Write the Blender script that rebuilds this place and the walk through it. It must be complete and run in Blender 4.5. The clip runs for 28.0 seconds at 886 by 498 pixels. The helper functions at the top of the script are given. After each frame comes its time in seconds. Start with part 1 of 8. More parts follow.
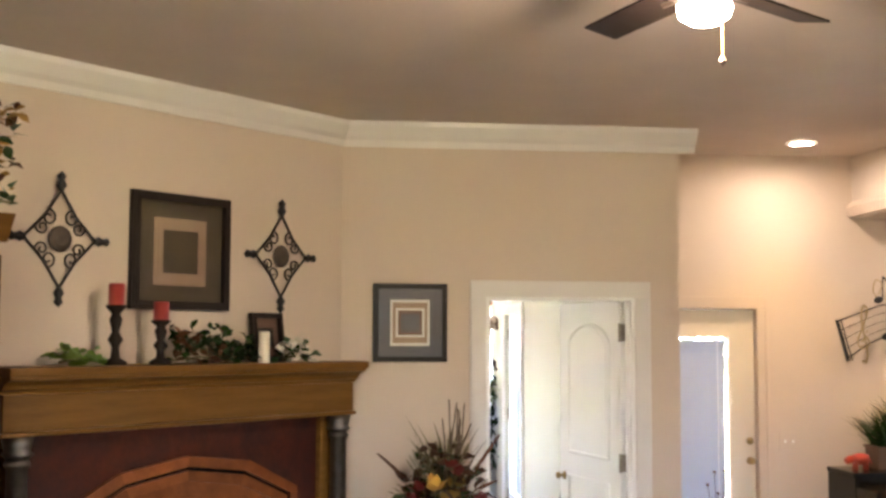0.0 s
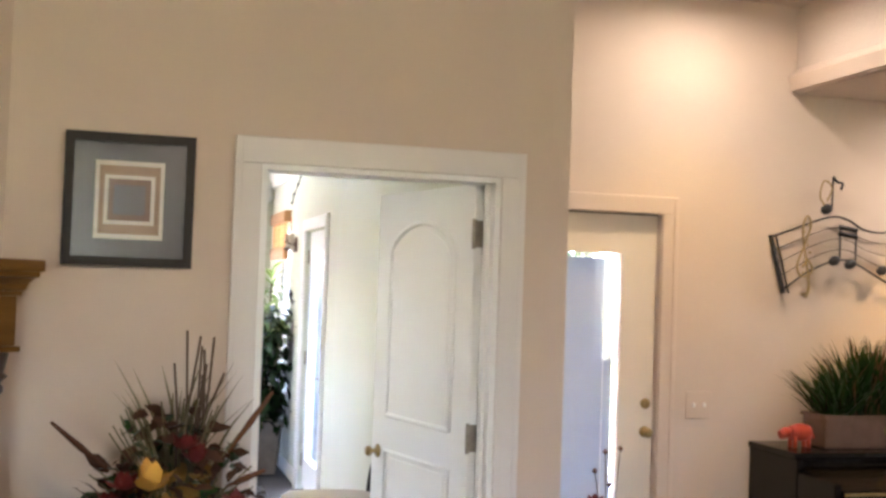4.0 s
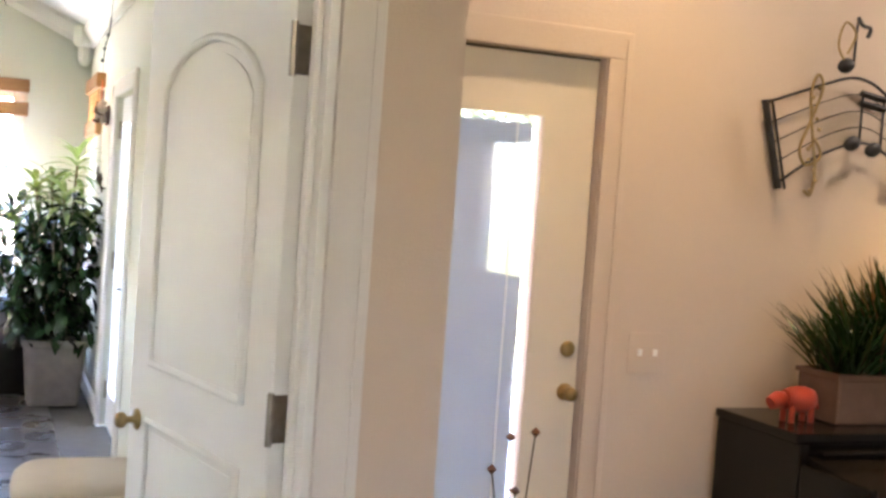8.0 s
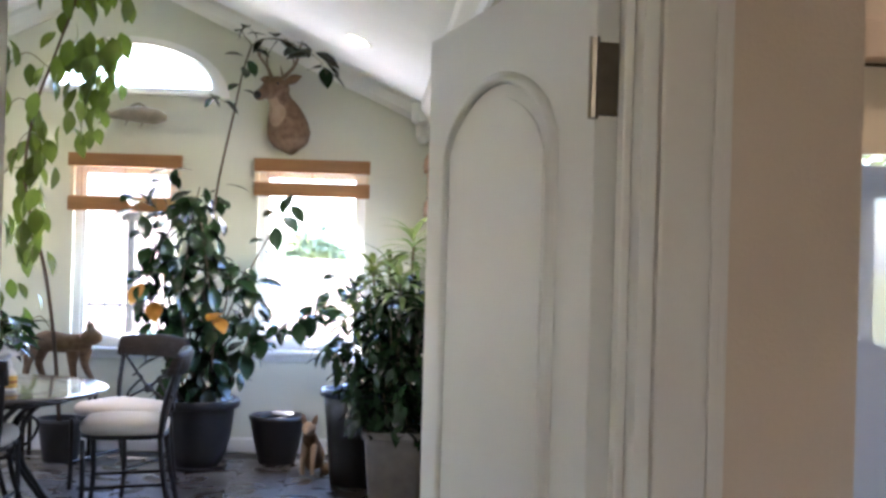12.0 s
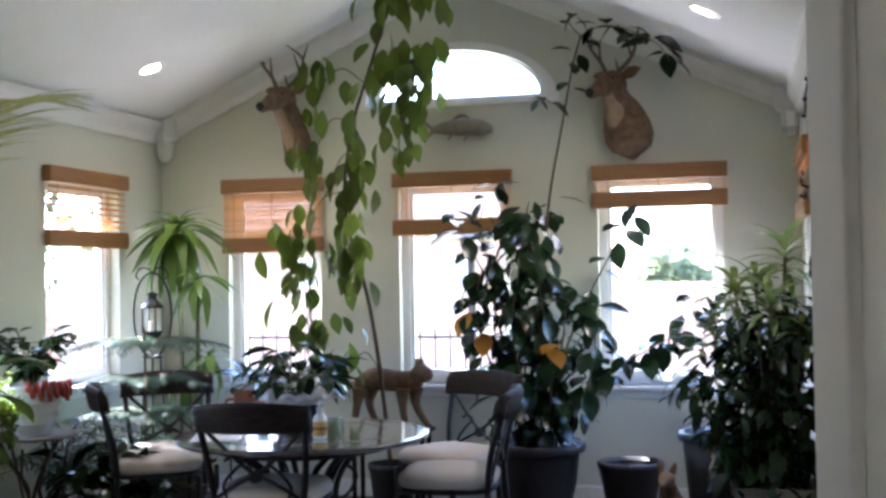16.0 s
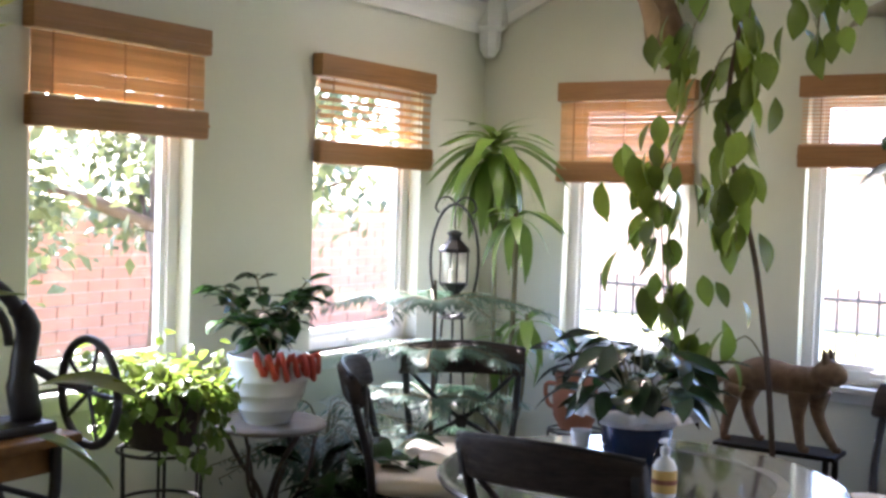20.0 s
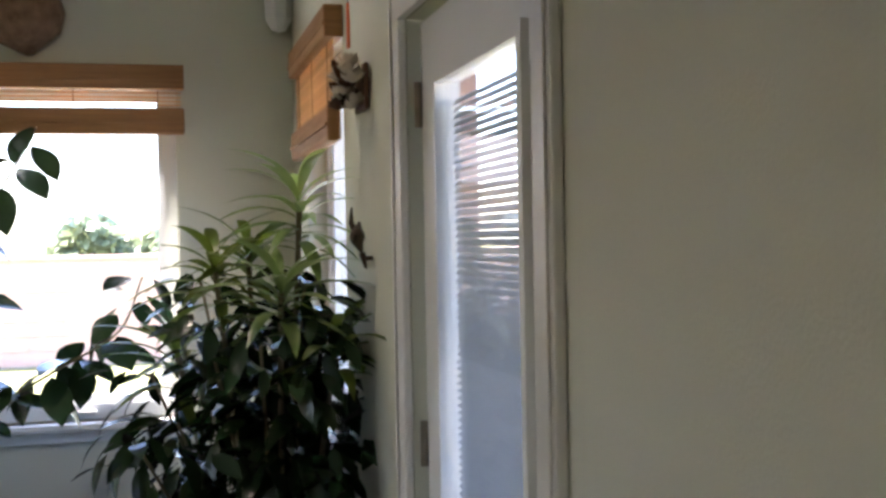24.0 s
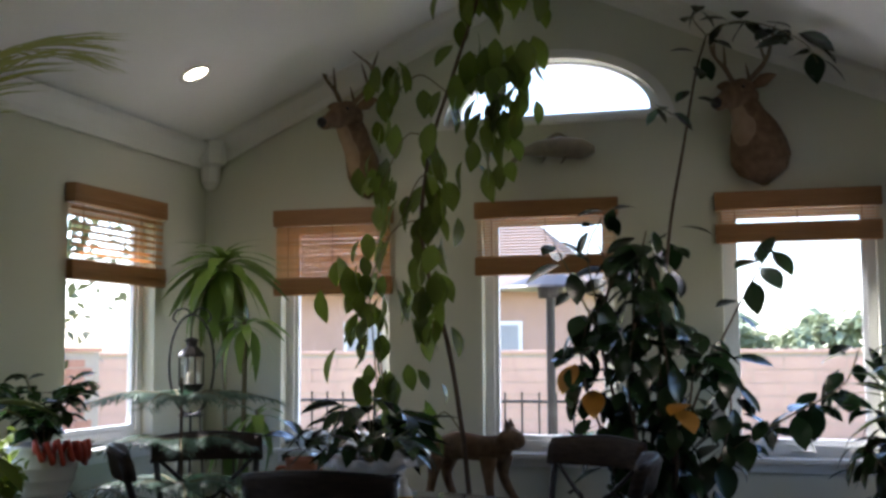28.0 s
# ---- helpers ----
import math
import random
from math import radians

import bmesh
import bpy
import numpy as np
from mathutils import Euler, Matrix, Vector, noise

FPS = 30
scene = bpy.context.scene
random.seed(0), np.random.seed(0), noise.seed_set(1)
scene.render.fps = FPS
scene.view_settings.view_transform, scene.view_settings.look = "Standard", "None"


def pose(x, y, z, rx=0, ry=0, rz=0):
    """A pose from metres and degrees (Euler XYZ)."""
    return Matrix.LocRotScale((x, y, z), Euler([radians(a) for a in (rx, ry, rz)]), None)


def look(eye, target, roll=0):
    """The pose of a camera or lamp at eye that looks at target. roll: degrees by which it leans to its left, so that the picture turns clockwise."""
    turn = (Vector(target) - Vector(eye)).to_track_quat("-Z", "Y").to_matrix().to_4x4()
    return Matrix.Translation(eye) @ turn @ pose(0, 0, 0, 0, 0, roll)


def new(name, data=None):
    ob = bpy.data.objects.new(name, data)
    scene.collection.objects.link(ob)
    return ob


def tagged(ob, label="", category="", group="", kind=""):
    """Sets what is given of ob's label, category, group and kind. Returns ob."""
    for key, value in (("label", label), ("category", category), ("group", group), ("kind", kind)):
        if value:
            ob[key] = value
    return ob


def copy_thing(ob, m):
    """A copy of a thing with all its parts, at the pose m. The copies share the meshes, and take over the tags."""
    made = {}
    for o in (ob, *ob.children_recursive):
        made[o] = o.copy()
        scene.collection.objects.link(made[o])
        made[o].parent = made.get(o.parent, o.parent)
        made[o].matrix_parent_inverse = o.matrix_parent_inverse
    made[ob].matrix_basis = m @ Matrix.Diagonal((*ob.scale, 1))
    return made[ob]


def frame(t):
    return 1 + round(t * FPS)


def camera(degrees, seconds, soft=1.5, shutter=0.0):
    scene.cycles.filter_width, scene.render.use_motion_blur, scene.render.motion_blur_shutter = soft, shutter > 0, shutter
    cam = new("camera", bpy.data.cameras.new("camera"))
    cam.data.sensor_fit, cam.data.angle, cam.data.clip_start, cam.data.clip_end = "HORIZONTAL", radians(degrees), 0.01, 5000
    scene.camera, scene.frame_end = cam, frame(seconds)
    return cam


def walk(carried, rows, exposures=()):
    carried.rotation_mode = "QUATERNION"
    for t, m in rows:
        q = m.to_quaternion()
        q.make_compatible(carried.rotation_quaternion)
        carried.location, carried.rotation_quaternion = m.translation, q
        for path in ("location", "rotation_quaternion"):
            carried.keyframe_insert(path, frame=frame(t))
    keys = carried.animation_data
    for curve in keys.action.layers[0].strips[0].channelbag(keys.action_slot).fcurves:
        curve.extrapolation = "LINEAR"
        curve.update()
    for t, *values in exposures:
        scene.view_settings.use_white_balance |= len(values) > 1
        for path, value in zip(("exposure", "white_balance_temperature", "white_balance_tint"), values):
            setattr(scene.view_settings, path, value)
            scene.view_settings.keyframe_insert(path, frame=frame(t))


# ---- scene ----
cam = camera(42.0, 28.0, soft=3.0)
PATH = [
    (0, (-0.884, -6.099, 1.805), (-0.672, -4.117, 1.960), 0.23),
    (0.5, (-0.675, -6.069, 1.774), (-0.287, -4.109, 1.858), 0.95),
    (1, (-0.487, -5.424, 1.646), (-0.070, -3.468, 1.680), 1.77),
    (1.5, (-0.561, -5.301, 1.681), (-0.111, -3.353, 1.738), 1.99),
    (2, (-0.585, -5.156, 1.662), (-0.112, -3.214, 1.727), 0.53),
    (2.5, (-0.485, -4.756, 1.648), (-0.090, -2.796, 1.710), 2.01),
    (3, (-0.331, -4.074, 1.642), (0.027, -2.107, 1.642), 2.75),
    (3.5, (-0.422, -3.888, 1.651), (0.056, -1.948, 1.722), 2.75),
    (5.5, (-0.359, -2.976, 1.602), (0.237, -1.067, 1.632), 0.88),
    (6, (-0.313, -2.839, 1.583), (0.351, -0.953, 1.528), -0.74),
    (6.5, (-0.142, -2.639, 1.591), (0.537, -0.759, 1.517), 2.61),
    (7, (-0.030, -2.467, 1.595), (0.800, -0.648, 1.530), 4.44),
    (7.5, (0.076, -2.348, 1.606), (1.001, -0.577, 1.522), 5.91),
    (8, (0.235, -2.045, 1.573), (0.969, -0.187, 1.491), 4.07),
    (8.5, (0.449, -1.723, 1.607), (0.871, 0.226, 1.461), 3.95),
    (9, (0.235, -1.480, 1.490), (0.725, 0.459, 1.440), 5.60),
    (9.5, (0.320, -1.690, 1.520), (0.730, 0.266, 1.425), 5.40),
    (10, (0.191, -1.924, 1.614), (0.582, 0.034, 1.505), 3.68),
    (10.5, (0.277, -1.787, 1.606), (0.575, 0.188, 1.505), 5.85),
    (11, (0.310, -1.899, 1.571), (0.526, 0.089, 1.531), 3.73),
    (11.5, (0.401, -1.615, 1.616), (0.581, 0.377, 1.607), 2.32),
    (13.5, (0.531, -1.091, 1.612), (0.396, 0.904, 1.636), 0.63),
    (14, (0.542, -0.962, 1.619), (0.322, 1.026, 1.637), 0.65),
    (14.5, (0.572, -0.832, 1.524), (0.201, 1.133, 1.581), 1.03),
    (15, (0.578, -0.650, 1.595), (0.147, 1.303, 1.602), 0.36),
    (15.5, (0.552, -0.479, 1.504), (0.135, 1.474, 1.609), 0.93),
    (16, (0.518, -0.261, 1.570), (0.023, 1.676, 1.617), -0.91),
    (16.5, (0.456, -0.142, 1.562), (-0.270, 1.721, 1.593), -0.91),
    (17, (0.350, 0.450, 1.543), (-0.604, 2.208, 1.536), -0.15),
    (17.5, (0.404, 0.794, 1.611), (-0.721, 2.447, 1.565), -0.02),
    (18, (0.199, 1.438, 1.593), (-1.04, 3.008, 1.549), 0.3),
    (18.5, (-0.023, 1.615, 1.629), (-1.317, 3.139, 1.563), -0.3),
    (19, (-0.155, 1.735, 1.63), (-1.461, 3.248, 1.565), 0.6),
    (19.5, (-0.199, 1.737, 1.651), (-1.425, 3.315, 1.581), 1.7),
    (20, (-0.171, 1.725, 1.65), (-1.253, 3.405, 1.56), 1.9),
    (20.5, (-0.229, 1.697, 1.682), (-1.124, 3.483, 1.581), 1.7),
    (21, (-0.153, 1.691, 1.684), (-0.872, 3.553, 1.567), 1.6),
    (21.5, (-0.057, 1.785, 1.626), (-0.556, 3.721, 1.567), -0.8),
    (22, (0.081, 1.904, 1.605), (-0.268, 3.873, 1.561), -0.3),
    (22.5, (0.372, 2.14, 1.482), (0.111, 4.122, 1.531), 0.8),
    (24.5, (0.303, 2.351, 1.568), (0.892, 4.262, 1.534), -1.4),
    (25, (0.226, 2.266, 1.554), (0.653, 4.22, 1.556), -1.6),
    (25.5, (0.339, 2.63, 1.606), (0.463, 4.626, 1.643), -1.5),
    (26, (0.408, 2.967, 1.740), (0.307, 4.965, 1.732), -0.40),
    (26.5, (0.221, 1.945, 1.615), (0.119, 3.941, 1.705), -0.87),
    (26.7, (0.115, 1.565, 1.538), (0.027, 3.559, 1.657), -1.00),
    (27, (0.038, 1.325, 1.522), (-0.078, 3.317, 1.662), -1.38),
    (27.5, (-0.001, 1.008, 1.505), (-0.332, 2.975, 1.652), -1.29),
    (28, (-0.056, 0.782, 1.433), (-0.611, 2.696, 1.606), -0.30),
]
walk(cam, [(t, look(eye, target, roll)) for t, eye, target, roll in PATH],
     exposures=[(0.0, 6.05, 6000, 22), (1.0, 5.9, 6100, 23), (3.0, 5.85, 5550, 20), (7.0, 5.85, 6100, 23), (8.5, 5.5, 5800, 19), (10.0, 4.7, 5800, 20), (11.0, 4.85, 5700, 20), (14.0, 4.5, 5300, 19), (15.0, 4.2, 5300, 19), (16.0, 3.85, 5400, 20), (17.0, 4.25, 5550, 23),
                (18.0, 4.2, 5650, 23), (19.0, 4.15, 5850, 23), (20.0, 4.0, 5800, 21), (21.0, 3.7, 5800, 20), (22.0, 3.45, 5700, 19), (25.0, 3.35, 6200, 19), (26.0, 2.55, 5450, 16), (27.0, 2.3, 5700, 17), (28.0, 2.4, 5800, 17)])

# ---- world, sun and lamps ----
SUN_EL, SUN_AZ = 48.0, 285.0
world = bpy.data.worlds.new("sky")
scene.world = world
world.use_nodes = True
wn = world.node_tree.nodes
sky = wn.new("ShaderNodeTexSky")
sky.sky_type = "NISHITA"
sky.sun_disc = False
sky.sun_elevation, sky.sun_rotation = radians(SUN_EL), radians(SUN_AZ)
world.node_tree.links.new(sky.outputs[0], wn["Background"].inputs[0])
wn["Background"].inputs[1].default_value = 0.15

sun = new("sun", bpy.data.lights.new("sun", "SUN"))
sun.data.energy, sun.data.angle, sun.data.color = 5.0, radians(0.5), (1.0, 0.95, 0.87)
sun_dir = Vector((math.sin(radians(SUN_AZ)) * math.cos(radians(SUN_EL)), math.cos(radians(SUN_AZ)) * math.cos(radians(SUN_EL)), math.sin(radians(SUN_EL))))
sun.matrix_world = look(sun_dir * 30, (0, 0, 0))

# ---- plan ----
SX0, SX1, SY1, SF = -3.34, 0.893, 7.0, 0.14     # sunroom inside faces and floor height
RIDGE_X, RIDGE_Z, EAVE_Z = -1.22, 3.60, 2.64
LZ = 2.95                                        # living ceiling
WB = 0.76                                        # patio wall of the living room
CX = 1.06                                        # outside corner beside the doorway
HINGE = (0.81, 0.12)
DOOR_TURN = 77.0


# ---- materials ----
def mat(name, col, col2=None, rough=0.6, metal=0.0, scale=6.0, fine=60.0, bump=0.15, spec=0.5, stretch=(1, 1, 1), emit=None, trans=0.0, coat=0.0, rand=0.0, translucent=0.0):
    m = bpy.data.materials.new(name)
    m.use_nodes = True
    nt = m.node_tree
    n, l = nt.nodes, nt.links
    b = n["Principled BSDF"]
    c2 = col2 or tuple(v * 0.82 for v in col)
    co = n.new("ShaderNodeTexCoord")
    mp = n.new("ShaderNodeMapping")
    mp.inputs["Scale"].default_value = stretch
    l.new(co.outputs["Object"], mp.inputs["Vector"])
    big, small = n.new("ShaderNodeTexNoise"), n.new("ShaderNodeTexNoise")
    for t, s, d in ((big, scale, 4.0), (small, fine, 6.0)):
        t.inputs["Scale"].default_value = s
        t.inputs["Detail"].default_value = d
        l.new(mp.outputs[0], t.inputs["Vector"])
    mix = n.new("ShaderNodeMix")
    mix.data_type = "RGBA"
    mix.inputs["A"].default_value, mix.inputs["B"].default_value = (*col, 1), (*c2, 1)
    add = n.new("ShaderNodeMath")
    add.operation = "MULTIPLY_ADD"
    l.new(big.outputs["Fac"], add.inputs[0])
    add.inputs[1].default_value = 1.4
    add.inputs[2].default_value = -0.45
    mul = n.new("ShaderNodeMath")
    mul.operation = "MULTIPLY_ADD"
    mul.use_clamp = True
    l.new(small.outputs["Fac"], mul.inputs[0])
    mul.inputs[1].default_value = 0.5
    l.new(add.outputs[0], mul.inputs[2])
    l.new(mul.outputs[0], mix.inputs["Factor"])
    out = mix.outputs["Result"]
    if rand:
        oi = n.new("ShaderNodeObjectInfo")
        hs = n.new("ShaderNodeHueSaturation")
        ml = n.new("ShaderNodeMath")
        ml.operation = "MULTIPLY_ADD"
        l.new(oi.outputs["Random"], ml.inputs[0])
        ml.inputs[1].default_value, ml.inputs[2].default_value = 2 * rand, 1 - rand
        l.new(ml.outputs[0], hs.inputs["Value"])
        l.new(out, hs.inputs["Color"])
        out = hs.outputs[0]
    l.new(out, b.inputs["Base Color"])
    rr = n.new("ShaderNodeMapRange")
    rr.inputs["To Min"].default_value, rr.inputs["To Max"].default_value = max(0.02, rough - 0.1), min(1, rough + 0.1)
    l.new(big.outputs["Fac"], rr.inputs["Value"])
    l.new(rr.outputs[0], b.inputs["Roughness"])
    b.inputs["Metallic"].default_value = metal
    b.inputs["Specular IOR Level"].default_value = spec
    b.inputs["Coat Weight"].default_value = coat
    if trans:
        b.inputs["Transmission Weight"].default_value = trans
    if bump:
        bp = n.new("ShaderNodeBump")
        bp.inputs["Strength"].default_value = bump
        bp.inputs["Distance"].default_value = 0.004
        l.new(small.outputs["Fac"], bp.inputs["Height"])
        l.new(bp.outputs[0], b.inputs["Normal"])
    if emit:
        b.inputs["Emission Color"].default_value = (*emit[0], 1)
        b.inputs["Emission Strength"].default_value = emit[1]
    if translucent:
        tr = n.new("ShaderNodeBsdfTranslucent")
        l.new(out, tr.inputs["Color"])
        ms = n.new("ShaderNodeMixShader")
        ms.inputs[0].default_value = translucent
        l.new(b.outputs[0], ms.inputs[1])
        l.new(tr.outputs[0], ms.inputs[2])
        l.new(ms.outputs[0], n["Material Output"].inputs["Surface"])
    return m


WALL_BEIGE = mat("beige_paint", (0.57, 0.455, 0.355), (0.53, 0.42, 0.325), rough=0.75, scale=1.2, fine=160, bump=0.3)
WALL_GREEN = mat("sage_paint", (0.60, 0.595, 0.49), (0.56, 0.56, 0.455), rough=0.75, scale=1.2, fine=160, bump=0.3)
CEIL = mat("ceiling_texture", (0.90, 0.89, 0.87), (0.85, 0.84, 0.82), rough=0.85, scale=3, fine=55, bump=0.7)
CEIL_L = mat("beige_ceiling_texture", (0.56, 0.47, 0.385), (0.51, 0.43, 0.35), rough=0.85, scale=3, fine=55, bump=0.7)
WHITE = mat("white_trim_paint", (0.80, 0.78, 0.74), (0.75, 0.73, 0.69), rough=0.35, scale=3, fine=120, bump=0.08)
# White trim of the living room, with its shade put into the colour.
TRIM_SHADED = mat("shaded_white_trim", (0.66, 0.61, 0.56), (0.61, 0.56, 0.51), rough=0.4, scale=3, fine=120, bump=0.08)
# Patio door: the warm cast of the ceiling lights is put into this colour.
WARMDOOR = mat("lamp_warmed_door_paint", (0.66, 0.57, 0.45), (0.61, 0.525, 0.41), rough=0.5, scale=3, fine=140, bump=0.06)
DOORW = mat("white_door_paint", (0.80, 0.79, 0.76), (0.76, 0.75, 0.72), rough=0.42, scale=3, fine=140, bump=0.05)
VINYL = mat("white_vinyl", (0.78, 0.78, 0.77), (0.72, 0.72, 0.71), rough=0.4, scale=3, bump=0.03)
GLASS = bpy.data.materials.new("window_glass")
GLASS.use_nodes = True
gn = GLASS.node_tree
gb = gn.nodes.new("ShaderNodeBsdfTransparent")
gg = gn.nodes.new("ShaderNodeBsdfGlossy")
gg.inputs["Roughness"].default_value = 0.02
gf = gn.nodes.new("ShaderNodeLayerWeight")
gf.inputs["Blend"].default_value = 0.5
gp = gn.nodes.new("ShaderNodeMath")
gp.operation = "POWER"
gp.inputs[1].default_value = 4.0
gq = gn.nodes.new("ShaderNodeMath")
gq.operation = "MULTIPLY_ADD"
gq.inputs[1].default_value, gq.inputs[2].default_value = 0.45, 0.03
gm = gn.nodes.new("ShaderNodeMixShader")
gn.links.new(gf.outputs["Facing"], gp.inputs[0])
gn.links.new(gp.outputs[0], gq.inputs[0])
gn.links.new(gq.outputs[0], gm.inputs[0])
gn.links.new(gb.outputs[0], gm.inputs[1])
gn.links.new(gg.outputs[0], gm.inputs[2])
gn.links.new(gm.outputs[0], gn.nodes["Material Output"].inputs["Surface"])
PICGLASS = bpy.data.materials.new("matte_picture_glass")
PICGLASS.use_nodes = True
pn = PICGLASS.node_tree
pt_, pg_, pm_ = pn.nodes.new("ShaderNodeBsdfTransparent"), pn.nodes.new("ShaderNodeBsdfGlossy"), pn.nodes.new("ShaderNodeMixShader")
pg_.inputs["Roughness"].default_value = 0.25
pm_.inputs[0].default_value = 0.025
pn.links.new(pt_.outputs[0], pm_.inputs[1])
pn.links.new(pg_.outputs[0], pm_.inputs[2])
pn.links.new(pm_.outputs[0], pn.nodes["Material Output"].inputs["Surface"])
JARGLASS = mat("clear_glass", (0.85, 0.88, 0.86), rough=0.12, trans=1.0, bump=0)
BRASS = mat("aged_brass", (0.42, 0.30, 0.13), (0.3, 0.21, 0.09), rough=0.35, metal=1.0, scale=30, bump=0.05)
NICKEL = mat("brushed_nickel", (0.34, 0.30, 0.25), (0.25, 0.22, 0.18), rough=0.4, metal=1.0, scale=30, bump=0.05)
BRONZE = mat("dark_bronze", (0.10, 0.075, 0.055), (0.06, 0.045, 0.035), rough=0.45, metal=0.7, scale=20, bump=0.1)
BLACKM = mat("black_iron", (0.010, 0.009, 0.009), (0.022, 0.018, 0.016), spec=0.35, rough=0.45, metal=0.15, scale=25, bump=0.15)
OAK = mat("oak", (0.17, 0.078, 0.014), (0.085, 0.036, 0.006), spec=0.2, rough=0.5, scale=5, fine=40, bump=0.2, stretch=(0.6, 6, 6))
BAMBOO = mat("bamboo_slats", (0.70, 0.47, 0.25), (0.58, 0.36, 0.18), rough=0.55, scale=9, fine=90, bump=0.2, stretch=(0.5, 0.5, 8), rand=0.12, translucent=0.55)
BAMBOO_D = mat("bamboo_valance", (0.37, 0.185, 0.062), (0.23, 0.11, 0.036), rough=0.5, scale=9, fine=90, bump=0.25, stretch=(0.5, 0.5, 10), translucent=0.08)
DARKWOOD = mat("dark_walnut", (0.009, 0.006, 0.0045), (0.018, 0.011, 0.007), rough=0.5, scale=6, fine=50, bump=0.1, stretch=(1, 5, 5), spec=0.12)
FRAMEW = mat("espresso_frame", (0.010, 0.006, 0.005), (0.02, 0.012, 0.008), spec=0.25, rough=0.5, scale=10, bump=0.15)
ARCHST = mat("orange_arch_stone", (0.22, 0.066, 0.018), (0.10, 0.030, 0.010), spec=0.15, rough=0.6, scale=12, rand=0.25)
PEWTER = mat("polished_pewter", (0.15, 0.135, 0.12), (0.09, 0.08, 0.07), rough=0.42, metal=1.0, scale=20, bump=0.03)
LACQUER = mat("black_piano_lacquer", (0.006, 0.005, 0.005), (0.010, 0.008, 0.007), rough=0.2, spec=0.22, scale=4, fine=200, bump=0.01)
STARGOLD = mat("gold_silk", (0.62, 0.33, 0.04), (0.48, 0.24, 0.03), rough=0.5, scale=14)
REDSTONE = mat("red_granite", (0.075, 0.016, 0.007), (0.007, 0.005, 0.006), spec=0.2, rough=0.35, scale=9, fine=45, bump=0.04)
SOOT = mat("firebox_black", (0.005, 0.0045, 0.004), rough=0.85, spec=0.05, scale=8)
TILE = mat("slate_tile", (0.085, 0.075, 0.068), (0.05, 0.045, 0.042), rough=0.28, scale=5, fine=40, bump=0.25, rand=0.18)
GROUT = mat("grout", (0.09, 0.085, 0.08), rough=0.85, scale=20)
CARPET = mat("tan_carpet", (0.30, 0.23, 0.16), (0.24, 0.185, 0.125), rough=0.95, scale=8, fine=300, bump=0.8)
LEAF = mat("dark_glossy_leaf", (0.035, 0.075, 0.018), (0.018, 0.045, 0.012), rough=0.28, scale=9, fine=50, bump=0.1, rand=0.3, translucent=0.22)
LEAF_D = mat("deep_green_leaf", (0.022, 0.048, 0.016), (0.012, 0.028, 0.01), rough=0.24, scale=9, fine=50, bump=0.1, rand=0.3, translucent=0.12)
LEAF_L = mat("light_leaf", (0.17, 0.26, 0.045), (0.10, 0.18, 0.028), rough=0.36, scale=9, fine=50, bump=0.1, rand=0.3, translucent=0.35)
LEAF_V = mat("variegated_leaf", (0.09, 0.19, 0.03), (0.30, 0.36, 0.13), rough=0.33, scale=7, fine=30, bump=0.1, rand=0.25, translucent=0.3)
LEAF_Y = mat("yellow_leaf", (0.45, 0.24, 0.02), (0.35, 0.13, 0.015), rough=0.4, scale=9, rand=0.2, translucent=0.3)
LEAF_B = mat("blue_green_needles", (0.05, 0.105, 0.055), (0.03, 0.07, 0.04), rough=0.5, scale=9, rand=0.2, translucent=0.2)
PALM = mat("palm_frond", (0.30, 0.34, 0.035), (0.38, 0.38, 0.05), rough=0.4, scale=6, rand=0.2, translucent=0.35)
STEM = mat("plant_stem", (0.17, 0.14, 0.06), (0.10, 0.085, 0.04), rough=0.7, scale=20, bump=0.3)
BARK = mat("bark", (0.13, 0.085, 0.055), (0.055, 0.035, 0.025), rough=0.9, scale=9, fine=45, bump=1.0, stretch=(1, 1, 0.25))
SOIL = mat("potting_soil", (0.03, 0.022, 0.016), rough=0.95, scale=30, bump=0.8)
BLACKPOT = mat("black_plastic_pot", (0.016, 0.016, 0.018), (0.026, 0.025, 0.026), rough=0.36, scale=8, bump=0.05)
BLUEPOT = mat("blue_glaze", (0.012, 0.03, 0.075), (0.01, 0.018, 0.05), rough=0.15, scale=8, bump=0.05, coat=0.5)
TEALPOT = mat("teal_glaze", (0.02, 0.15, 0.17), (0.01, 0.09, 0.11), rough=0.15, scale=8, bump=0.05, coat=0.5)
WHITEPOT = mat("white_ceramic", (0.75, 0.73, 0.69), (0.68, 0.66, 0.62), rough=0.22, scale=6, bump=0.05)
STONEPOT = mat("tan_stone_planter", (0.22, 0.18, 0.14), (0.14, 0.115, 0.09), rough=0.8, scale=12, fine=90, bump=0.5)
TERRA = mat("terracotta", (0.30, 0.11, 0.05), (0.24, 0.085, 0.04), rough=0.8, scale=10, bump=0.3)
CUSHION = mat("cream_cushion", (0.62, 0.55, 0.46), (0.54, 0.47, 0.39), rough=0.9, scale=6, fine=220, bump=0.5)
TABLETOP = mat("mottled_stone_top", (0.16, 0.145, 0.13), (0.09, 0.078, 0.07), rough=0.12, scale=9, fine=60, bump=0.03, coat=0.4)
FUR = mat("tan_fur", (0.27, 0.165, 0.09), (0.10, 0.056, 0.03), rough=0.95, scale=26, fine=220, bump=1.0)
FUR_W = mat("pale_fur", (0.42, 0.30, 0.19), (0.30, 0.19, 0.11), rough=0.95, scale=16, fine=220, bump=1.0)
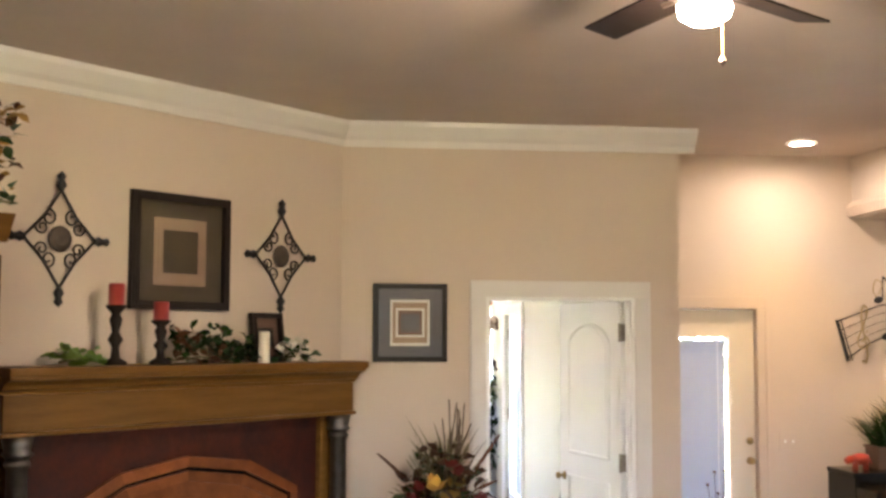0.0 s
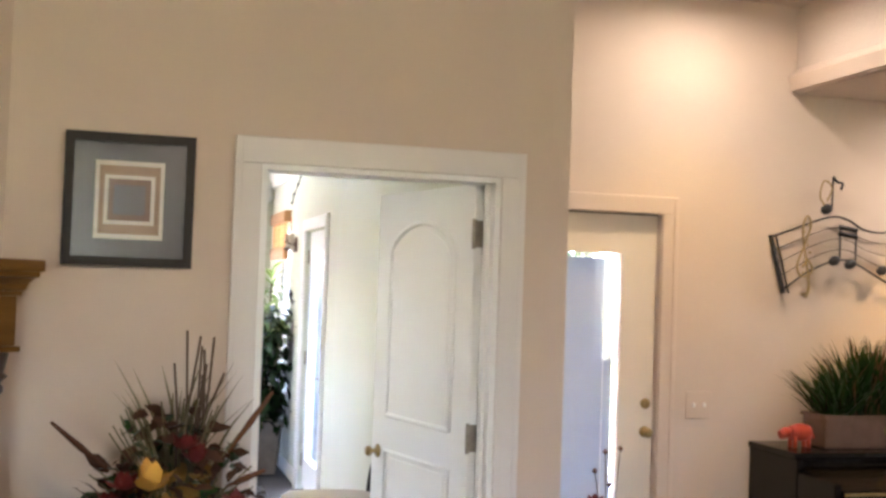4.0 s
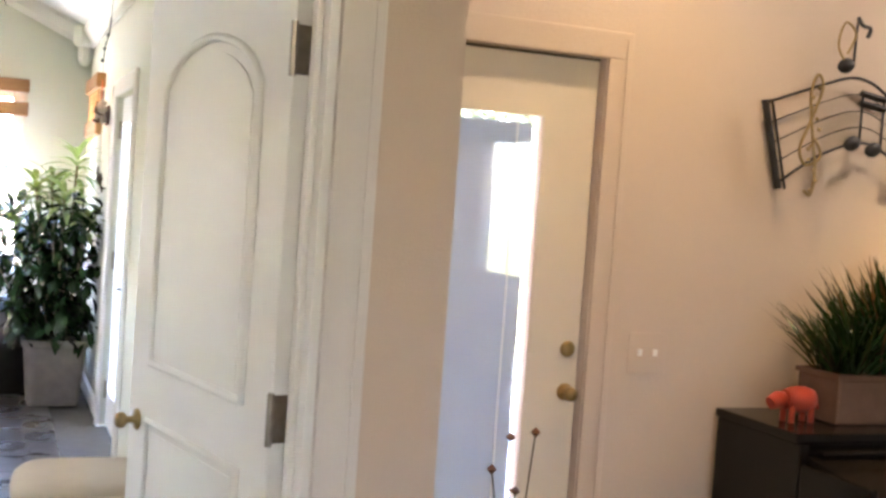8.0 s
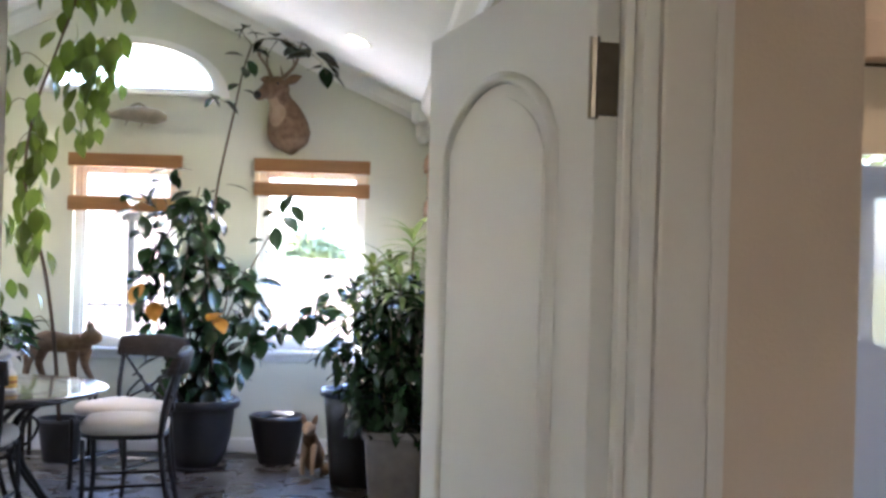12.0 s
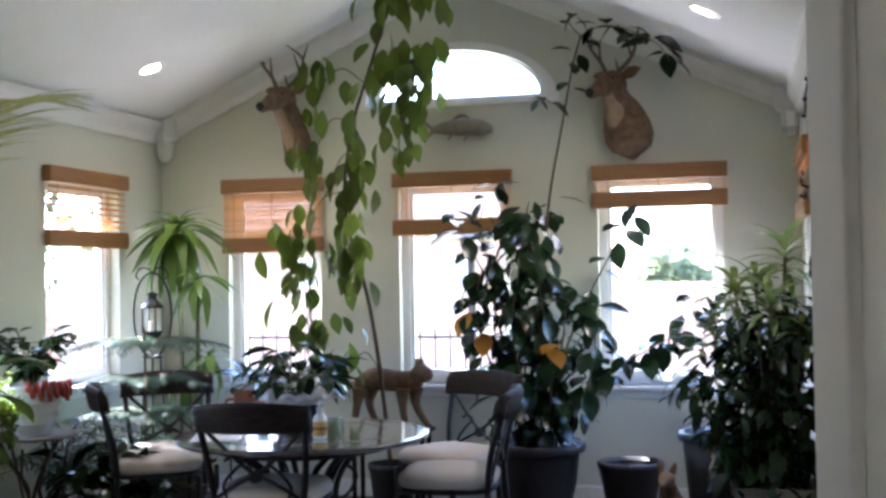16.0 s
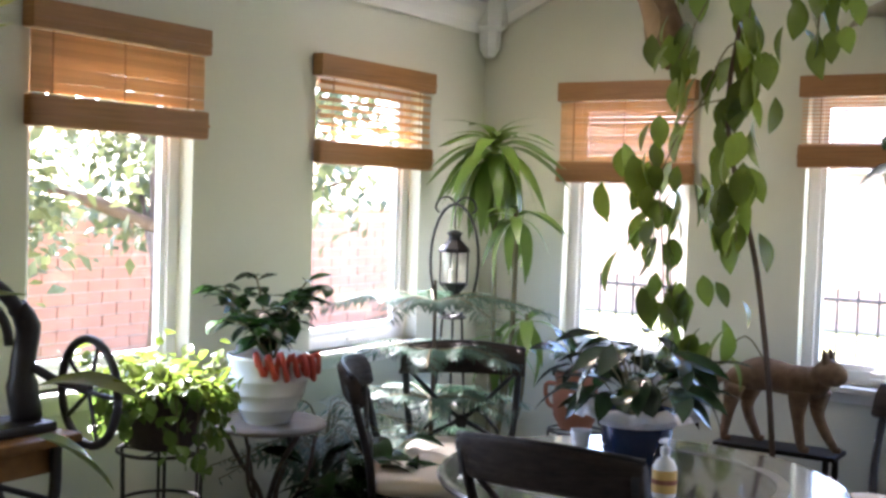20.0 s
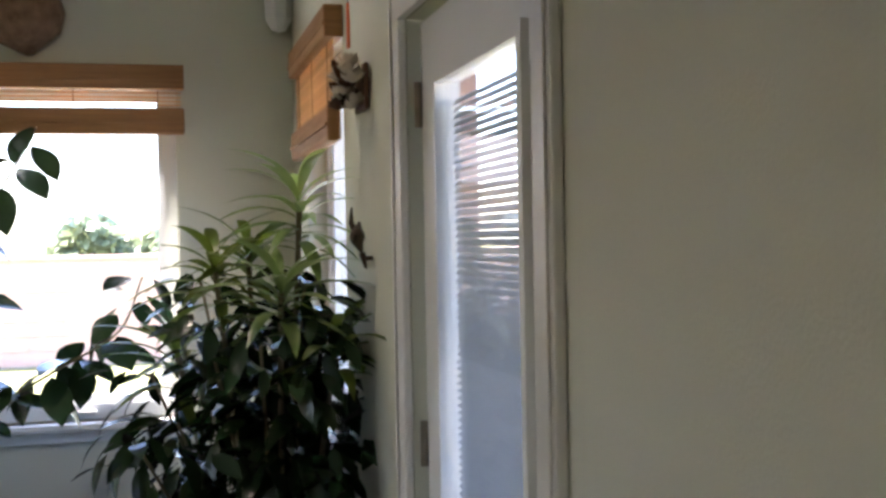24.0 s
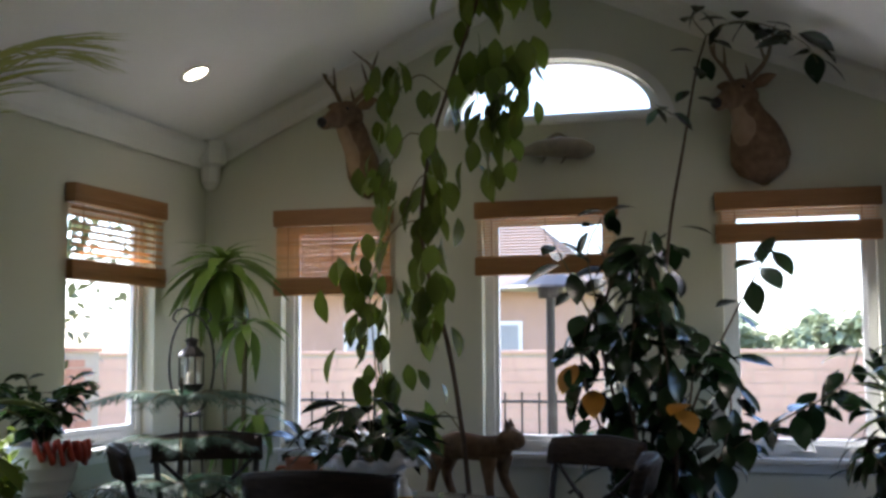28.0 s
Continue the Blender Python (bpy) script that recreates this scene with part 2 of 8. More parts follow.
ANTLER = mat("antler", (0.22, 0.15, 0.09), (0.12, 0.08, 0.05), rough=0.6, scale=20, bump=0.3)
FISHM = mat("fish_skin", (0.16, 0.14, 0.10), (0.28, 0.24, 0.18), rough=0.35, scale=14, bump=0.2)
CANDLE_R = mat("red_wax", (0.30, 0.03, 0.025), rough=0.45, scale=6)
CANDLE_W = mat("ivory_wax", (0.75, 0.68, 0.55), rough=0.45, scale=6)
RED = mat("red_petals", (0.17, 0.016, 0.010), (0.09, 0.010, 0.007), rough=0.7, scale=18, rand=0.3, translucent=0.2)
REDBR = mat("bright_red_ribbon", (0.50, 0.07, 0.035), (0.40, 0.045, 0.025), rough=0.5, scale=12)
GOLDP = mat("gold_petals", (0.30, 0.17, 0.03), (0.19, 0.10, 0.02), rough=0.7, scale=18, rand=0.3, translucent=0.2)
RUST = mat("rust_leaves", (0.13, 0.045, 0.012), (0.06, 0.024, 0.008), rough=0.75, scale=18, rand=0.4, translucent=0.15)
MATBOARD = mat("grey_mat_board", (0.095, 0.088, 0.086), (0.075, 0.07, 0.07), rough=0.8, scale=5)
TANPAPER = mat("tan_print", (0.32, 0.21, 0.13), (0.24, 0.155, 0.095), rough=0.8, scale=12)
RUSTHIDE = mat("rust_brown_hide", (0.20, 0.055, 0.014), (0.13, 0.034, 0.009), rough=0.5, scale=6, fine=150, bump=0.2)
CREAM = mat("cream_print", (0.62, 0.55, 0.46), (0.55, 0.48, 0.4), rough=0.8, scale=12)
BROWNPR = mat("brown_print", (0.17, 0.085, 0.05), (0.1, 0.05, 0.03), rough=0.8, scale=12)
OLIVE = mat("olive_print", (0.065, 0.042, 0.02), (0.045, 0.03, 0.015), rough=0.8, scale=12)
DRAPE = mat("burgundy_drape", (0.10, 0.018, 0.014), (0.06, 0.01, 0.009), rough=0.85, scale=10, fine=200, bump=0.3)
LACE = mat("silver_wrap", (0.62, 0.62, 0.65), (0.5, 0.5, 0.53), rough=0.35, scale=30, bump=0.8)
BLINDW = mat("white_miniblind", (0.50, 0.53, 0.57), (0.45, 0.48, 0.52), rough=0.5, scale=5, translucent=0.22)
ORANGE = mat("orange_plastic", (0.75, 0.13, 0.02), (0.65, 0.1, 0.015), rough=0.5, scale=10)
LAMPGLASS = mat("lit_lamp", (0.9, 0.85, 0.75), rough=0.4, emit=((1.0, 0.83, 0.6), 7.0))
BRICK = mat("red_brick", (0.42, 0.21, 0.15), (0.33, 0.15, 0.105), rough=0.85, scale=3, fine=50, bump=0.4, rand=0.2)
MORTAR = mat("mortar", (0.42, 0.36, 0.31), rough=0.9, scale=20)
GRASS = mat("lawn", (0.30, 0.28, 0.12), (0.20, 0.20, 0.07), rough=0.95, scale=0.8, fine=30, bump=0.8)
PATIO = mat("concrete_patio", (0.62, 0.58, 0.52), (0.54, 0.50, 0.45), rough=0.85, scale=1.5, fine=60, bump=0.3)
STUCCO = mat("pink_stucco", (0.45, 0.30, 0.24), (0.38, 0.25, 0.2), rough=0.9, scale=2, fine=60, bump=0.3)
ROOFT = mat("brown_shingle", (0.16, 0.12, 0.10), (0.1, 0.08, 0.07), rough=0.9, scale=6)
YELLOWL = mat("yellow_label", (0.6, 0.36, 0.08), (0.5, 0.3, 0.06), rough=0.5, scale=12)


# ---- building helpers ----
def part(name, bm, material, parent=None, label="", smooth=False):
    me = bpy.data.meshes.new(name)
    bm.normal_update()
    bm.to_mesh(me)
    bm.free()
    return mesh_part(name, me, material, parent, label, smooth)


def mesh_part(name, me, material, parent=None, label="", smooth=False, m=None):
    if material and not me.materials:
        me.materials.append(material)
    if smooth:
        me.shade_smooth()
    ob = new(name, me)
    if parent:
        ob.parent = parent
    if m is not None:
        ob.matrix_local = m
    if label:
        ob["label"] = label
    return ob


def thing(name, label, category, m=None, group="", kind=""):
    ob = new(name)
    ob.empty_display_size = 0.05
    if m is not None:
        ob.matrix_world = m
    return tagged(ob, label, category, group, kind)


def box(bm, x0, y0, z0, x1, y1, z1, m=None, bevel=0.0):
    r = bmesh.ops.create_cube(bm, size=1.0)
    vs = r["verts"]
    for v in vs:
        v.co = Vector(((x0 + x1) / 2 + v.co.x * (x1 - x0), (y0 + y1) / 2 + v.co.y * (y1 - y0), (z0 + z1) / 2 + v.co.z * (z1 - z0)))
    if bevel:
        es = {e for v in vs for e in v.link_edges}
        r2 = bmesh.ops.bevel(bm, geom=list(es), offset=bevel, segments=2, affect="EDGES", profile=0.6)
        vs = list({v for f in r2["faces"] for v in f.verts} | {v for v in vs if v.is_valid})
    if m is not None:
        for v in vs:
            v.co = m @ v.co
    return bm


def bx(x0, y0, z0, x1, y1, z1, bevel=0.0, m=None):
    return box(bmesh.new(), x0, y0, z0, x1, y1, z1, m, bevel)


def lathe(profile, seg=24, m=None, bm=None, squash=1.0):
    """A turned shape from rows of radius and height."""
    bm = bm or bmesh.new()
    rings = []
    for r, z in profile:
        if r < 1e-5:
            v = bm.verts.new((0, 0, z))
            rings.append([v])
        else:
            rings.append([bm.verts.new((r * math.cos(2 * math.pi * k / seg), squash * r * math.sin(2 * math.pi * k / seg), z)) for k in range(seg)])
    for a, b in zip(rings, rings[1:]):
        for k in range(seg):
            k2 = (k + 1) % seg
            if len(a) == 1 and len(b) == 1:
                continue
            if len(a) == 1:
                bm.faces.new((a[0], b[k], b[k2]))
            elif len(b) == 1:
                bm.faces.new((a[k], a[k2], b[0]))
            else:
                bm.faces.new((a[k], a[k2], b[k2], b[k]))
    if m is not None:
        for ring in rings:
            for v in ring:
                v.co = m @ v.co
    return bm


def tube(pts, rad, seg=8, bm=None, caps=True):
    """A round bar along points; rad is one radius or one for each point."""
    bm = bm or bmesh.new()
    pts = [Vector(p) for p in pts]
    rads = rad if isinstance(rad, (list, tuple)) else [rad] * len(pts)
    rings, up = [], Vector((0, 0, 1))
    side = None
    for k, p in enumerate(pts):
        d = (pts[min(k + 1, len(pts) - 1)] - pts[max(k - 1, 0)]).normalized()
        if side is None:
            side = d.cross(up if abs(d.z) < 0.9 else Vector((1, 0, 0))).normalized()
        else:
            side = (side - d * side.dot(d)).normalized()
        other = d.cross(side)
        rings.append([bm.verts.new(p + rads[k] * (math.cos(2 * math.pi * j / seg) * side + math.sin(2 * math.pi * j / seg) * other)) for j in range(seg)])
    for a, b in zip(rings, rings[1:]):
        for j in range(seg):
            bm.faces.new((a[j], a[(j + 1) % seg], b[(j + 1) % seg], b[j]))
    if caps:
        bm.faces.new(rings[0][::-1])
        bm.faces.new(rings[-1])
    return bm


def curve(pts, n=6):
    """Catmull-Rom points through pts."""
    p = [Vector(q) for q in pts]
    p = [2 * p[0] - p[1]] + p + [2 * p[-1] - p[-2]]
    out = []
    for k in range(1, len(p) - 2):
        for j in range(n):
            t = j / n
            a, b, c, d = p[k - 1], p[k], p[k + 1], p[k + 2]
            out.append(0.5 * ((2 * b) + (c - a) * t + (2 * a - 5 * b + 4 * c - d) * t * t + (3 * b - a - 3 * c + d) * t ** 3))
    out.append(p[-2])
    return out


def ring(cx, cz, r, n=24, y=0.0, a0=0.0, a1=360.0, sq=1.0):
    return [(cx + r * math.cos(radians(a0 + (a1 - a0) * k / n)), y, cz + sq * r * math.sin(radians(a0 + (a1 - a0) * k / n))) for k in range(n + 1)]


def prism(outline, holes, thick, to_world):
    """A flat slab from a 2D outline with holes; to_world maps (u, v, depth)."""
    from mathutils.geometry import tessellate_polygon
    bm = bmesh.new()
    loops = [outline] + list(holes)
    flat = [p for lp in loops for p in lp]
    tris = tessellate_polygon([[Vector((u, v, 0)) for u, v in lp] for lp in loops])
    fr = [bm.verts.new(to_world(u, v, 0)) for u, v in flat]
    bk = [bm.verts.new(to_world(u, v, thick)) for u, v in flat]
    for t in tris:
        bm.faces.new([fr[k] for k in t])
        bm.faces.new([bk[k] for k in reversed(t)])
    base = 0
    for lp in loops:
        n = len(lp)
        for k in range(n):
            a, b = base + k, base + (k + 1) % n
            bm.faces.new((fr[a], fr[b], bk[b], bk[a]))
        base += n
    bmesh.ops.recalc_face_normals(bm, faces=bm.faces)
    return bm


def rect(u0, v0, u1, v1):
    return [(u0, v0), (u1, v0), (u1, v1), (u0, v1)]


def structure(name, bm, material, label, category="wall"):
    ob = part(name, bm, material)
    return tagged(ob, label, category, kind="structure")


def sweep(profile, p0, p1, out, up=(0, 0, 1)):
    """A moulding: profile rows of (out, up), run from p0 to p1."""
    bm = bmesh.new()
    p0, p1, out, up = Vector(p0), Vector(p1), Vector(out).normalized(), Vector(up).normalized()
    rows = [[bm.verts.new(p + out * a + up * b) for a, b in profile] for p in (p0, p1)]
    n = len(profile)
    for k in range(n):
        bm.faces.new((rows[0][k], rows[0][(k + 1) % n], rows[1][(k + 1) % n], rows[1][k]))
    bm.faces.new(rows[0][::-1])
    bm.faces.new(rows[1])
    bmesh.ops.recalc_face_normals(bm, faces=bm.faces)
    return bm


def leaf_mesh(name, length, width, bend=0.3, fold=0.15, tip=0.5, rows=5):
    """A leaf along +y with a folded midrib; tip: where it is widest."""
    bm = bmesh.new()
    grid = []
    for k in range(rows + 1):
        t = k / rows
        w = width / 2 * (math.sin(math.pi * min(1, t ** (0.6 if tip < 0.5 else 1.0))) ** 0.8 if 0 < t < 1 else 0.04)
        y, z = length * t * (1 - 0.25 * bend * t), -bend * length * t * t
        grid.append([bm.verts.new((-w, y, z + fold * w)), bm.verts.new((0, y, z)), bm.verts.new((w, y, z + fold * w))])
    for a, b in zip(grid, grid[1:]):
        bm.faces.new((a[0], a[1], b[1], b[0]))
        bm.faces.new((a[1], a[2], b[2], b[1]))
    me = bpy.data.meshes.new(name)
    bm.to_mesh(me)
    bm.free()
    me.shade_smooth()
    return me


def aim(p, yaw, pitch, roll=0.0, s=1.0):
    """A pose whose +y points along yaw (degrees from +x) and pitch."""
    return Matrix.Translation(p) @ Euler((0, 0, radians(yaw - 90))).to_matrix().to_4x4() @ Euler((radians(pitch), 0, 0)).to_matrix().to_4x4() @ Euler((0, radians(roll), 0)).to_matrix().to_4x4() @ Matrix.Scale(s, 4)


LEAF_COUNT = {}


def leaves(parent, me, material, poses, name="leaf"):
    if not me.materials:
        me.materials.append(material)
    room = max(0, 300 - LEAF_COUNT.get(parent.name, 0))
    LEAF_COUNT[parent.name] = LEAF_COUNT.get(parent.name, 0) + len(poses)
    if len(poses) > room:
        foliage(parent, [(me, poses[room:])], material, "foliage")
    for m in poses[:room]:
        ob = new(name, me)
        ob.parent = parent
        ob.matrix_local = m


def foliage(parent, meshes_poses, material, name="foliage", label=""):
    """Many small leaves joined into one part."""
    vs, fs = [], []
    for me, poses in meshes_poses:
        co = [v.co.copy() for v in me.vertices]
        po = [tuple(p.vertices) for p in me.polygons]
        for m in poses:
            b = len(vs)
            vs += [tuple(m @ c) for c in co]
            fs += [tuple(b + i for i in p) for p in po]
    me = bpy.data.meshes.new(name)
    me.from_pydata(vs, [], fs)
    me.shade_smooth()
    ob = mesh_part(name, me, material, parent, label)
    ob["kind"] = "stuff"
    return ob


rnd = random.Random(7)
U = rnd.uniform


# ---- large structure: living room ----
def y_wall(y):
    return lambda u, v, d: (u, y + d, v)


def x_wall(x):
    return lambda u, v, d: (x + d, u, v)


structure("floor_living", bx(-6.0, -9.0, -0.1, 5.0, WB + 0.2, 0.0), CARPET, "tan carpet floor of the living room", "floor")
structure("wall_doorway", prism([(-0.80, 0), (0, 0), (0, 2.03), (0.81, 2.03), (0.81, 0), (CX, 0), (CX, LZ), (-0.80, LZ)], [], 0.06, y_wall(0.0)), WALL_BEIGE, "beige painted wall with a doorway to the sunroom")
structure("wall_corner_return", bx(0.975, 0.064, 0, CX, WB, LZ), WALL_BEIGE, "beige return wall at the outside corner")
structure("wall_patio", prism([(CX, 0), (CX + 0.004, 0), (CX + 0.004, 1.995), (1.785, 1.995), (1.785, 0), (5.0, 0), (5.0, LZ), (CX, LZ)], [rect(3.86, 0.45, 4.28, 2.1)], 0.12, y_wall(WB)), WALL_BEIGE, "beige wall with the patio door and piano")
d45 = math.sqrt(0.5)
structure("wall_fireplace", prism(rect(0, 0, 4.0, LZ), [], 0.12, lambda u, v, d: (-0.77 - u * d45 - d * d45, -u * d45 + d * d45, v)), WALL_BEIGE, "beige diagonal wall behind the fireplace")
structure("wall_living_left", bx(-3.72, -9.0, 0, -3.6, -2.75, LZ), WALL_BEIGE, "beige side wall of the living room")
# The openings in the back and right walls are unseen, added to admit daylight.
structure("wall_living_back", prism(rect(-3.72, 0, 5.0, LZ), [rect(-2.7, 0.9, -1.1, 2.2)], -0.12, y_wall(-9.0)), WALL_BEIGE, "beige back wall of the living room")
structure("wall_living_right", prism(rect(-9.0, 0, WB, LZ), [rect(-7.2, 0.9, -6.0, 2.2)], 0.12, x_wall(4.9)), WALL_BEIGE, "beige wall with an unseen opening added for daylight")
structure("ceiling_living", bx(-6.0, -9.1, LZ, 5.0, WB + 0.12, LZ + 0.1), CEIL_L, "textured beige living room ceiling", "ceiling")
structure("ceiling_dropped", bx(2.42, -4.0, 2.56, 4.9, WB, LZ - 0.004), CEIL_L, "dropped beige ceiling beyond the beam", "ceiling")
CROWN = [(0, 0), (0.02, 0), (0.028, 0.03), (0.05, 0.05), (0.085, 0.10), (0.09, 0.125), (0, 0.125)]
structure("crown_doorway_wall", sweep(CROWN, (-0.785, -0.001, LZ - 0.127), (CX + 0.09, -0.001, LZ - 0.127), (0, -1, 0)), TRIM_SHADED, "white crown moulding", "moulding")
structure("crown_fireplace_wall", sweep(CROWN, (-0.755, 0.015, LZ - 0.1275), (-3.6, -2.83, LZ - 0.127), (d45, -d45, 0)), TRIM_SHADED, "white crown moulding", "moulding")
structure("crown_dropped_edge", sweep([(0, 0), (0.03, 0), (0.05, 0.06), (0, 0.10)], (2.419, WB - 0.01, 2.57), (2.419, -4.0, 2.57), (-1, 0, 0)), WALL_BEIGE, "beige moulding on the ceiling drop", "moulding")


def casing(name, m, w, h, cw=0.086, d=0.02, WHITE=WHITE):
    """Door casing round an opening w by h; local x along the wall, y out of the wall is negative."""
    ob = thing(name, "white painted door casing", "door casing", m, kind="structure")
    prof = lambda x0, z0, x1, z1: bx(x0, -d, z0, x1, -0.001, z1, bevel=0.005)
    part("casing_leg", prof(-cw, 0, 0, h), WHITE, ob)
    part("casing_leg", prof(w, 0, w + cw, h), WHITE, ob)
    part("casing_head", prof(-cw, h, w + cw, h + cw), WHITE, ob)
    part("casing_bead", bx(-cw + 0.012, -d - 0.006, 0, -cw + 0.024, -d - 0.001, h + cw - 0.02, bevel=0.002), WHITE, ob)
    part("casing_bead", bx(w + cw - 0.024, -d - 0.006, 0, w + cw - 0.012, -d - 0.001, h + cw - 0.02, bevel=0.002), WHITE, ob)
    return ob


casing("casing_1", pose(0, 0, 0), 0.81, 2.03, WHITE=TRIM_SHADED)
jamb = thing("jamb_1", "white painted door jamb lining", "door jamb", kind="structure")
part("jamb_leg", bx(-0.0, -0.004, 0, 0.018, 0.124, 2.03), WHITE, jamb)
part("jamb_leg", bx(0.792, -0.004, 0, 0.81, 0.124, 2.03), WHITE, jamb)
part("jamb_head", bx(0.018, -0.004, 2.012, 0.792, 0.124, 2.03), WHITE, jamb)
part("stop", bx(0.78, 0.045, 0, 0.792, 0.082, 2.012, bevel=0.003), WHITE, jamb)
part("stop", bx(0.018, 0.045, 0, 0.03, 0.082, 2.012, bevel=0.003), WHITE, jamb)
part("strike_plate", bx(0.018, 0.088, 0.93, 0.0195, 0.115, 1.0), BRASS, jamb)

# panel door, standing open into the sunroom
door = thing("door_1", "white two-panel arched interior door standing open", "door", pose(HINGE[0] - 0.018, HINGE[1] + 0.004, SF + 0.012, 0, 0, 180 - DOOR_TURN), kind="structure")
DW, DH, DT = 0.775, 1.865, 0.035
part("door_leaf", bx(0.0, 0.0, 0.0, DW, DT, DH, bevel=0.003), DOORW, door)


def arch_outline(x0, z0, x1, z1, rise, n=14):
    pts = [(x0, z0), (x1, z0), (x1, z1)]
    pts += [(x1 + (x0 - x1) * k / n, z1 + rise * math.sin(math.pi * k / n) ** 0.62) for k in range(1, n)]
    return pts + [(x0, z1)]


for face, sgn in ((DT, 1), (0.0, -1)):
    for (x0, z0, x1, z1, rise) in ((0.13, 0.99, DW - 0.13, 1.635, 0.105), (0.13, 0.20, DW - 0.13, 0.85, 0.0)):
        ol = arch_outline(x0, z0, x1, z1, rise) if rise else rect(x0, z0, x1, z1)
        pts = [(u, face + sgn * 0.001, v) for u, v in ol]
        part("panel_moulding", tube(pts + pts[:2], 0.011, 6, caps=False), DOORW, door, smooth=True)
        c = (0.5 * (x0 + x1), 0.5 * (z0 + z1))
        inner = [(c[0] + (u - c[0]) * 0.86, c[1] + (v - c[1]) * 0.93) for u, v in ol]
        part("raised_panel", prism(inner, [], 0.005, (lambda f, s: lambda u, v, d: (u, f + s * (d - 0.001), v))(face, sgn)), DOORW, door)
for hz in (1.69, 0.98, 0.17):
    hg = part("hinge", bx(-0.034, -0.030, hz - 0.047, 0.0, -0.002, hz + 0.047, bevel=0.004), NICKEL, door, "brushed nickel hinge")
    part("hinge_pin", tube([(-0.004, DT + 0.004, hz - 0.052), (-0.004, DT + 0.004, hz + 0.052)], 0.007), NICKEL, hg)
    part("hinge_leaf", bx(-0.002, DT * 0.05, hz - 0.047, -0.0005, DT, hz + 0.047), NICKEL, hg)
for face, sgn in ((DT, 1), (0.0, -1)):
    kn = part("door_knob", lathe([(0.0, 0.0), (0.026, 0.0), (0.026, 0.005), (0.009, 0.010), (0.008, 0.026), (0.018, 0.034), (0.021, 0.044), (0.016, 0.053), (0, 0.056)], 18, Matrix.Translation((DW - 0.06, face, 0.84)) @ Matrix.Rotation(radians(-90 * sgn), 4, "X")), BRASS, door, "polished brass door knob", smooth=True)

# glazed patio door in the living room
pd = thing("door_2", "glazed patio door in a lamp-warmed colour with enclosed white blinds", "door", pose(1.066, WB + 0.03, 0.01), kind="structure")
part("door_frame", prism(rect(0, 0, 0.715, 1.978), [rect(0.06, 0.52, 0.556, 1.815)], 0.045, lambda u, v, d: (u, d, v)), WARMDOOR, pd)
part("glass_bead", prism(rect(0.045, 0.505, 0.572, 1.83), [rect(0.064, 0.524, 0.552, 1.811)], 0.014, lambda u, v, d: (u, d - 0.013, v)), WARMDOOR, pd)
part("pane", bx(0.06, 0.012, 0.52, 0.556, 0.016, 1.815), GLASS, pd).visible_shadow = False
pslat = part("slat", bx(-0.232, -0.0085, -0.0006, 0.232, 0.0085, 0.0006), BLINDW).data
for k in range(86):
    mesh_part("slat", pslat, BLINDW, pd, m=pose(0.304, 0.027, 0.535 + 0.0147 * k, 80, 0, 0))
part("tilt_track", bx(0.486, 0.018, 0.53, 0.492, 0.021, 1.80), WHITE, pd)
part("deadbolt", lathe([(0, 0), (0.022, 0), (0.023, 0.005), (0.017, 0.013), (0, 0.015)], 18, Matrix.Translation((0.68, 0, 1.18)) @ Matrix.Rotation(radians(90), 4, "X")), BRASS, pd, "aged brass deadbolt", smooth=True)
lv = part("lever_rose", lathe([(0, 0), (0.023, 0), (0.024, 0.005), (0.009, 0.010), (0.009, 0.034), (0, 0.035)], 18, Matrix.Translation((0.68, 0, 1.06)) @ Matrix.Rotation(radians(90), 4, "X")), BRASS, pd, "aged brass door knob", smooth=True)
part("knob", lathe([(0, 0.024), (0.015, 0.028), (0.021, 0.039), (0.018, 0.05), (0, 0.055)], 16, Matrix.Translation((0.68, 0, 1.06)) @ Matrix.Rotation(radians(90), 4, "X")), BRASS, lv, smooth=True)
casing("casing_2", pose(1.064, WB, 0), 0.722, 1.995, 0.075, 0.014, WALL_BEIGE)["label"] = "beige painted casing of the patio door"
part("head_seal", bx(1.068, WB + 0.03, 1.989, 1.782, WB + 0.05, 1.995), BRONZE, pd).matrix_parent_inverse = pd.matrix_world.inverted()

# window on the patio wall with a drape
lw = thing("window_living", "bright living room window behind a drape", "window", kind="structure")
part("window_frame", prism(rect(3.86, 0.45, 4.28, 2.1), [rect(3.91, 0.5, 4.23, 2.05)], 0.05, y_wall(WB + 0.04)), VINYL, lw)
part("pane", bx(3.91, WB + 0.06, 0.5, 4.23, WB + 0.064, 2.05), GLASS, lw).visible_shadow = False

# ---- large structure: sunroom ----
structure("floor_sunroom", bx(SX0 - 0.1, 0.126, -0.1, SX1 + 0.08, SY1 + 0.1, SF - 0.012), GROUT, "dark grouted tile floor of the sunroom", "floor")
structure("threshold", bx(0.0, 0.0, 0.0, 0.81, 0.124, SF - 0.02, bevel=0.008), OAK, "oak threshold in the doorway", "threshold")
roof_at = lambda x: EAVE_Z + (RIDGE_Z - EAVE_Z) * (1 - abs(x - RIDGE_X) / (RIDGE_X - SX0 if x < RIDGE_X else SX1 - RIDGE_X))
GABLE = [(SX0 - 0.1, 0), (SX1 + 0.1, 0), (SX1 + 0.1, EAVE_Z + 0.15), (RIDGE_X, RIDGE_Z + 0.15), (SX0 - 0.1, EAVE_Z + 0.15)]
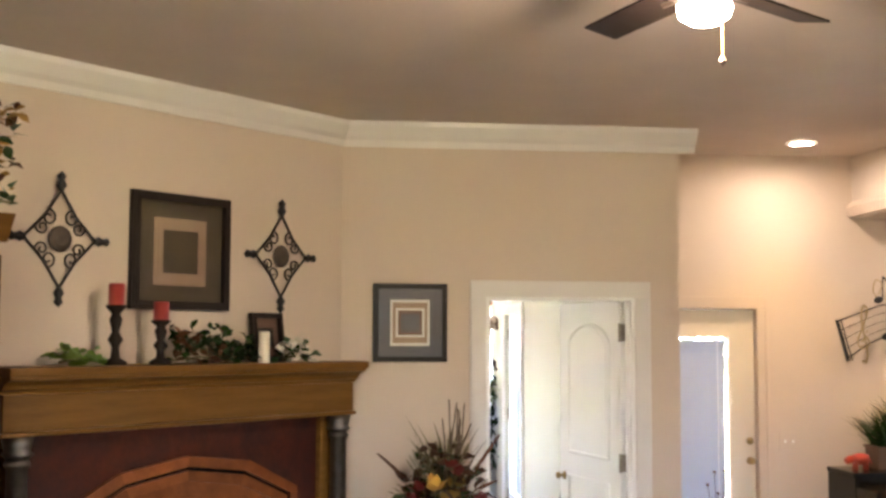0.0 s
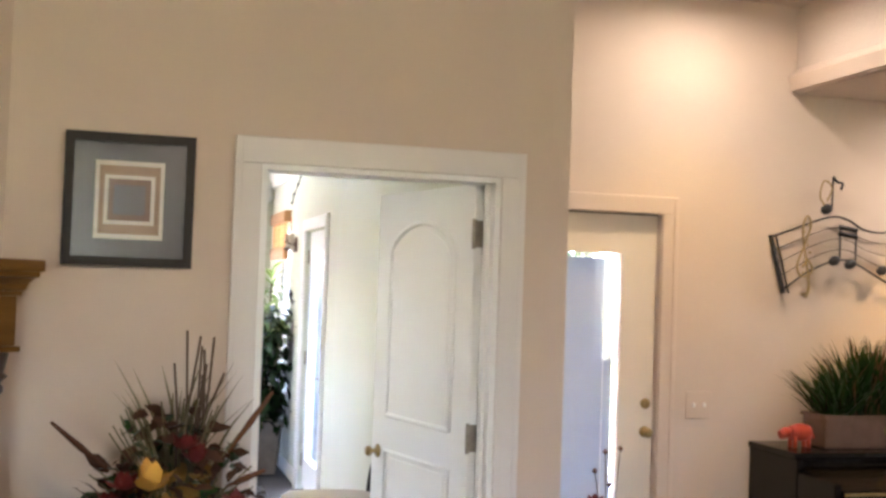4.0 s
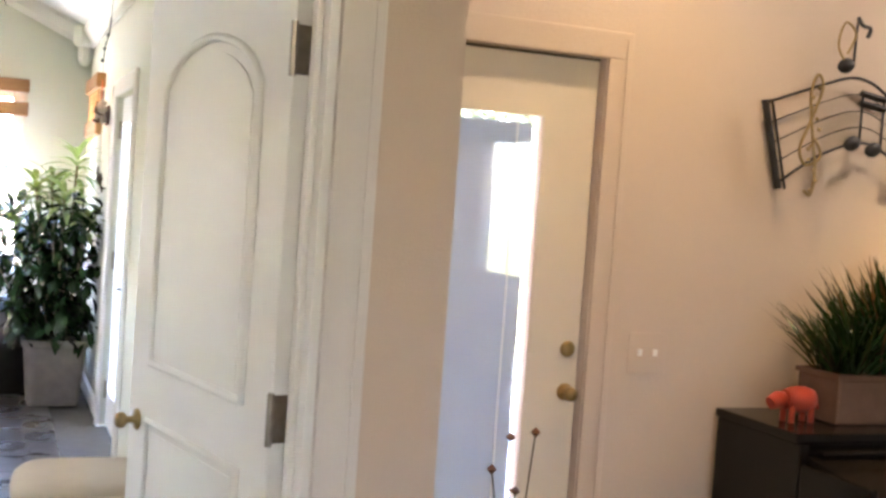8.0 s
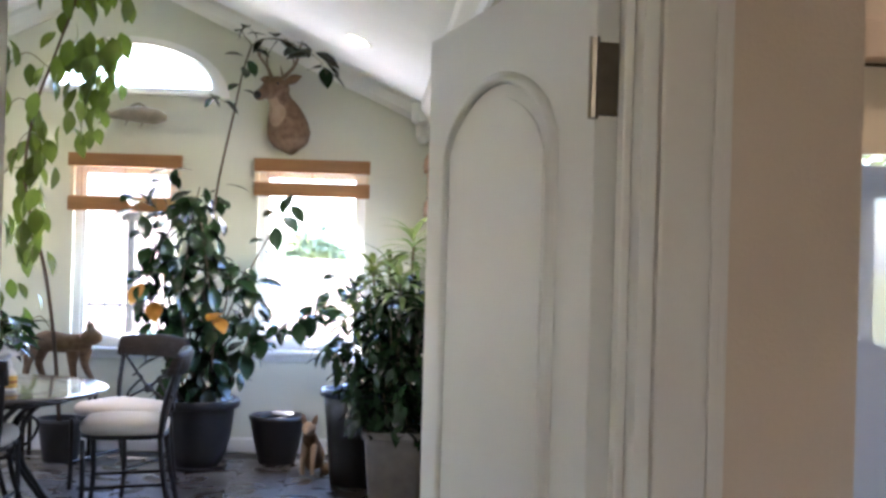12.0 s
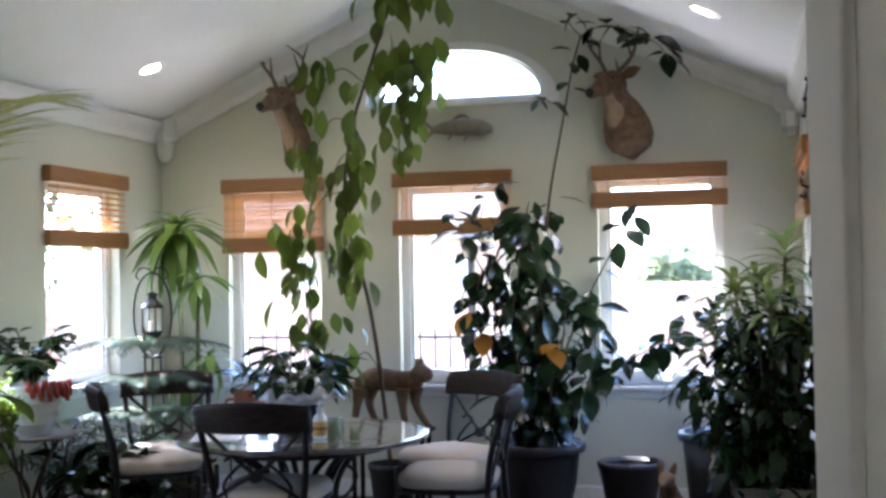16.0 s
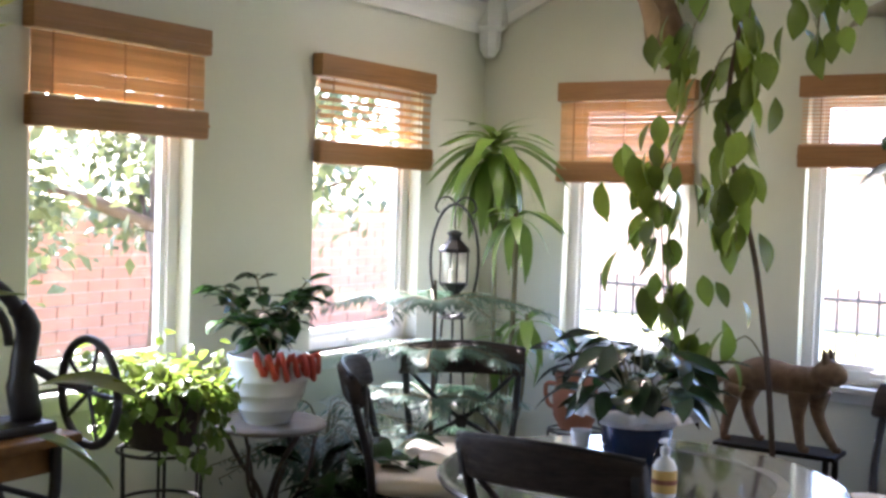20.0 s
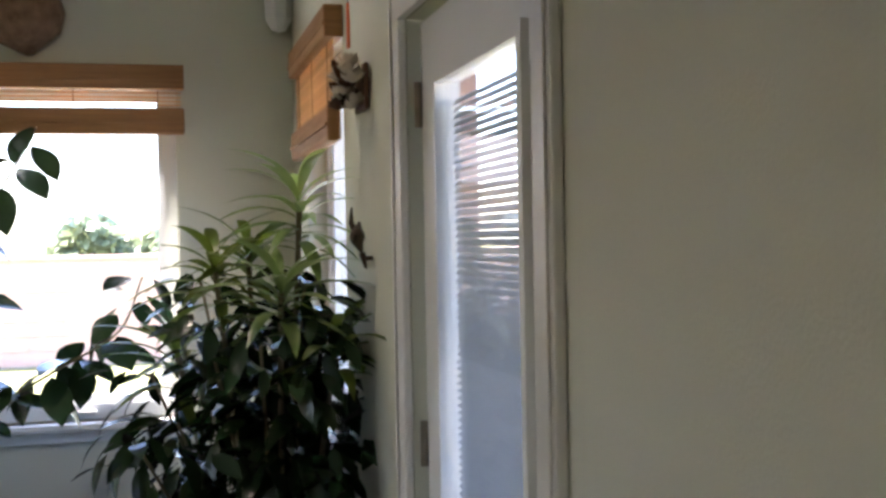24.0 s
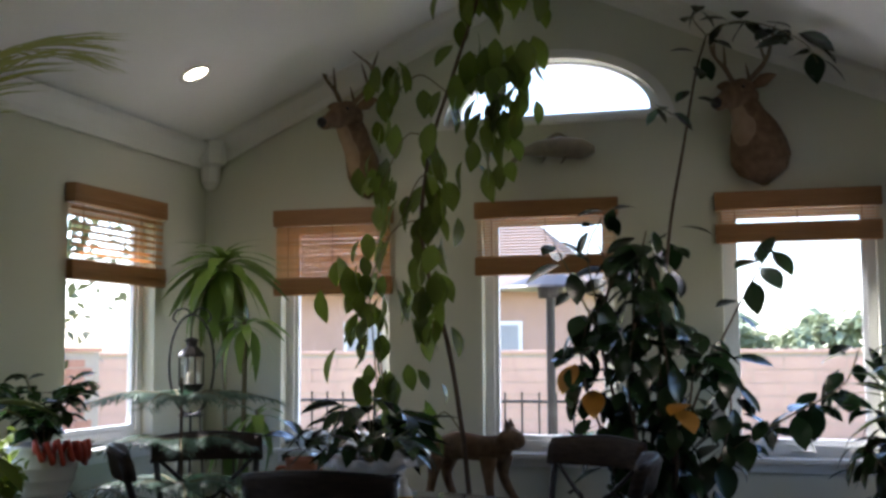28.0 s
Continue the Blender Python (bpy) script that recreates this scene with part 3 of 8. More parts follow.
structure("wall_sunroom_back", prism([(SX0 - 0.1, 0), (0, 0), (0, 2.03), (0.81, 2.03), (0.81, 0), (0.974, 0), (0.974, EAVE_Z + 0.15), (RIDGE_X, RIDGE_Z + 0.15), (SX0 - 0.1, EAVE_Z + 0.15)], [], 0.058, y_wall(0.064)), WALL_GREEN, "sage green wall on the sunroom side of the doorway")
WIN = [(-2.875, -2.15), (-1.664, -0.87), (-0.362, 0.465)]
WZ0, WZ1 = 0.87, 2.19
AX, AW, AZ, AH = -1.237, 0.64, 2.69, 0.345
arch_pts = lambda w, h, z, n=24: [(AX - w, z), (AX + w, z)] + [(AX + w * math.cos(math.pi * k / n), z + h * math.sin(math.pi * k / n)) for k in range(1, n)]
structure("wall_gable", prism(GABLE, [rect(a + 0.03, WZ0, b - 0.03, WZ1) for a, b in WIN] + [arch_pts(AW - 0.03, AH, AZ)], 0.16, y_wall(SY1)), WALL_GREEN, "sage green gable wall with three windows and an arch")
LWIN = [(2.62, 3.42), (4.11, 4.91), (5.57, 6.45)]
LZ0 = 0.95
structure("wall_sunroom_left", prism(rect(0.0, 0, SY1 + 0.0, EAVE_Z + 0.15), [rect(a + 0.03, LZ0, b - 0.03, WZ1) for a, b in LWIN], -0.16, x_wall(SX0)), WALL_GREEN, "sage green wall with three windows")
GD0, GD1, GDZ = 3.935, 4.85, 2.04
RW0, RW1 = 5.70, 6.62
structure("wall_sunroom_right", prism([(0.124, 0), (GD0, 0), (GD0, GDZ), (GD1, GDZ), (GD1, 0), (SY1, 0), (SY1, EAVE_Z + 0.15), (0.124, EAVE_Z + 0.15)], [rect(RW0 + 0.03, LZ0, RW1 - 0.03, WZ1)], 0.078, x_wall(SX1)), WALL_GREEN, "sage green wall with the garden door")
structure("wall_outer_right", prism([(WB + 0.12, 0), (GD0, 0), (GD0, GDZ), (GD1, GDZ), (GD1, 0), (SY1, 0), (SY1, EAVE_Z + 0.15), (WB + 0.12, EAVE_Z + 0.15)], [rect(RW0 + 0.03, LZ0, RW1 - 0.03, WZ1)], 0.078, x_wall(SX1 + 0.082)), STUCCO, "stucco outer wall of the sunroom")
cl = bmesh.new()
for xa, xb in ((SX0 - 0.12, RIDGE_X), (RIDGE_X, SX1 + 0.12)):
    za, zb = (EAVE_Z - 0.12 * (RIDGE_Z - EAVE_Z) / 2.12, RIDGE_Z) if xa < RIDGE_X - 0.5 else (RIDGE_Z, EAVE_Z - 0.12 * (RIDGE_Z - EAVE_Z) / 2.11)
    f = [cl.verts.new(p) for p in ((xa, 0.05, za), (xb, 0.05, zb), (xb, SY1 + 0.1, zb), (xa, SY1 + 0.1, za))]
    g = [cl.verts.new(v.co + Vector((0, 0, 0.12))) for v in f]
    cl.faces.new(f[::-1]), cl.faces.new(g)
    for k in range(4):
        cl.faces.new((f[k], f[(k + 1) % 4], g[(k + 1) % 4], g[k]))
structure("ceiling_sunroom", cl, CEIL, "white textured vaulted ceiling of the sunroom", "ceiling")
SC = [(0, -0.03), (0.02, -0.03), (0.03, 0.01), (0.075, 0.07), (0.085, 0.11), (0, 0.12)]
structure("crown_sunroom_left", sweep(SC, (SX0 + 0.001, 0.13, EAVE_Z - 0.10), (SX0 + 0.001, SY1 - 0.002, EAVE_Z - 0.10), (1, 0, 0)), WHITE, "white crown moulding", "moulding")
structure("crown_sunroom_right", sweep(SC, (SX1 - 0.001, 0.13, EAVE_Z - 0.10), (SX1 - 0.001, SY1 - 0.002, EAVE_Z - 0.10), (-1, 0, 0)), WHITE, "white crown moulding", "moulding")
for nm, x0, sx in (("left", SX0, 1), ("right", SX1, -1)):
    up = Vector((-sx * (RIDGE_Z - EAVE_Z), 0, 2.115)).normalized()
    structure("crown_gable_" + nm, sweep(SC, (x0 + sx * 0.02, SY1 - 0.001, EAVE_Z - 0.10), (RIDGE_X, SY1 - 0.001, RIDGE_Z - 0.11), (0, -1, 0), up), WHITE, "white crown moulding on the gable", "moulding")
    structure("crown_corner_" + nm, lathe([(0, -0.16), (0.03, -0.15), (0.055, -0.11), (0.06, -0.02), (0.09, 0.0), (0.10, 0.13), (0, 0.13)], 8, pose(x0 + sx * 0.055, SY1 - 0.055, EAVE_Z - 0.10, 0, 0, 22.5)), WHITE, "white crown moulding corner block", "moulding")
BB = [(0, 0), (0.015, 0), (0.015, 0.09), (0.008, 0.105), (0, 0.105)]
structure("baseboard_gable", sweep(BB, (SX0 + 0.02, SY1 - 0.001, SF), (SX1 - 0.02, SY1 - 0.001, SF), (0, -1, 0)), WHITE, "white baseboard", "baseboard")
structure("baseboard_left", sweep(BB, (SX0 + 0.001, 0.14, SF), (SX0 + 0.001, SY1 - 0.02, SF), (1, 0, 0)), WHITE, "white baseboard", "baseboard")
structure("baseboard_right", sweep(BB, (SX1 - 0.001, GD1 + 0.09, SF), (SX1 - 0.001, SY1 - 0.02, SF), (-1, 0, 0)), WHITE, "white baseboard", "baseboard")


def window(name, m, w, z0, z1, label="white vinyl window with a deep sill"):
    """A window in an opening w wide; local x along the wall, +y outwards, z from the world floor."""
    ob = thing(name, label, "window", m, kind="structure")
    part("window_frame", prism(rect(0.001, z0 + 0.001, w - 0.001, z1 - 0.001), [rect(0.05, z0 + 0.06, w - 0.05, z1 - 0.05)], 0.06, lambda u, v, d: (u, 0.07 + d, v)), VINYL, ob)
    part("sash", prism(rect(0.045, z0 + 0.055, w - 0.045, z1 - 0.045), [rect(0.075, z0 + 0.09, w - 0.075, z1 - 0.075)], 0.03, lambda u, v, d: (u, 0.085 + d, v)), VINYL, ob)
    part("pane", bx(0.07, 0.10, z0 + 0.085, w - 0.07, 0.104, z1 - 0.07), GLASS, ob).visible_shadow = False
    part("window_sill", bx(-0.03, -0.045, z0 - 0.028, w + 0.03, 0.069, z0 - 0.0, bevel=0.006), WHITE, ob)
    part("sill_apron", bx(-0.01, -0.014, z0 - 0.075, w + 0.01, -0.001, z0 - 0.029, bevel=0.003), WHITE, ob)
    part("latch", bx(w / 2 - 0.06, 0.055, z0 + 0.02, w / 2 + 0.06, 0.068, z0 + 0.035, bevel=0.004), WHITE, ob)
    return ob


for k, (a, b) in enumerate(WIN):
    window("window_%d" % (k + 1), pose(a + 0.03, SY1, 0), b - a - 0.06, WZ0, WZ1)
for k, (a, b) in enumerate(LWIN):
    window("window_%d" % (k + 4), pose(SX0, a + 0.03, 0, 0, 0, 90), b - a - 0.06, LZ0, WZ1)
window("window_7", pose(SX1, RW1 - 0.03, 0, 0, 0, -90), RW1 - RW0 - 0.06, LZ0, WZ1)
aw = thing("window_8", "half-round arched window with a white frame", "window", kind="structure")
part("window_frame", prism(arch_pts(AW - 0.031, AH - 0.001, AZ + 0.001), [arch_pts(AW - 0.10, AH - 0.06, AZ + 0.05)], 0.06, y_wall(SY1 + 0.07)), VINYL, aw)
part("pane", prism(arch_pts(AW - 0.09, AH - 0.05, AZ + 0.04), [], 0.004, y_wall(SY1 + 0.09)), GLASS, aw).visible_shadow = False
part("arch_casing", prism(arch_pts(AW + 0.04, AH + 0.07, AZ - 0.02), [arch_pts(AW - 0.031, AH - 0.001, AZ + 0.001)], 0.022, y_wall(SY1 - 0.023)), WHITE, aw)


def blind(m, w, drop, slats, label, pitch, sh=0.0127):
    """A woven bamboo shade; local x along the wall, -y into the room, z down from 0."""
    ob = thing("bamboo_blind", label, "blind", m, group="bamboo blinds")
    part("valance", bx(0, -0.06, -0.095, w, -0.002, 0, bevel=0.005), BAMBOO_D, ob)
    part("valance_rib", bx(0.002, -0.064, -0.06, w - 0.002, -0.0605, -0.052), BAMBOO_D, ob)
    part("bottom_fold", bx(0.0, -0.055, -drop, w, -0.012, -drop + 0.105, bevel=0.012), BAMBOO_D, ob)
    part("fold_ridge", bx(0.002, -0.060, -drop + 0.045, w - 0.002, -0.0555, -drop + 0.055), BAMBOO_D, ob)
    me = part("slat", bx(0.012, -0.034, -sh / 2, w - 0.012, -0.030, sh / 2), BAMBOO).data
    for k in range(slats):
        z = -0.10 - pitch * (k + 0.5)
        if z < -drop + 0.105:
            break
        mesh_part("slat", me, BAMBOO, ob, m=pose(0, U(-0.001, 0.001), z, 0, U(-0.15, 0.15), 0))
    for u in (0.12, 0.5, 0.88):
        part("cord", bx(w * u - 0.002, -0.037, -drop + 0.1, w * u + 0.002, -0.0345, -0.09), BAMBOO_D, ob)
    return ob


for o in [o for o in bpy.data.objects if o.name.startswith("slat") and not o.parent]:
    bpy.data.objects.remove(o)
BT = 2.245
blind(pose(WIN[0][0], SY1, BT), WIN[0][1] - WIN[0][0], 0.50, 40, "closed tan bamboo roller shade, half lowered", 0.0125, 0.0112)
blind(pose(WIN[1][0], SY1, BT), WIN[1][1] - WIN[1][0], 0.41, 40, "tan bamboo shade lowered a third, light behind it", 0.016, 0.006)
blind(pose(WIN[2][0], SY1, BT), WIN[2][1] - WIN[2][0], 0.27, 6, "bamboo shade drawn up high on the window", 0.016, 0.006)
blind(pose(SX0, LWIN[0][0], BT, 0, 0, 90), 0.80, 0.42, 40, "tan bamboo shade half lowered", 0.0125)
blind(pose(SX0, LWIN[1][0], BT, 0, 0, 90), 0.80, 0.41, 40, "tan bamboo shade half lowered with closed slats", 0.0125)
blind(pose(SX0, LWIN[2][0], BT, 0, 0, 90), 0.88, 0.47, 14, "tan bamboo shade with open slats letting light through", 0.036, 0.016)
blind(pose(SX1, RW1, BT, 0, 0, -90), RW1 - RW0, 0.40, 40, "tan bamboo shade half lowered", 0.0125)
for o in [o for o in bpy.data.objects if o.name.startswith("slat") and not o.parent]:
    bpy.data.objects.remove(o)

# garden door in the right wall
casing("casing_3", pose(SX1, GD1, 0, 0, 0, -90), GD1 - GD0, GDZ, 0.085)
gd = thing("door_3", "white glazed garden door with enclosed mini blinds", "door", pose(SX1 + 0.03, GD1 - 0.01, SF + 0.01, 0, 0, -90), kind="structure")
gh = GDZ - SF - 0.02
part("door_frame", prism(rect(0, 0, 0.895, gh), [rect(0.17, 0.22, 0.735, gh - 0.15)], 0.042, lambda u, v, d: (u, d, v)), DOORW, gd)
part("glass_bead", prism(rect(0.15, 0.20, 0.755, gh - 0.13), [rect(0.175, 0.225, 0.73, gh - 0.155)], 0.016, lambda u, v, d: (u, d - 0.015, v)), DOORW, gd)
part("pane", bx(0.17, 0.010, 0.22, 0.735, 0.014, gh - 0.15), GLASS, gd).visible_shadow = False
sl = part("slat", bx(0.18, -0.0075, -0.0006, 0.725, 0.0075, 0.0006), BLINDW).data
for k in range(96):
    mesh_part("slat", sl, BLINDW, gd, m=pose(0, 0.027, 0.24 + k * 0.0152, 62 if k > 60 or k < 24 else 40, 0, 0))
for o in [o for o in bpy.data.objects if o.name.startswith("slat") and not o.parent]:
    bpy.data.objects.remove(o)
for hz in (1.70, 0.95, 0.2):
    part("hinge", tube([(0.0, -0.008, hz - 0.05), (0.0, -0.008, hz + 0.05)], 0.009), NICKEL, gd, "bronze hinge")
rz = part("lever_rose", lathe([(0, 0), (0.03, 0), (0.031, 0.006), (0.012, 0.012), (0.011, 0.045), (0, 0.046)], 18, Matrix.Translation((0.835, 0, 0.86)) @ Matrix.Rotation(radians(90), 4, "X")), NICKEL, gd, "nickel lever", smooth=True)
part("lever", tube(curve([(0.835, -0.042, 0.86), (0.81, -0.05, 0.86), (0.76, -0.05, 0.855), (0.73, -0.045, 0.85)]), 0.009), NICKEL, rz)
part("deadbolt", lathe([(0, 0), (0.028, 0), (0.03, 0.006), (0.022, 0.016), (0, 0.018)], 18, Matrix.Translation((0.835, 0, 1.0)) @ Matrix.Rotation(radians(90), 4, "X")), NICKEL, gd, smooth=True)


# ---- lamps ----
def can_light(p, down, watts, colour, cone=140):
    p, down = Vector(p), Vector(down).normalized()
    m = Matrix.Translation(p) @ down.to_track_quat("-Z", "Y").to_matrix().to_4x4()
    ob = thing("recessed_light", "lit recessed ceiling light with a white trim ring", "ceiling light", m, group="recessed lights")
    part("trim_ring", lathe([(0.062, 0.0), (0.088, 0.0), (0.09, -0.006), (0.066, -0.010), (0.062, 0.0)], 24), WHITE, ob, smooth=True)
    part("bulb", lathe([(0, -0.004), (0.04, -0.004), (0.06, -0.001), (0.06, 0.0)], 20), LAMPGLASS, ob, smooth=True)
    lamp = new("recessed_lamp", bpy.data.lights.new("recessed_lamp", "SPOT"))
    lamp.data.energy, lamp.data.color, lamp.data.spot_size, lamp.data.spot_blend, lamp.data.shadow_soft_size = watts, colour, radians(cone), 1.0, 0.05
    lamp.matrix_world = m @ pose(0, 0, -0.03)


WARM = (1.0, 0.54, 0.03)
slope_l = Vector((RIDGE_Z - EAVE_Z, 0, -2.12)).normalized()
slope_r = Vector((-(RIDGE_Z - EAVE_Z), 0, -2.12)).normalized()
can_light((-2.88, 6.0, roof_at(-2.88) - 0.002), slope_l, 3, (1, 0.85, 0.65))
can_light((0.38, 5.6, roof_at(0.38) - 0.002), slope_r, 3, (1, 0.85, 0.65))
can_light((-2.72, 2.6, roof_at(-2.72) - 0.002), slope_l, 3, (1, 0.85, 0.65))
can_light((1.89, 0.28, LZ - 0.002), (0, 0, -1), 0.9, WARM, 92)
can_light((3.27, 0.36, 2.558), (0, 0, -1), 2.4, WARM, 92)


# ---- outdoors ----
structure("ground", bx(-150, -150, -0.5, 150, 220, -0.12), GRASS, "sunlit dry lawn reaching to the horizon", "ground")
structure("patio", bx(-6.2, 7.2, -0.2, 3.0, 11.0, -0.02), PATIO, "pale concrete patio outside the gable wall", "patio")
structure("patio_side", bx(1.3, 0.9, -0.2, 6.0, 7.2, -0.02), PATIO, "pale concrete patio beside the sunroom", "patio")
structure("roof_eave", bx(-6.5, -9.5, LZ + 0.2, 5.5, 0.5, LZ + 0.35), ROOFT, "brown shingled roof edge", "roof")


# Unseen slab, added to keep sun off the patio and garden door panes.
ov = bmesh.new()
ring8 = [ov.verts.new(p) for p in ((0.99, 0.78, 2.80), (1.75, 0.78, 2.46), (1.75, 7.4, 2.46), (0.99, 7.4, 2.80), (0.99, 0.78, 2.90), (1.75, 0.78, 2.56), (1.75, 7.4, 2.56), (0.99, 7.4, 2.90))]
for f in ((3, 2, 1, 0), (4, 5, 6, 7), (0, 1, 5, 4), (1, 2, 6, 5), (2, 3, 7, 6), (3, 0, 4, 7)):
    ov.faces.new([ring8[i] for i in f])
structure("roof_overhang", ov, ROOFT, "unseen sloped slab added to shade the side patio", "roof")


# Far brick: outdoor glare is put into this paler colour.
PALEBRICK = mat("glare_paled_brick", (0.55, 0.37, 0.31), (0.47, 0.30, 0.25), rough=0.9, scale=2, fine=40, bump=0.3)
# Far foliage: the wash of glare and haze is in the colour.
WASHED_LEAF = mat("washed_out_foliage", (0.30, 0.34, 0.22), (0.22, 0.26, 0.15), rough=0.7, scale=4, translucent=0.2)
PALEGLASS = mat("pale_window_pane", (0.34, 0.35, 0.37), (0.28, 0.29, 0.31), rough=0.3, scale=2)


def brick_fence(label, m, length, height, brick_len=0.23, course=0.085, brick=BRICK):
    ob = thing("garden_wall", label, "garden wall", m, group="garden walls")
    part("mortar_core", bx(0, 0.012, -0.3, length, 0.19, height), MORTAR, ob)
    part("coping", bx(-0.02, -0.03, height, length + 0.02, 0.23, height + 0.06, bevel=0.01), brick, ob)
    bm = bmesh.new()
    n = 0
    me = None
    for r in range(int((height + 0.1) / course)):
        z = -0.1 + r * course
        for k in range(int(length / brick_len) + 1):
            x = k * brick_len + (0.5 * brick_len if r % 2 else 0)
            if x + brick_len > length:
                continue
            box(bm, x + 0.006, U(-0.004, 0.002), z + 0.006, x + brick_len - 0.006, 0.02, z + course - 0.006)
    st = part("brick_courses", bm, brick, ob)
    st["kind"] = "stuff"
    return ob


brick_fence("red brick garden wall with a coping, in sunlight", pose(-8.6, 0.5, 0, 0, 0, 90), 13.6, 1.42, 0.34, 0.11)
# The far wall takes the brick colour lightened for glare.
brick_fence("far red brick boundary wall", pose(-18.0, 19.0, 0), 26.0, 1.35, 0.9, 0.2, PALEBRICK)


LEAF_G = mat("garden_leaf", (0.12, 0.135, 0.055), (0.07, 0.085, 0.035), rough=0.5, scale=5, rand=0.3, translucent=0.22)


def garden_tree(p, h, r, seed, label, mat_leaf=LEAF_G, n=1500, trunk=0.1, big=1.0):
    g = random.Random(seed)
    ob = thing("tree", label, "tree", Matrix.Translation(p), group="garden trees")
    base = [(0, 0, -0.3), (0.05, 0.02, h * 0.25), (-0.05, 0.05, h * 0.5), (0.04, 0, h * 0.75)]
    bm = tube(curve(base, 4), [trunk * (1 - 0.05 * k) for k in range(13)], 8)
    tips = []
    for k in range(9):
        a, z = g.uniform(0, 6.28), h * g.uniform(0.3, 0.72)
        e = Vector((r * g.uniform(0.5, 0.95) * math.cos(a), r * g.uniform(0.5, 0.95) * math.sin(a), z + h * g.uniform(0.08, 0.3)))
        tube(curve([(0, 0, z), e * 0.5 + Vector((0, 0, z * 0.5 + 0.1)), e], 3), [trunk * 0.4] * 3 + [trunk * 0.2] * 3 + [0.015], 6, bm)
        tips += [e, e * 0.6 + Vector((0, 0, z * 0.4)), e * 0.8 + Vector((0, 0, z * 0.25))]
    tips.append(Vector((0, 0, h * 0.85)))
    part("trunk", bm, BARK, ob, smooth=True)
    me = leaf_mesh("tree_leaf", 0.13, 0.07, rows=2)
    poses = []
    for _ in range(n):
        c = g.choice(tips)
        q = c + Vector((g.gauss(0, 0.3), g.gauss(0, 0.3), g.gauss(0, 0.26))) * r * 0.45
        poses.append(aim(q, g.uniform(0, 360), g.uniform(-60, 40), g.uniform(-60, 60), big * g.uniform(0.7, 1.4)))
    foliage(ob, [(me, poses)], mat_leaf, "crown")
    return ob


garden_tree((-6.6, 7.8, 0), 3.4, 1.7, 1, "leafy garden tree with a thick trunk in sunlight", trunk=0.13, n=3000)
garden_tree((-7.4, 9.6, 0), 3.8, 1.6, 2, "leafy garden tree beside the brick wall")
garden_tree((-6.9, 5.6, 0), 3.2, 1.5, 3, "leafy garden tree in front of the brick wall", n=2600)
garden_tree((4.6, 8.2, 0), 3.6, 1.5, 6, "pale leafy tree beyond the side patio")
for k, (x, y, h, r) in enumerate(((-1.2, 34, 2.3, 1.1), (1.2, 35, 2.3, 1.2), (6.6, 33, 2.6, 1.5), (-8, 36, 3.5, 2.0))):
    garden_tree((x, y, 0), h, r, 10 + k, "hazy round tree far beyond the boundary wall", n=1400, trunk=0.2, big=3.0, mat_leaf=WASHED_LEAF)

rose = thing("rose_bush", "pink flowering bush in front of the brick wall", "bush", pose(-6.3, 5.3, -0.12))
gl = leaf_mesh("bush_leaf", 0.09, 0.05, rows=2)
foliage(rose, [(gl, [aim((U(-0.5, 0.5), U(-0.7, 0.7), U(0, 1.15)), U(0, 360), U(-40, 60), U(-60, 60)) for _ in range(500)])], LEAF_L, "leaves")
PINK = mat("pink_petals", (0.65, 0.25, 0.25), (0.55, 0.15, 0.17), rough=0.7, scale=10)
foliage(rose, [(gl, [aim((U(-0.5, 0.5), U(-0.7, 0.7), U(0.5, 1.25)), U(0, 360), U(-40, 60), U(-60, 60), 1.2) for _ in range(120)])], PINK, "blossoms")
part("stem", tube([(0, 0, 0), (0.02, 0, 0.5), (0, 0.05, 0.9)], 0.02), STEM, rose)

ifence = thing("iron_fence", "black iron fence with thin upright bars on the patio", "fence", pose(-4.3, 10.6, -0.02))
part("rail", tube([(0, 0, 0.15), (2.6, 0, 0.15)], 0.014), BLACKM, ifence)
part("rail", tube([(0, 0, 1.0), (2.6, 0, 1.0)], 0.014), BLACKM, ifence)
barme = None
for k in range(18):
    if barme is None:
        barme = part("bar", tube([(0, 0, 0), (0, 0, 1.08)], 0.009, 6), BLACKM, ifence).data
    else:
        mesh_part("bar", barme, BLACKM, ifence, m=pose(0.15 * k, 0, 0))
heater = thing("patio_heater", "dark tall patio heater standing on the concrete", "patio heater", pose(-1.75, 9.6, -0.02))
part("base", lathe([(0, 0), (0.22, 0), (0.23, 0.05), (0.21, 0.42), (0.16, 0.46), (0, 0.46)], 20), BLACKM, heater)
part("pole", tube([(0, 0, 0.44), (0, 0, 1.85)], 0.035), BLACKM, heater)
part("reflector", lathe([(0, 2.05), (0.1, 2.03), (0.38, 1.93), (0.4, 1.91), (0.1, 1.96), (0, 1.98)], 24), BLACKM, heater)
part("burner", lathe([(0, 1.84), (0.09, 1.84), (0.11, 1.95), (0.0, 1.96)], 16), BLACKM, heater)
gbench = thing("garden_bench", "low wooden bench on the patio in sunlight", "bench", pose(-1.0, 9.9, -0.02))
for k in range(4):
    part("board", bx(-0.6, -0.2 + 0.1 * k, 0.40, 0.6, -0.11 + 0.1 * k, 0.44, bevel=0.005), TERRA, gbench)
for x in (-0.5, 0.5):
    part("leg", bx(x - 0.04, -0.18, 0, x + 0.04, 0.18, 0.40, bevel=0.005), TERRA, gbench)
nh = thing("neighbour_house", "pale pink stucco house with a brown roof beyond the fence", "house", pose(-9.5, 24, 0))
part("wall", bx(-4, 0, -0.3, 5.5, 7, 2.7), STUCCO, nh)
rb = bmesh.new()
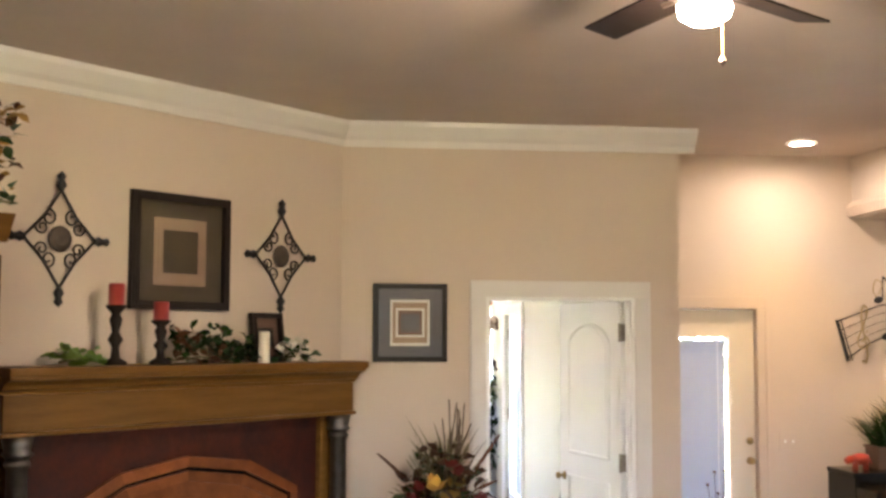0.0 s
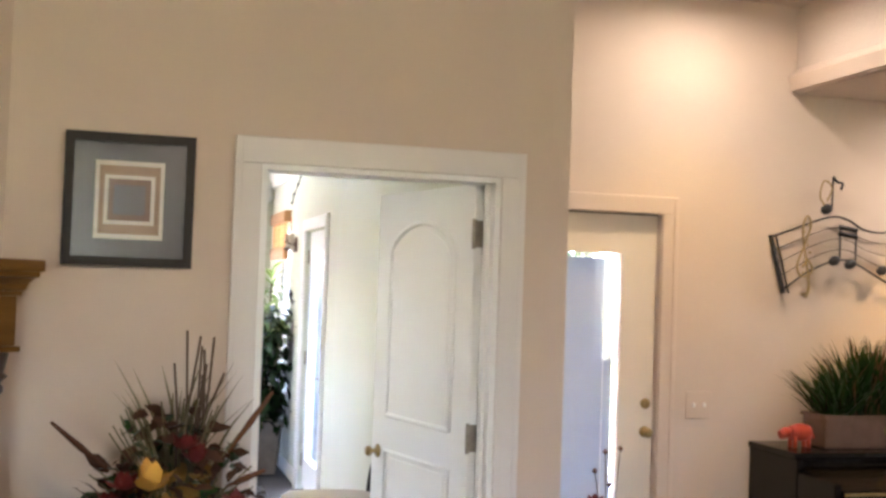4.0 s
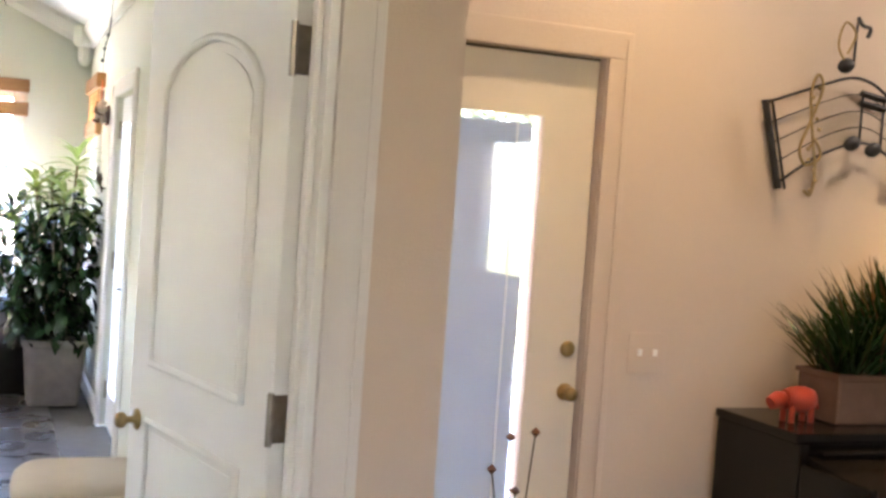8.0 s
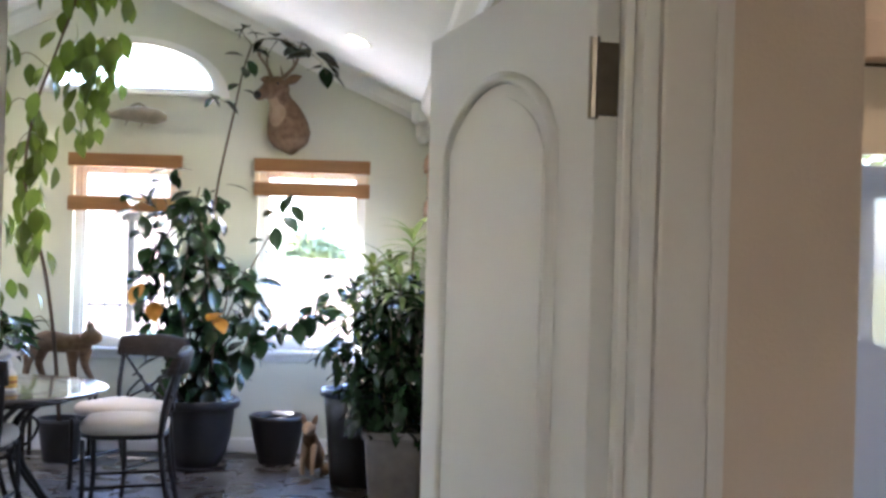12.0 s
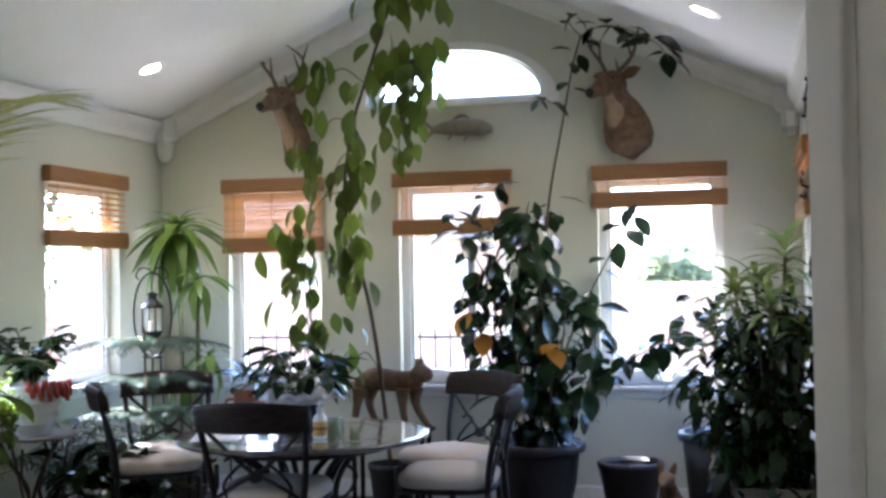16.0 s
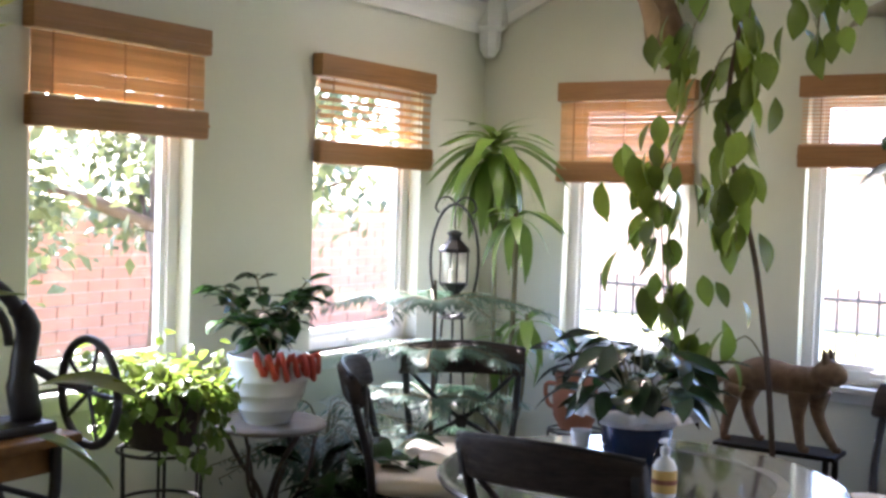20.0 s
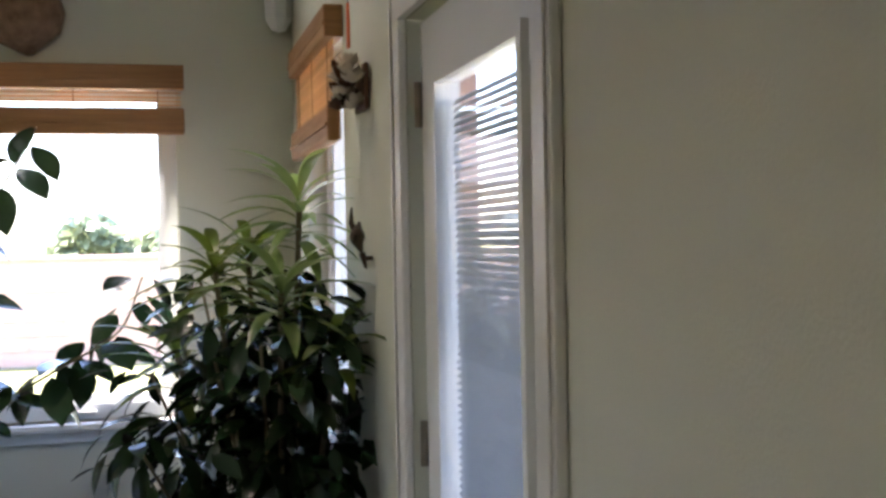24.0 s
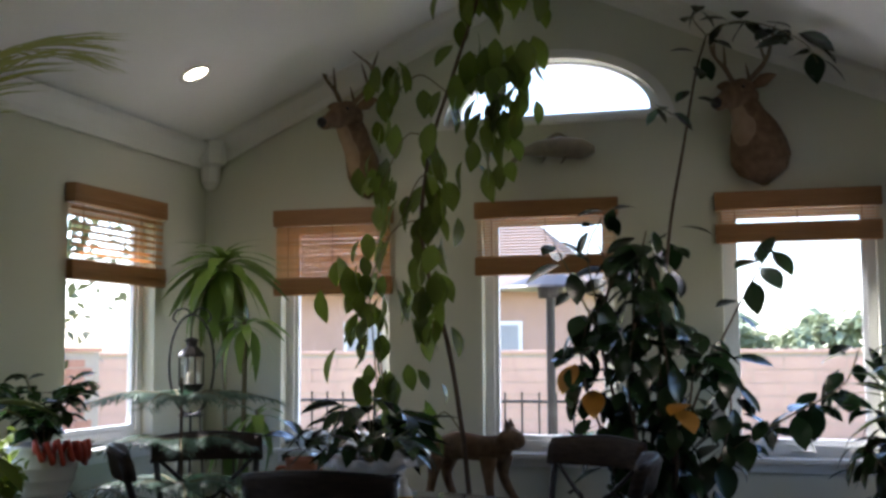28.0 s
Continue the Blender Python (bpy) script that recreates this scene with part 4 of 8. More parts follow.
rv = [rb.verts.new(p) for p in ((-4.5, -0.6, 2.6), (6.0, -0.6, 2.6), (6.0, 7.6, 2.6), (-4.5, 7.6, 2.6), (-2.5, 3.5, 4.4), (4.0, 3.5, 4.4))]
for f in ((0, 1, 5, 4), (1, 2, 5), (2, 3, 4, 5), (3, 0, 4), (3, 2, 1, 0)):
    rb.faces.new([rv[i] for i in f])
part("roof", rb, ROOFT, nh)
for x in (-2.5, 0.5, 3.2):
    wq = part("window", bx(x, -0.04, 0.9, x + 1.2, 0.02, 2.0), VINYL, nh)
    part("pane", bx(x + 0.08, -0.05, 0.98, x + 1.12, -0.041, 1.92), PALEGLASS, wq)


# ---- living room things ----
fp = thing("fireplace", "oak mantelpiece with columns round a red stone arched fireplace", "fireplace", pose(-0.77, 0, 0, 0, 0, 45))
FX0, FX1 = -2.04, -0.06
part("mantel_shelf", bx(FX0, -0.26, 1.655, FX1, -0.002, 1.69, bevel=0.006), OAK, fp)
part("cornice", sweep([(0, 0), (0.172, 0), (0.176, 0.012), (0.19, 0.018), (0.20, 0.034), (0.222, 0.05), (0.246, 0.056), (0.246, 0.07), (0, 0.07)], (FX0 + 0.01, -0.002, 1.585), (FX1 - 0.01, -0.002, 1.585), (0, -1, 0)), OAK, fp)
part("frieze", bx(FX0 + 0.03, -0.17, 1.44, FX1 - 0.02, -0.002, 1.584, bevel=0.004), OAK, fp)
part("frieze_bead", bx(FX0 + 0.02, -0.182, 1.422, FX1 - 0.01, -0.002, 1.439, bevel=0.005), OAK, fp)
part("surround", prism(rect(FX0 + 0.21, 0, FX1 - 0.17, 1.421), [rect(-1.61, 0.02, -0.49, 0.996)], 0.06, lambda u, v, d: (u, -0.002 - d, v)), REDSTONE, fp, "dark mottled red granite surround")


def peaked(e):
    """Outline of the fireplace arch, grown outwards by e."""
    return [(-1.655 - e, 0.062), (-0.445 + e, 0.062), (-0.445 + e, 1.046 + 0.6 * e), (-0.72 + 0.5 * e, 1.168 + e), (-1.05, 1.215 + e), (-1.38 - 0.5 * e, 1.168 + e), (-1.655 - e, 1.046 + 0.6 * e)]


def half_ring(outer, inner):
    """The pieces of a band between two outlines of the same corners, from foot to foot over the top."""
    n = len(outer)
    return [(outer[k], outer[(k + 1) % n], inner[(k + 1) % n], inner[k]) for k in range(1, n)]


for k, (e0, e1, d, nm) in enumerate(((0.016, 0.064, 0.085, "outer_arch_stone"), (-0.045, 0.0, 0.082, "inner_arch_stone"))):
    for quad in half_ring(peaked(e1), peaked(e0)):
        part(nm, prism(list(quad), [], d - 0.062, lambda u, v, dd: (u, -0.0625 - dd, v)), ARCHST, fp, "orange-brown arch stone")
part("arch_panel", prism([(-1.605, 0.998), (-0.495, 0.998), (-0.495, 1.014), (-0.735, 1.121), (-1.05, 1.168), (-1.365, 1.121), (-1.605, 1.014)], [], 0.014, lambda u, v, d: (u, -0.0625 - d, v)), ARCHST, fp, "orange-brown stone above the firebox")
part("arch_joint", prism(peaked(0.0155), [peaked(0.0005)], 0.004, lambda u, v, d: (u, -0.0625 - d, v)), SOOT, fp, "dark joint between the arch bands")
part("firebox", bx(-1.61, -0.004, 0.02, -0.49, -0.001, 0.996), SOOT, fp)
part("fire_screen", bx(-1.56, -0.026, 0.03, -0.54, -0.02, 0.96, bevel=0.002), SOOT, fp, "black mesh fire screen")
part("hearth", bx(FX0, -0.5, 0.0, FX1 - 0.12, -0.19, 0.06, bevel=0.01), REDSTONE, fp)
for x in (FX0 + 0.11, FX1 - 0.10):
    part("pilaster", bx(x - 0.075, -0.095, 0.0, x + 0.075, -0.002, 1.421, bevel=0.005), OAK, fp)
    col = part("column", lathe([(0.052, 0.14), (0.048, 0.2), (0.044, 0.55), (0.052, 0.565), (0.058, 0.585), (0.052, 0.605), (0.044, 0.62), (0.040, 1.30), (0.05, 1.31), (0.05, 1.325), (0.042, 1.335)], 20, pose(x, -0.145, 0)), PEWTER, fp, "pewter-grey turned column", smooth=True)
    part("capital", lathe([(0.042, 1.335), (0.05, 1.345), (0.062, 1.355), (0.05, 1.366), (0.055, 1.385), (0.062, 1.421), (0, 1.421)], 20, pose(x, -0.145, 0)), PEWTER, col, "pewter capital", smooth=True)
    part("plinth", bx(x - 0.075, -0.21, 0.0, x + 0.075, -0.097, 0.14, bevel=0.006), OAK, col)


def framed(name, label, m, w, h, fw, layers, frame_mat=FRAMEW):
    """A framed print; local x along the wall, -y out, origin at the lower left."""
    ob = thing(name, label, "picture", m)
    part("frame", prism(rect(0, 0, w, h), [rect(fw, fw, w - fw, h - fw)], 0.028, lambda u, v, d: (u, -0.001 - d, v)), frame_mat, ob)
    part("frame_lip", prism(rect(fw * 0.75, fw * 0.75, w - fw * 0.75, h - fw * 0.75), [rect(fw * 1.1, fw * 1.1, w - fw * 1.1, h - fw * 1.1)], 0.006, lambda u, v, d: (u, -0.029 - d, v)), BRASS if frame_mat is not FRAMEW else frame_mat, ob)
    y = 0.004
    for k, (ins_x, ins_z, mt, nm) in enumerate(layers):
        part(nm, bx(ins_x, -y - 0.002 * (k + 1), ins_z, w - ins_x, -y - 0.002 * k - 0.0005, h - ins_z), mt, ob)
    gp = part("glass", bx(fw, -0.022, fw, w - fw, -0.020, h - fw), PICGLASS, ob)
    gp.visible_shadow = False
    return ob


framed("framed_print", "square print in a dark frame with a grey mat", pose(-0.602, 0, 1.682), 0.392, 0.413, 0.026,
       [(0.025, 0.025, MATBOARD, "mat_board"), (0.092, 0.085, CREAM, "print_border"), (0.104, 0.10, TANPAPER, "print"), (0.12, 0.13, CREAM, "print_band"), (0.132, 0.142, BROWNPR, "print_centre"), (0.148, 0.16, MATBOARD, "print_square")])
FR = fp.matrix_world
framed("framed_print", "large dark framed print with an olive mat above the mantel", FR @ pose(-1.34, 0, 1.93), 0.555, 0.525, 0.035,
       [(0.03, 0.03, OLIVE, "mat_board"), (0.13, 0.11, TANPAPER, "print_border"), (0.155, 0.135, TANPAPER, "print"), (0.18, 0.165, OLIVE, "print_centre")])
sf = framed("framed_print", "small dark framed picture leaning on the mantel", FR @ pose(-0.66, -0.05, 1.69, -8, 0, 0), 0.20, 0.235, 0.022,
            [(0.02, 0.02, BROWNPR, "mat_board"), (0.055, 0.07, FRAMEW, "print"), (0.085, 0.10, TANPAPER, "print_centre")])


def scroll(cx, cz, r, turn=1, a0=0.0, sweep_deg=420):
    return [(cx + r * (1 - 0.75 * k / 18) * math.cos(radians(a0 + turn * sweep_deg * k / 18)), 0, cz + r * (1 - 0.75 * k / 18) * math.sin(radians(a0 + turn * sweep_deg * k / 18))) for k in range(19)]


def iron_cross(m):
    ob = thing("iron_wall_scroll", "wrought iron diamond scroll with a bronze medallion on the wall", "wall decoration", m, group="iron wall scrolls")
    W, H = 0.215, 0.26
    pts = [(0, H), (W, 0), (0, -H), (-W, 0)]
    for k in range(4):
        a, b = Vector((pts[k][0], 0, pts[k][1])) * 0.78, Vector((pts[(k + 1) % 4][0], 0, pts[(k + 1) % 4][1])) * 0.78
        part("rod", tube([a, a.lerp(b, 0.5) * 0.9, b], 0.006, 6), BLACKM, ob)
    for sx in (-1, 1):
        for sz in (-1, 1):
            part("scroll", tube(scroll(sx * 0.055, sz * 0.085, 0.035, sx * sz, 90 * sz), 0.0045, 5), BLACKM, ob)
            part("scroll", tube(scroll(sx * 0.085, sz * 0.045, 0.03, -sx * sz, 0 if sx > 0 else 180), 0.0045, 5), BLACKM, ob)
    for x, z in pts:
        v = Vector((x, 0, z))
        part("finial", lathe([(0, -0.04), (0.012, -0.03), (0.022, -0.01), (0.012, 0.012), (0.02, 0.028), (0, 0.05)], 8, Matrix.Translation(v * 0.9) @ Matrix.Rotation(math.atan2(x, z), 4, "Y")), BLACKM, ob, smooth=True)
    part("medallion", lathe([(0, 0.012), (0.03, 0.012), (0.05, 0.006), (0.056, 0), (0, -0.004)], 20, Matrix.Rotation(radians(90), 4, "X")), BRONZE, ob, "bronze medallion")
    return ob


ic = iron_cross(FR @ pose(-0.45, -0.02, 2.21))
copy_thing(ic, FR @ pose(-1.69, -0.02, 2.21))


def candle_holder(x, z0, h, ch):
    ob = thing("candle_holder", "dark turned candle holder with a red pillar candle", "candle holder", FR @ pose(x, -0.15, z0), group="mantel candles")
    part("stem", lathe([(0.045, 0), (0.05, 0.012), (0.02, 0.03), (0.016, h * 0.3), (0.032, h * 0.42), (0.016, h * 0.55), (0.028, h * 0.75), (0.018, h * 0.85), (0.042, h * 0.96), (0.042, h), (0, h)], 16), DARKWOOD, ob, smooth=True)
    part("candle", lathe([(0, h), (0.033, h), (0.034, h + ch - 0.006), (0.03, h + ch), (0.02, h + ch - 0.008), (0, h + ch - 0.01)], 16), CANDLE_R, ob, "red wax candle", smooth=True)
    part("wick", tube([(0, 0, h + ch - 0.01), (0.001, 0, h + ch + 0.01)], 0.0012, 4), SOOT, ob)


candle_holder(-1.50, 1.69, 0.25, 0.09)
candle_holder(-1.27, 1.69, 0.19, 0.08)
for x, h, r in ((-0.70, 0.145, 0.026),):
    ob = thing("pillar_candle", "ivory pillar candle on the mantel", "candle", FR @ pose(x, -0.18, 1.69))
    part("wax", lathe([(0, 0), (r, 0), (r, h - 0.004), (r * 0.85, h), (r * 0.4, h - 0.01), (0, h - 0.01)], 16), CANDLE_W, ob, smooth=True)
    part("wick", tube([(0, 0, h - 0.01), (0.001, 0, h + 0.01)], 0.0012, 4), SOOT, ob)


def garland(label, x, w, h, mats, n, z0=1.69, m=None):
    ob = thing("silk_greenery", label, "artificial plant", m or FR @ pose(x, -0.13, z0))
    part("wire", tube([(-w / 2, 0, 0.015), (0, 0, 0.03), (w / 2, 0, 0.015)], 0.005, 5), STEM, ob)
    for k, (mt, share, nm) in enumerate(mats):
        me = leaf_mesh("silk_leaf", 0.055, 0.035, rows=3)
        foliage(ob, [(me, [aim((U(-w / 2, w / 2), U(-0.05, 0.05), U(0.01, h)), U(0, 360), U(-30, 70), U(-50, 50), U(0.7, 1.3)) for _ in range(int(n * share))])], mt, nm)
    return ob


garland("dark silk ivy and berries on the mantel", -1.03, 0.34, 0.16, [(LEAF, 0.6, "ivy"), (RUST, 0.4, "berry_cluster")], 120)
garland("green silk ivy at the end of the mantel", -1.66, 0.18, 0.07, [(LEAF_L, 1.0, "ivy")], 50)
garland("dark silk ivy behind the ivory candle", -0.80, 0.2, 0.1, [(LEAF, 1.0, "ivy")], 60)
garland("white and green silk flowers on the mantel", -0.44, 0.2, 0.09, [(LEAF, 0.5, "ivy"), (CANDLE_W, 0.5, "white_petals")], 60)

hut = thing("wooden_hutch", "tall carved oak hutch beside the fireplace", "cabinet", FR @ pose(-2.75, 0, 0))
part("body", bx(0, -0.34, 0, 0.60, -0.01, 2.15, bevel=0.006), OAK, hut)
part("side_panel", bx(0.602, -0.28, 0.2, 0.612, -0.07, 1.9, bevel=0.004), OAK, hut)
part("cornice", sweep([(0, 0), (0.03, 0), (0.07, 0.08), (0.08, 0.1), (0, 0.1)], (-0.0, -0.34, 2.15), (0.62, -0.34, 2.15), (0, -1, 0)), OAK, hut)
part("post", lathe([(0.03, 0.1), (0.03, 0.5), (0.04, 0.55), (0.028, 0.6), (0.028, 1.5), (0.04, 1.56), (0.03, 1.6), (0.03, 2.1)], 12, pose(0.57, -0.36, 0)), OAK, hut, smooth=True)
garland("silk sunflowers and leaves trailing from the hutch", 0, 0.5, 0.40, [(LEAF, 0.5, "leaves"), (GOLDP, 0.3, "sunflower_petals"), (RUST, 0.2, "dry_leaves")], 240, m=FR @ pose(-2.35, -0.36, 2.28))

# dried flowers in an urn
fl = thing("dried_flower_urn", "dark urn of dried red and gold flowers on a stand", "flower arrangement", pose(-0.25, -0.24, 0))
part("urn", lathe([(0.0, 0.605), (0.05, 0.606), (0.035, 0.635), (0.075, 0.655), (0.112, 0.70), (0.118, 0.755), (0.125, 0.765), (0.115, 0.765), (0.105, 0.74), (0, 0.74)], 24), BLACKPOT, fl, smooth=True)
part("stand", lathe([(0.14, 0), (0.14, 0.03), (0.03, 0.06), (0.025, 0.3), (0.04, 0.34), (0.025, 0.38), (0.025, 0.56), (0.1, 0.59), (0.1, 0.605), (0, 0.605)], 16), BLACKM, fl, smooth=True)
bm = bmesh.new()
for k in range(38):
    a, e = U(0, 6.28), U(0.3, 1.25)
    r, h = 0.27 * math.cos(e), 0.5 * math.sin(e)
    tube([(0, 0, 0.74), (0.4 * r * math.cos(a), 0.3 * r * math.sin(a), 0.82 + 0.6 * h), (r * math.cos(a), 0.6 * r * math.sin(a), 0.84 + h)], 0.0025, 4, bm)
part("stem", bm, STEM, fl)["kind"] = "stuff"
for k in range(9):
    x = U(-0.03, 0.12)
    part("reed", tube(curve([(x * 0.2, 0, 0.85), (x * 0.7, -0.02, 1.2), (x + U(-0.05, 0.05), -0.03, U(1.35, 1.5))], 4), 0.0035, 4), BARK, fl)
spikes = [aim((U(-0.05, 0.05) + 0.02, 0, 1.0), U(20, 160), U(64, 86), 0, U(0.8, 1.15)) for _ in range(26)]
foliage(fl, [(leaf_mesh("dry_blade", 0.42, 0.012, rows=3), spikes)], STEM, "dry_grass")
dl = leaf_mesh("dry_leaf", 0.075, 0.045, rows=3)


def in_dome(rx, rz, z0, fr=0.6):
    a, t, rr = U(0, 6.28), U(-0.35, 1), U(0.45, 1) ** 0.5
    w = math.sqrt(max(0, 1 - t * t)) * rr
    return (rx * w * math.cos(a), fr * rx * w * math.sin(a), z0 + rz * t * rr)


foliage(fl, [(dl, [aim(in_dome(0.235, 0.30, 0.97), U(0, 360), U(-50, 60), U(-60, 60), U(0.5, 1.2)) for _ in range(150)])], RUST, "rust_leaves")
foliage(fl, [(dl, [aim(in_dome(0.22, 0.30, 0.95), U(0, 360), U(-50, 60), U(-60, 60), U(0.6, 1.3)) for _ in range(130)])], LEAF, "green_leaves")
foliage(fl, [(dl, [aim(in_dome(0.2, 0.22, 0.9), U(0, 360), U(-50, 60), U(-60, 60), U(0.5, 1.1)) for _ in range(120)])], GOLDP, "gold_leaves")


def blossom(parent, p, r, mt, name, n=9):
    me = leaf_mesh("petal", r, r * 0.7, bend=-0.3, rows=3)
    foliage(parent, [(me, [aim(p, 360 * k / n + U(-15, 15), U(5, 60), 0) for k in range(n)] + [aim(p, 360 * k / n + 20, U(50, 80), 0, 0.7) for k in range(n)])], mt, name)


for p in ((0.02, -0.16, 1.17), (0.06, -0.15, 1.13), (-0.14, -0.16, 1.06), (-0.17, -0.15, 1.01), (-0.12, -0.17, 0.97), (0.17, -0.14, 1.0)):
    blossom(fl, p, 0.055, RED, "red_flower")
blossom(fl, (-0.07, -0.21, 1.065), 0.085, STARGOLD, "gold_star_flower", 6)
blossom(fl, (-0.02, -0.20, 1.01), 0.05, GOLDP, "gold_flower", 7)
foliage(fl, [(leaf_mesh("cream_floret", 0.03, 0.022, rows=2), [aim((-0.10 - 0.12 * (0.98 - z) + U(-0.025, 0.025), -0.2 + U(-0.02, 0.02), z), U(0, 360), U(-60, 60), 0) for z in [U(0.78, 0.96) for _ in range(80)]])], CANDLE_W, "cream_flower_spray")
for p, q in (((-0.18, -0.08, 1.1), (-0.34, -0.1, 1.24)), ((0.15, -0.08, 1.15), (0.27, -0.1, 1.33)), ((0.15, -0.06, 1.05), (0.26, -0.08, 1.10))):
    part("seed_spike", tube([p, Vector(p).lerp(Vector(q), 0.5), q], [0.004, 0.011, 0.005], 6), RUST, fl, smooth=True)

# piano and what stands on it
pn = thing("upright_piano", "black lacquered upright piano with a closed key lid", "piano", pose(2.20, 0, 0))
PW = 1.02
part("case", bx(0.03, 0.37, 0.06, PW - 0.03, 0.70, 1.015, bevel=0.004), LACQUER, pn)
part("lid", bx(-0.006, 0.345, 1.016, PW + 0.006, 0.71, 1.042, bevel=0.006), LACQUER, pn)
for x in (0.0, PW - 0.029):
    part("side_panel", bx(x, 0.34, 0.0, x + 0.029, 0.705, 1.015, bevel=0.004), LACQUER, pn)
    part("cheek", bx(x, 0.08, 0.79, x + 0.029, 0.339, 0.965, bevel=0.01), LACQUER, pn)
    part("leg", bx(x - 0.0, 0.10, 0.0, x + 0.045, 0.15, 0.789, bevel=0.006), LACQUER, pn)
part("key_bed", bx(0.03, 0.09, 0.79, PW - 0.03, 0.369, 0.83, bevel=0.004), LACQUER, pn)
kb = bmesh.new()
kx = (0.032, PW - 0.032)
kv = [kb.verts.new((x, y, z)) for x in kx for y, z in ((0.075, 0.831), (0.075, 0.925), (0.082, 0.938), (0.30, 0.975), (0.368, 0.985), (0.368, 0.831))]
kb.faces.new(kv[:6])
kb.faces.new(kv[:5:-1])
for k in range(6):
    kb.faces.new((kv[k], kv[6 + k], kv[6 + (k + 1) % 6], kv[(k + 1) % 6]))
bmesh.ops.recalc_face_normals(kb, faces=kb.faces)
part("key_lid", kb, LACQUER, pn, "closed glossy key lid")
# The warm glint on the lacquer edge is modelled as a brass strip.
part("lid_edge", bx(0.034, 0.069, 0.918, PW - 0.034, 0.0745, 0.93, bevel=0.002), BRASS, pn, "brass strip standing in for the glint on the key lid edge")
part("music_desk_ledge", bx(0.06, 0.32, 0.988, PW - 0.06, 0.344, 1.0, bevel=0.003), LACQUER, pn)
part("knee_panel", bx(0.05, 0.352, 0.18, PW - 0.05, 0.369, 0.76, bevel=0.004), LACQUER, pn)
part("lower_rail", bx(0.32, 0.325, 0.735, 0.78, 0.351, 0.755, bevel=0.005), LACQUER, pn)
part("pedal_board", bx(0.05, 0.30, 0.06, PW - 0.05, 0.351, 0.178, bevel=0.006), LACQUER, pn)
for x in (0.44, 0.51, 0.58):
    part("pedal", tube(curve([(x, 0.30, 0.075), (x, 0.24, 0.08), (x, 0.19, 0.065)], 4), [0.008] * 5 + [0.012] * 4, 8), BRASS, pn, "brass pedal", smooth=True)
PZ = 1.043
pt = thing("planter_trough", "brown box planter of bushy grass on the piano", "potted plant", pose(2.665, 0.53, PZ))
part("box", bx(-0.27, -0.085, 0, 0.275, 0.085, 0.125, bevel=0.008), BROWNPR, pt)
part("box_rim", prism(rect(-0.276, -0.09, 0.281, 0.09), [rect(-0.258, -0.072, 0.263, 0.072)], 0.014, lambda u, v, d: (u, v, 0.124 + d)), BROWNPR, pt)
part("medallion", lathe([(0, 0.010), (0.016, 0.008), (0.022, 0)], 14, pose(0.03, -0.0855, 0.075, 90, 0, 0)), BRASS, pt, "brass medallion")
gr = leaf_mesh("grass_blade", 0.36, 0.011, bend=0.22, rows=4)
tuft = lambda n, w, lo, hi: [aim((x, U(-0.06, 0.06), 0.10), U(0, 360), 90 - 30 * abs(x) / 0.25 + U(-22, 4), U(-60, 60), U(lo, hi) * (1 - 0.28 * abs(x) / 0.25)) for x in [U(-w, w) for _ in range(n)]]
foliage(pt, [(gr, tuft(1000, 0.23, 0.65, 1.15))], LEAF_D, "grass", "bushy dark green artificial grass")
foliage(pt, [(gr, tuft(260, 0.2, 0.6, 1.05))], LEAF, "light_grass")
foliage(pt, [(gr, tuft(70, 0.1, 0.8, 1.2))], RUST, "dry_grass")
rdx = thing("animal_figurine", "small orange-red glazed animal figurine on the piano", "figurine", pose(2.30, 0.50, PZ))
bm = lathe([(0, -0.055), (0.026, -0.045), (0.036, -0.015), (0.036, 0.02), (0.028, 0.045), (0, 0.056)], 16, pose(0.01, 0, 0.062, 0, 90, 0))
lathe([(0, -0.035), (0.018, -0.028), (0.025, 0), (0.016, 0.026), (0, 0.032)], 14, pose(-0.055, 0, 0.06, 0, 70, 0), bm)
for lx in (-0.022, 0.042):
    for ly in (-0.018, 0.018):
        tube([(lx, ly, 0.0), (lx, ly, 0.05)], 0.009, 8, bm)
tube([(0.06, 0, 0.07), (0.075, 0, 0.05), (0.078, 0, 0.035)], 0.004, 6, bm)
part("body", bm, REDBR, rdx, smooth=True)
jr = thing("glass_jar", "clear glass jar with a dark lid on the piano", "jar", pose(3.07, 0.50, PZ))
part("jar", lathe([(0, 0), (0.036, 0), (0.038, 0.01), (0.038, 0.068), (0.03, 0.082), (0.03, 0.09), (0, 0.09)], 16), JARGLASS, jr, smooth=True)
part("lid", lathe([(0, 0.091), (0.040, 0.091), (0.041, 0.112), (0, 0.114)], 16), BLACKM, jr)

# music-note wall sculpture
mn = thing("music_wall_art", "black metal sculpture of an arching staff with notes and gold clef", "wall art", pose(2.355, WB - 0.03, 1.68))
STAFF_T = [(-0.062, 0.242), (0.03, 0.275), (0.14, 0.315), (0.24, 0.345), (0.32, 0.335), (0.40, 0.295), (0.50, 0.285), (0.60, 0.315), (0.68, 0.325), (0.745, 0.285), (0.77, 0.20)]
STAFF_B = [(-0.002, 0.012), (0.06, 0.055), (0.14, 0.105), (0.24, 0.145), (0.32, 0.155), (0.40, 0.125), (0.48, 0.085), (0.57, 0.045), (0.66, 0.02), (0.74, 0.02), (0.785, 0.05)]
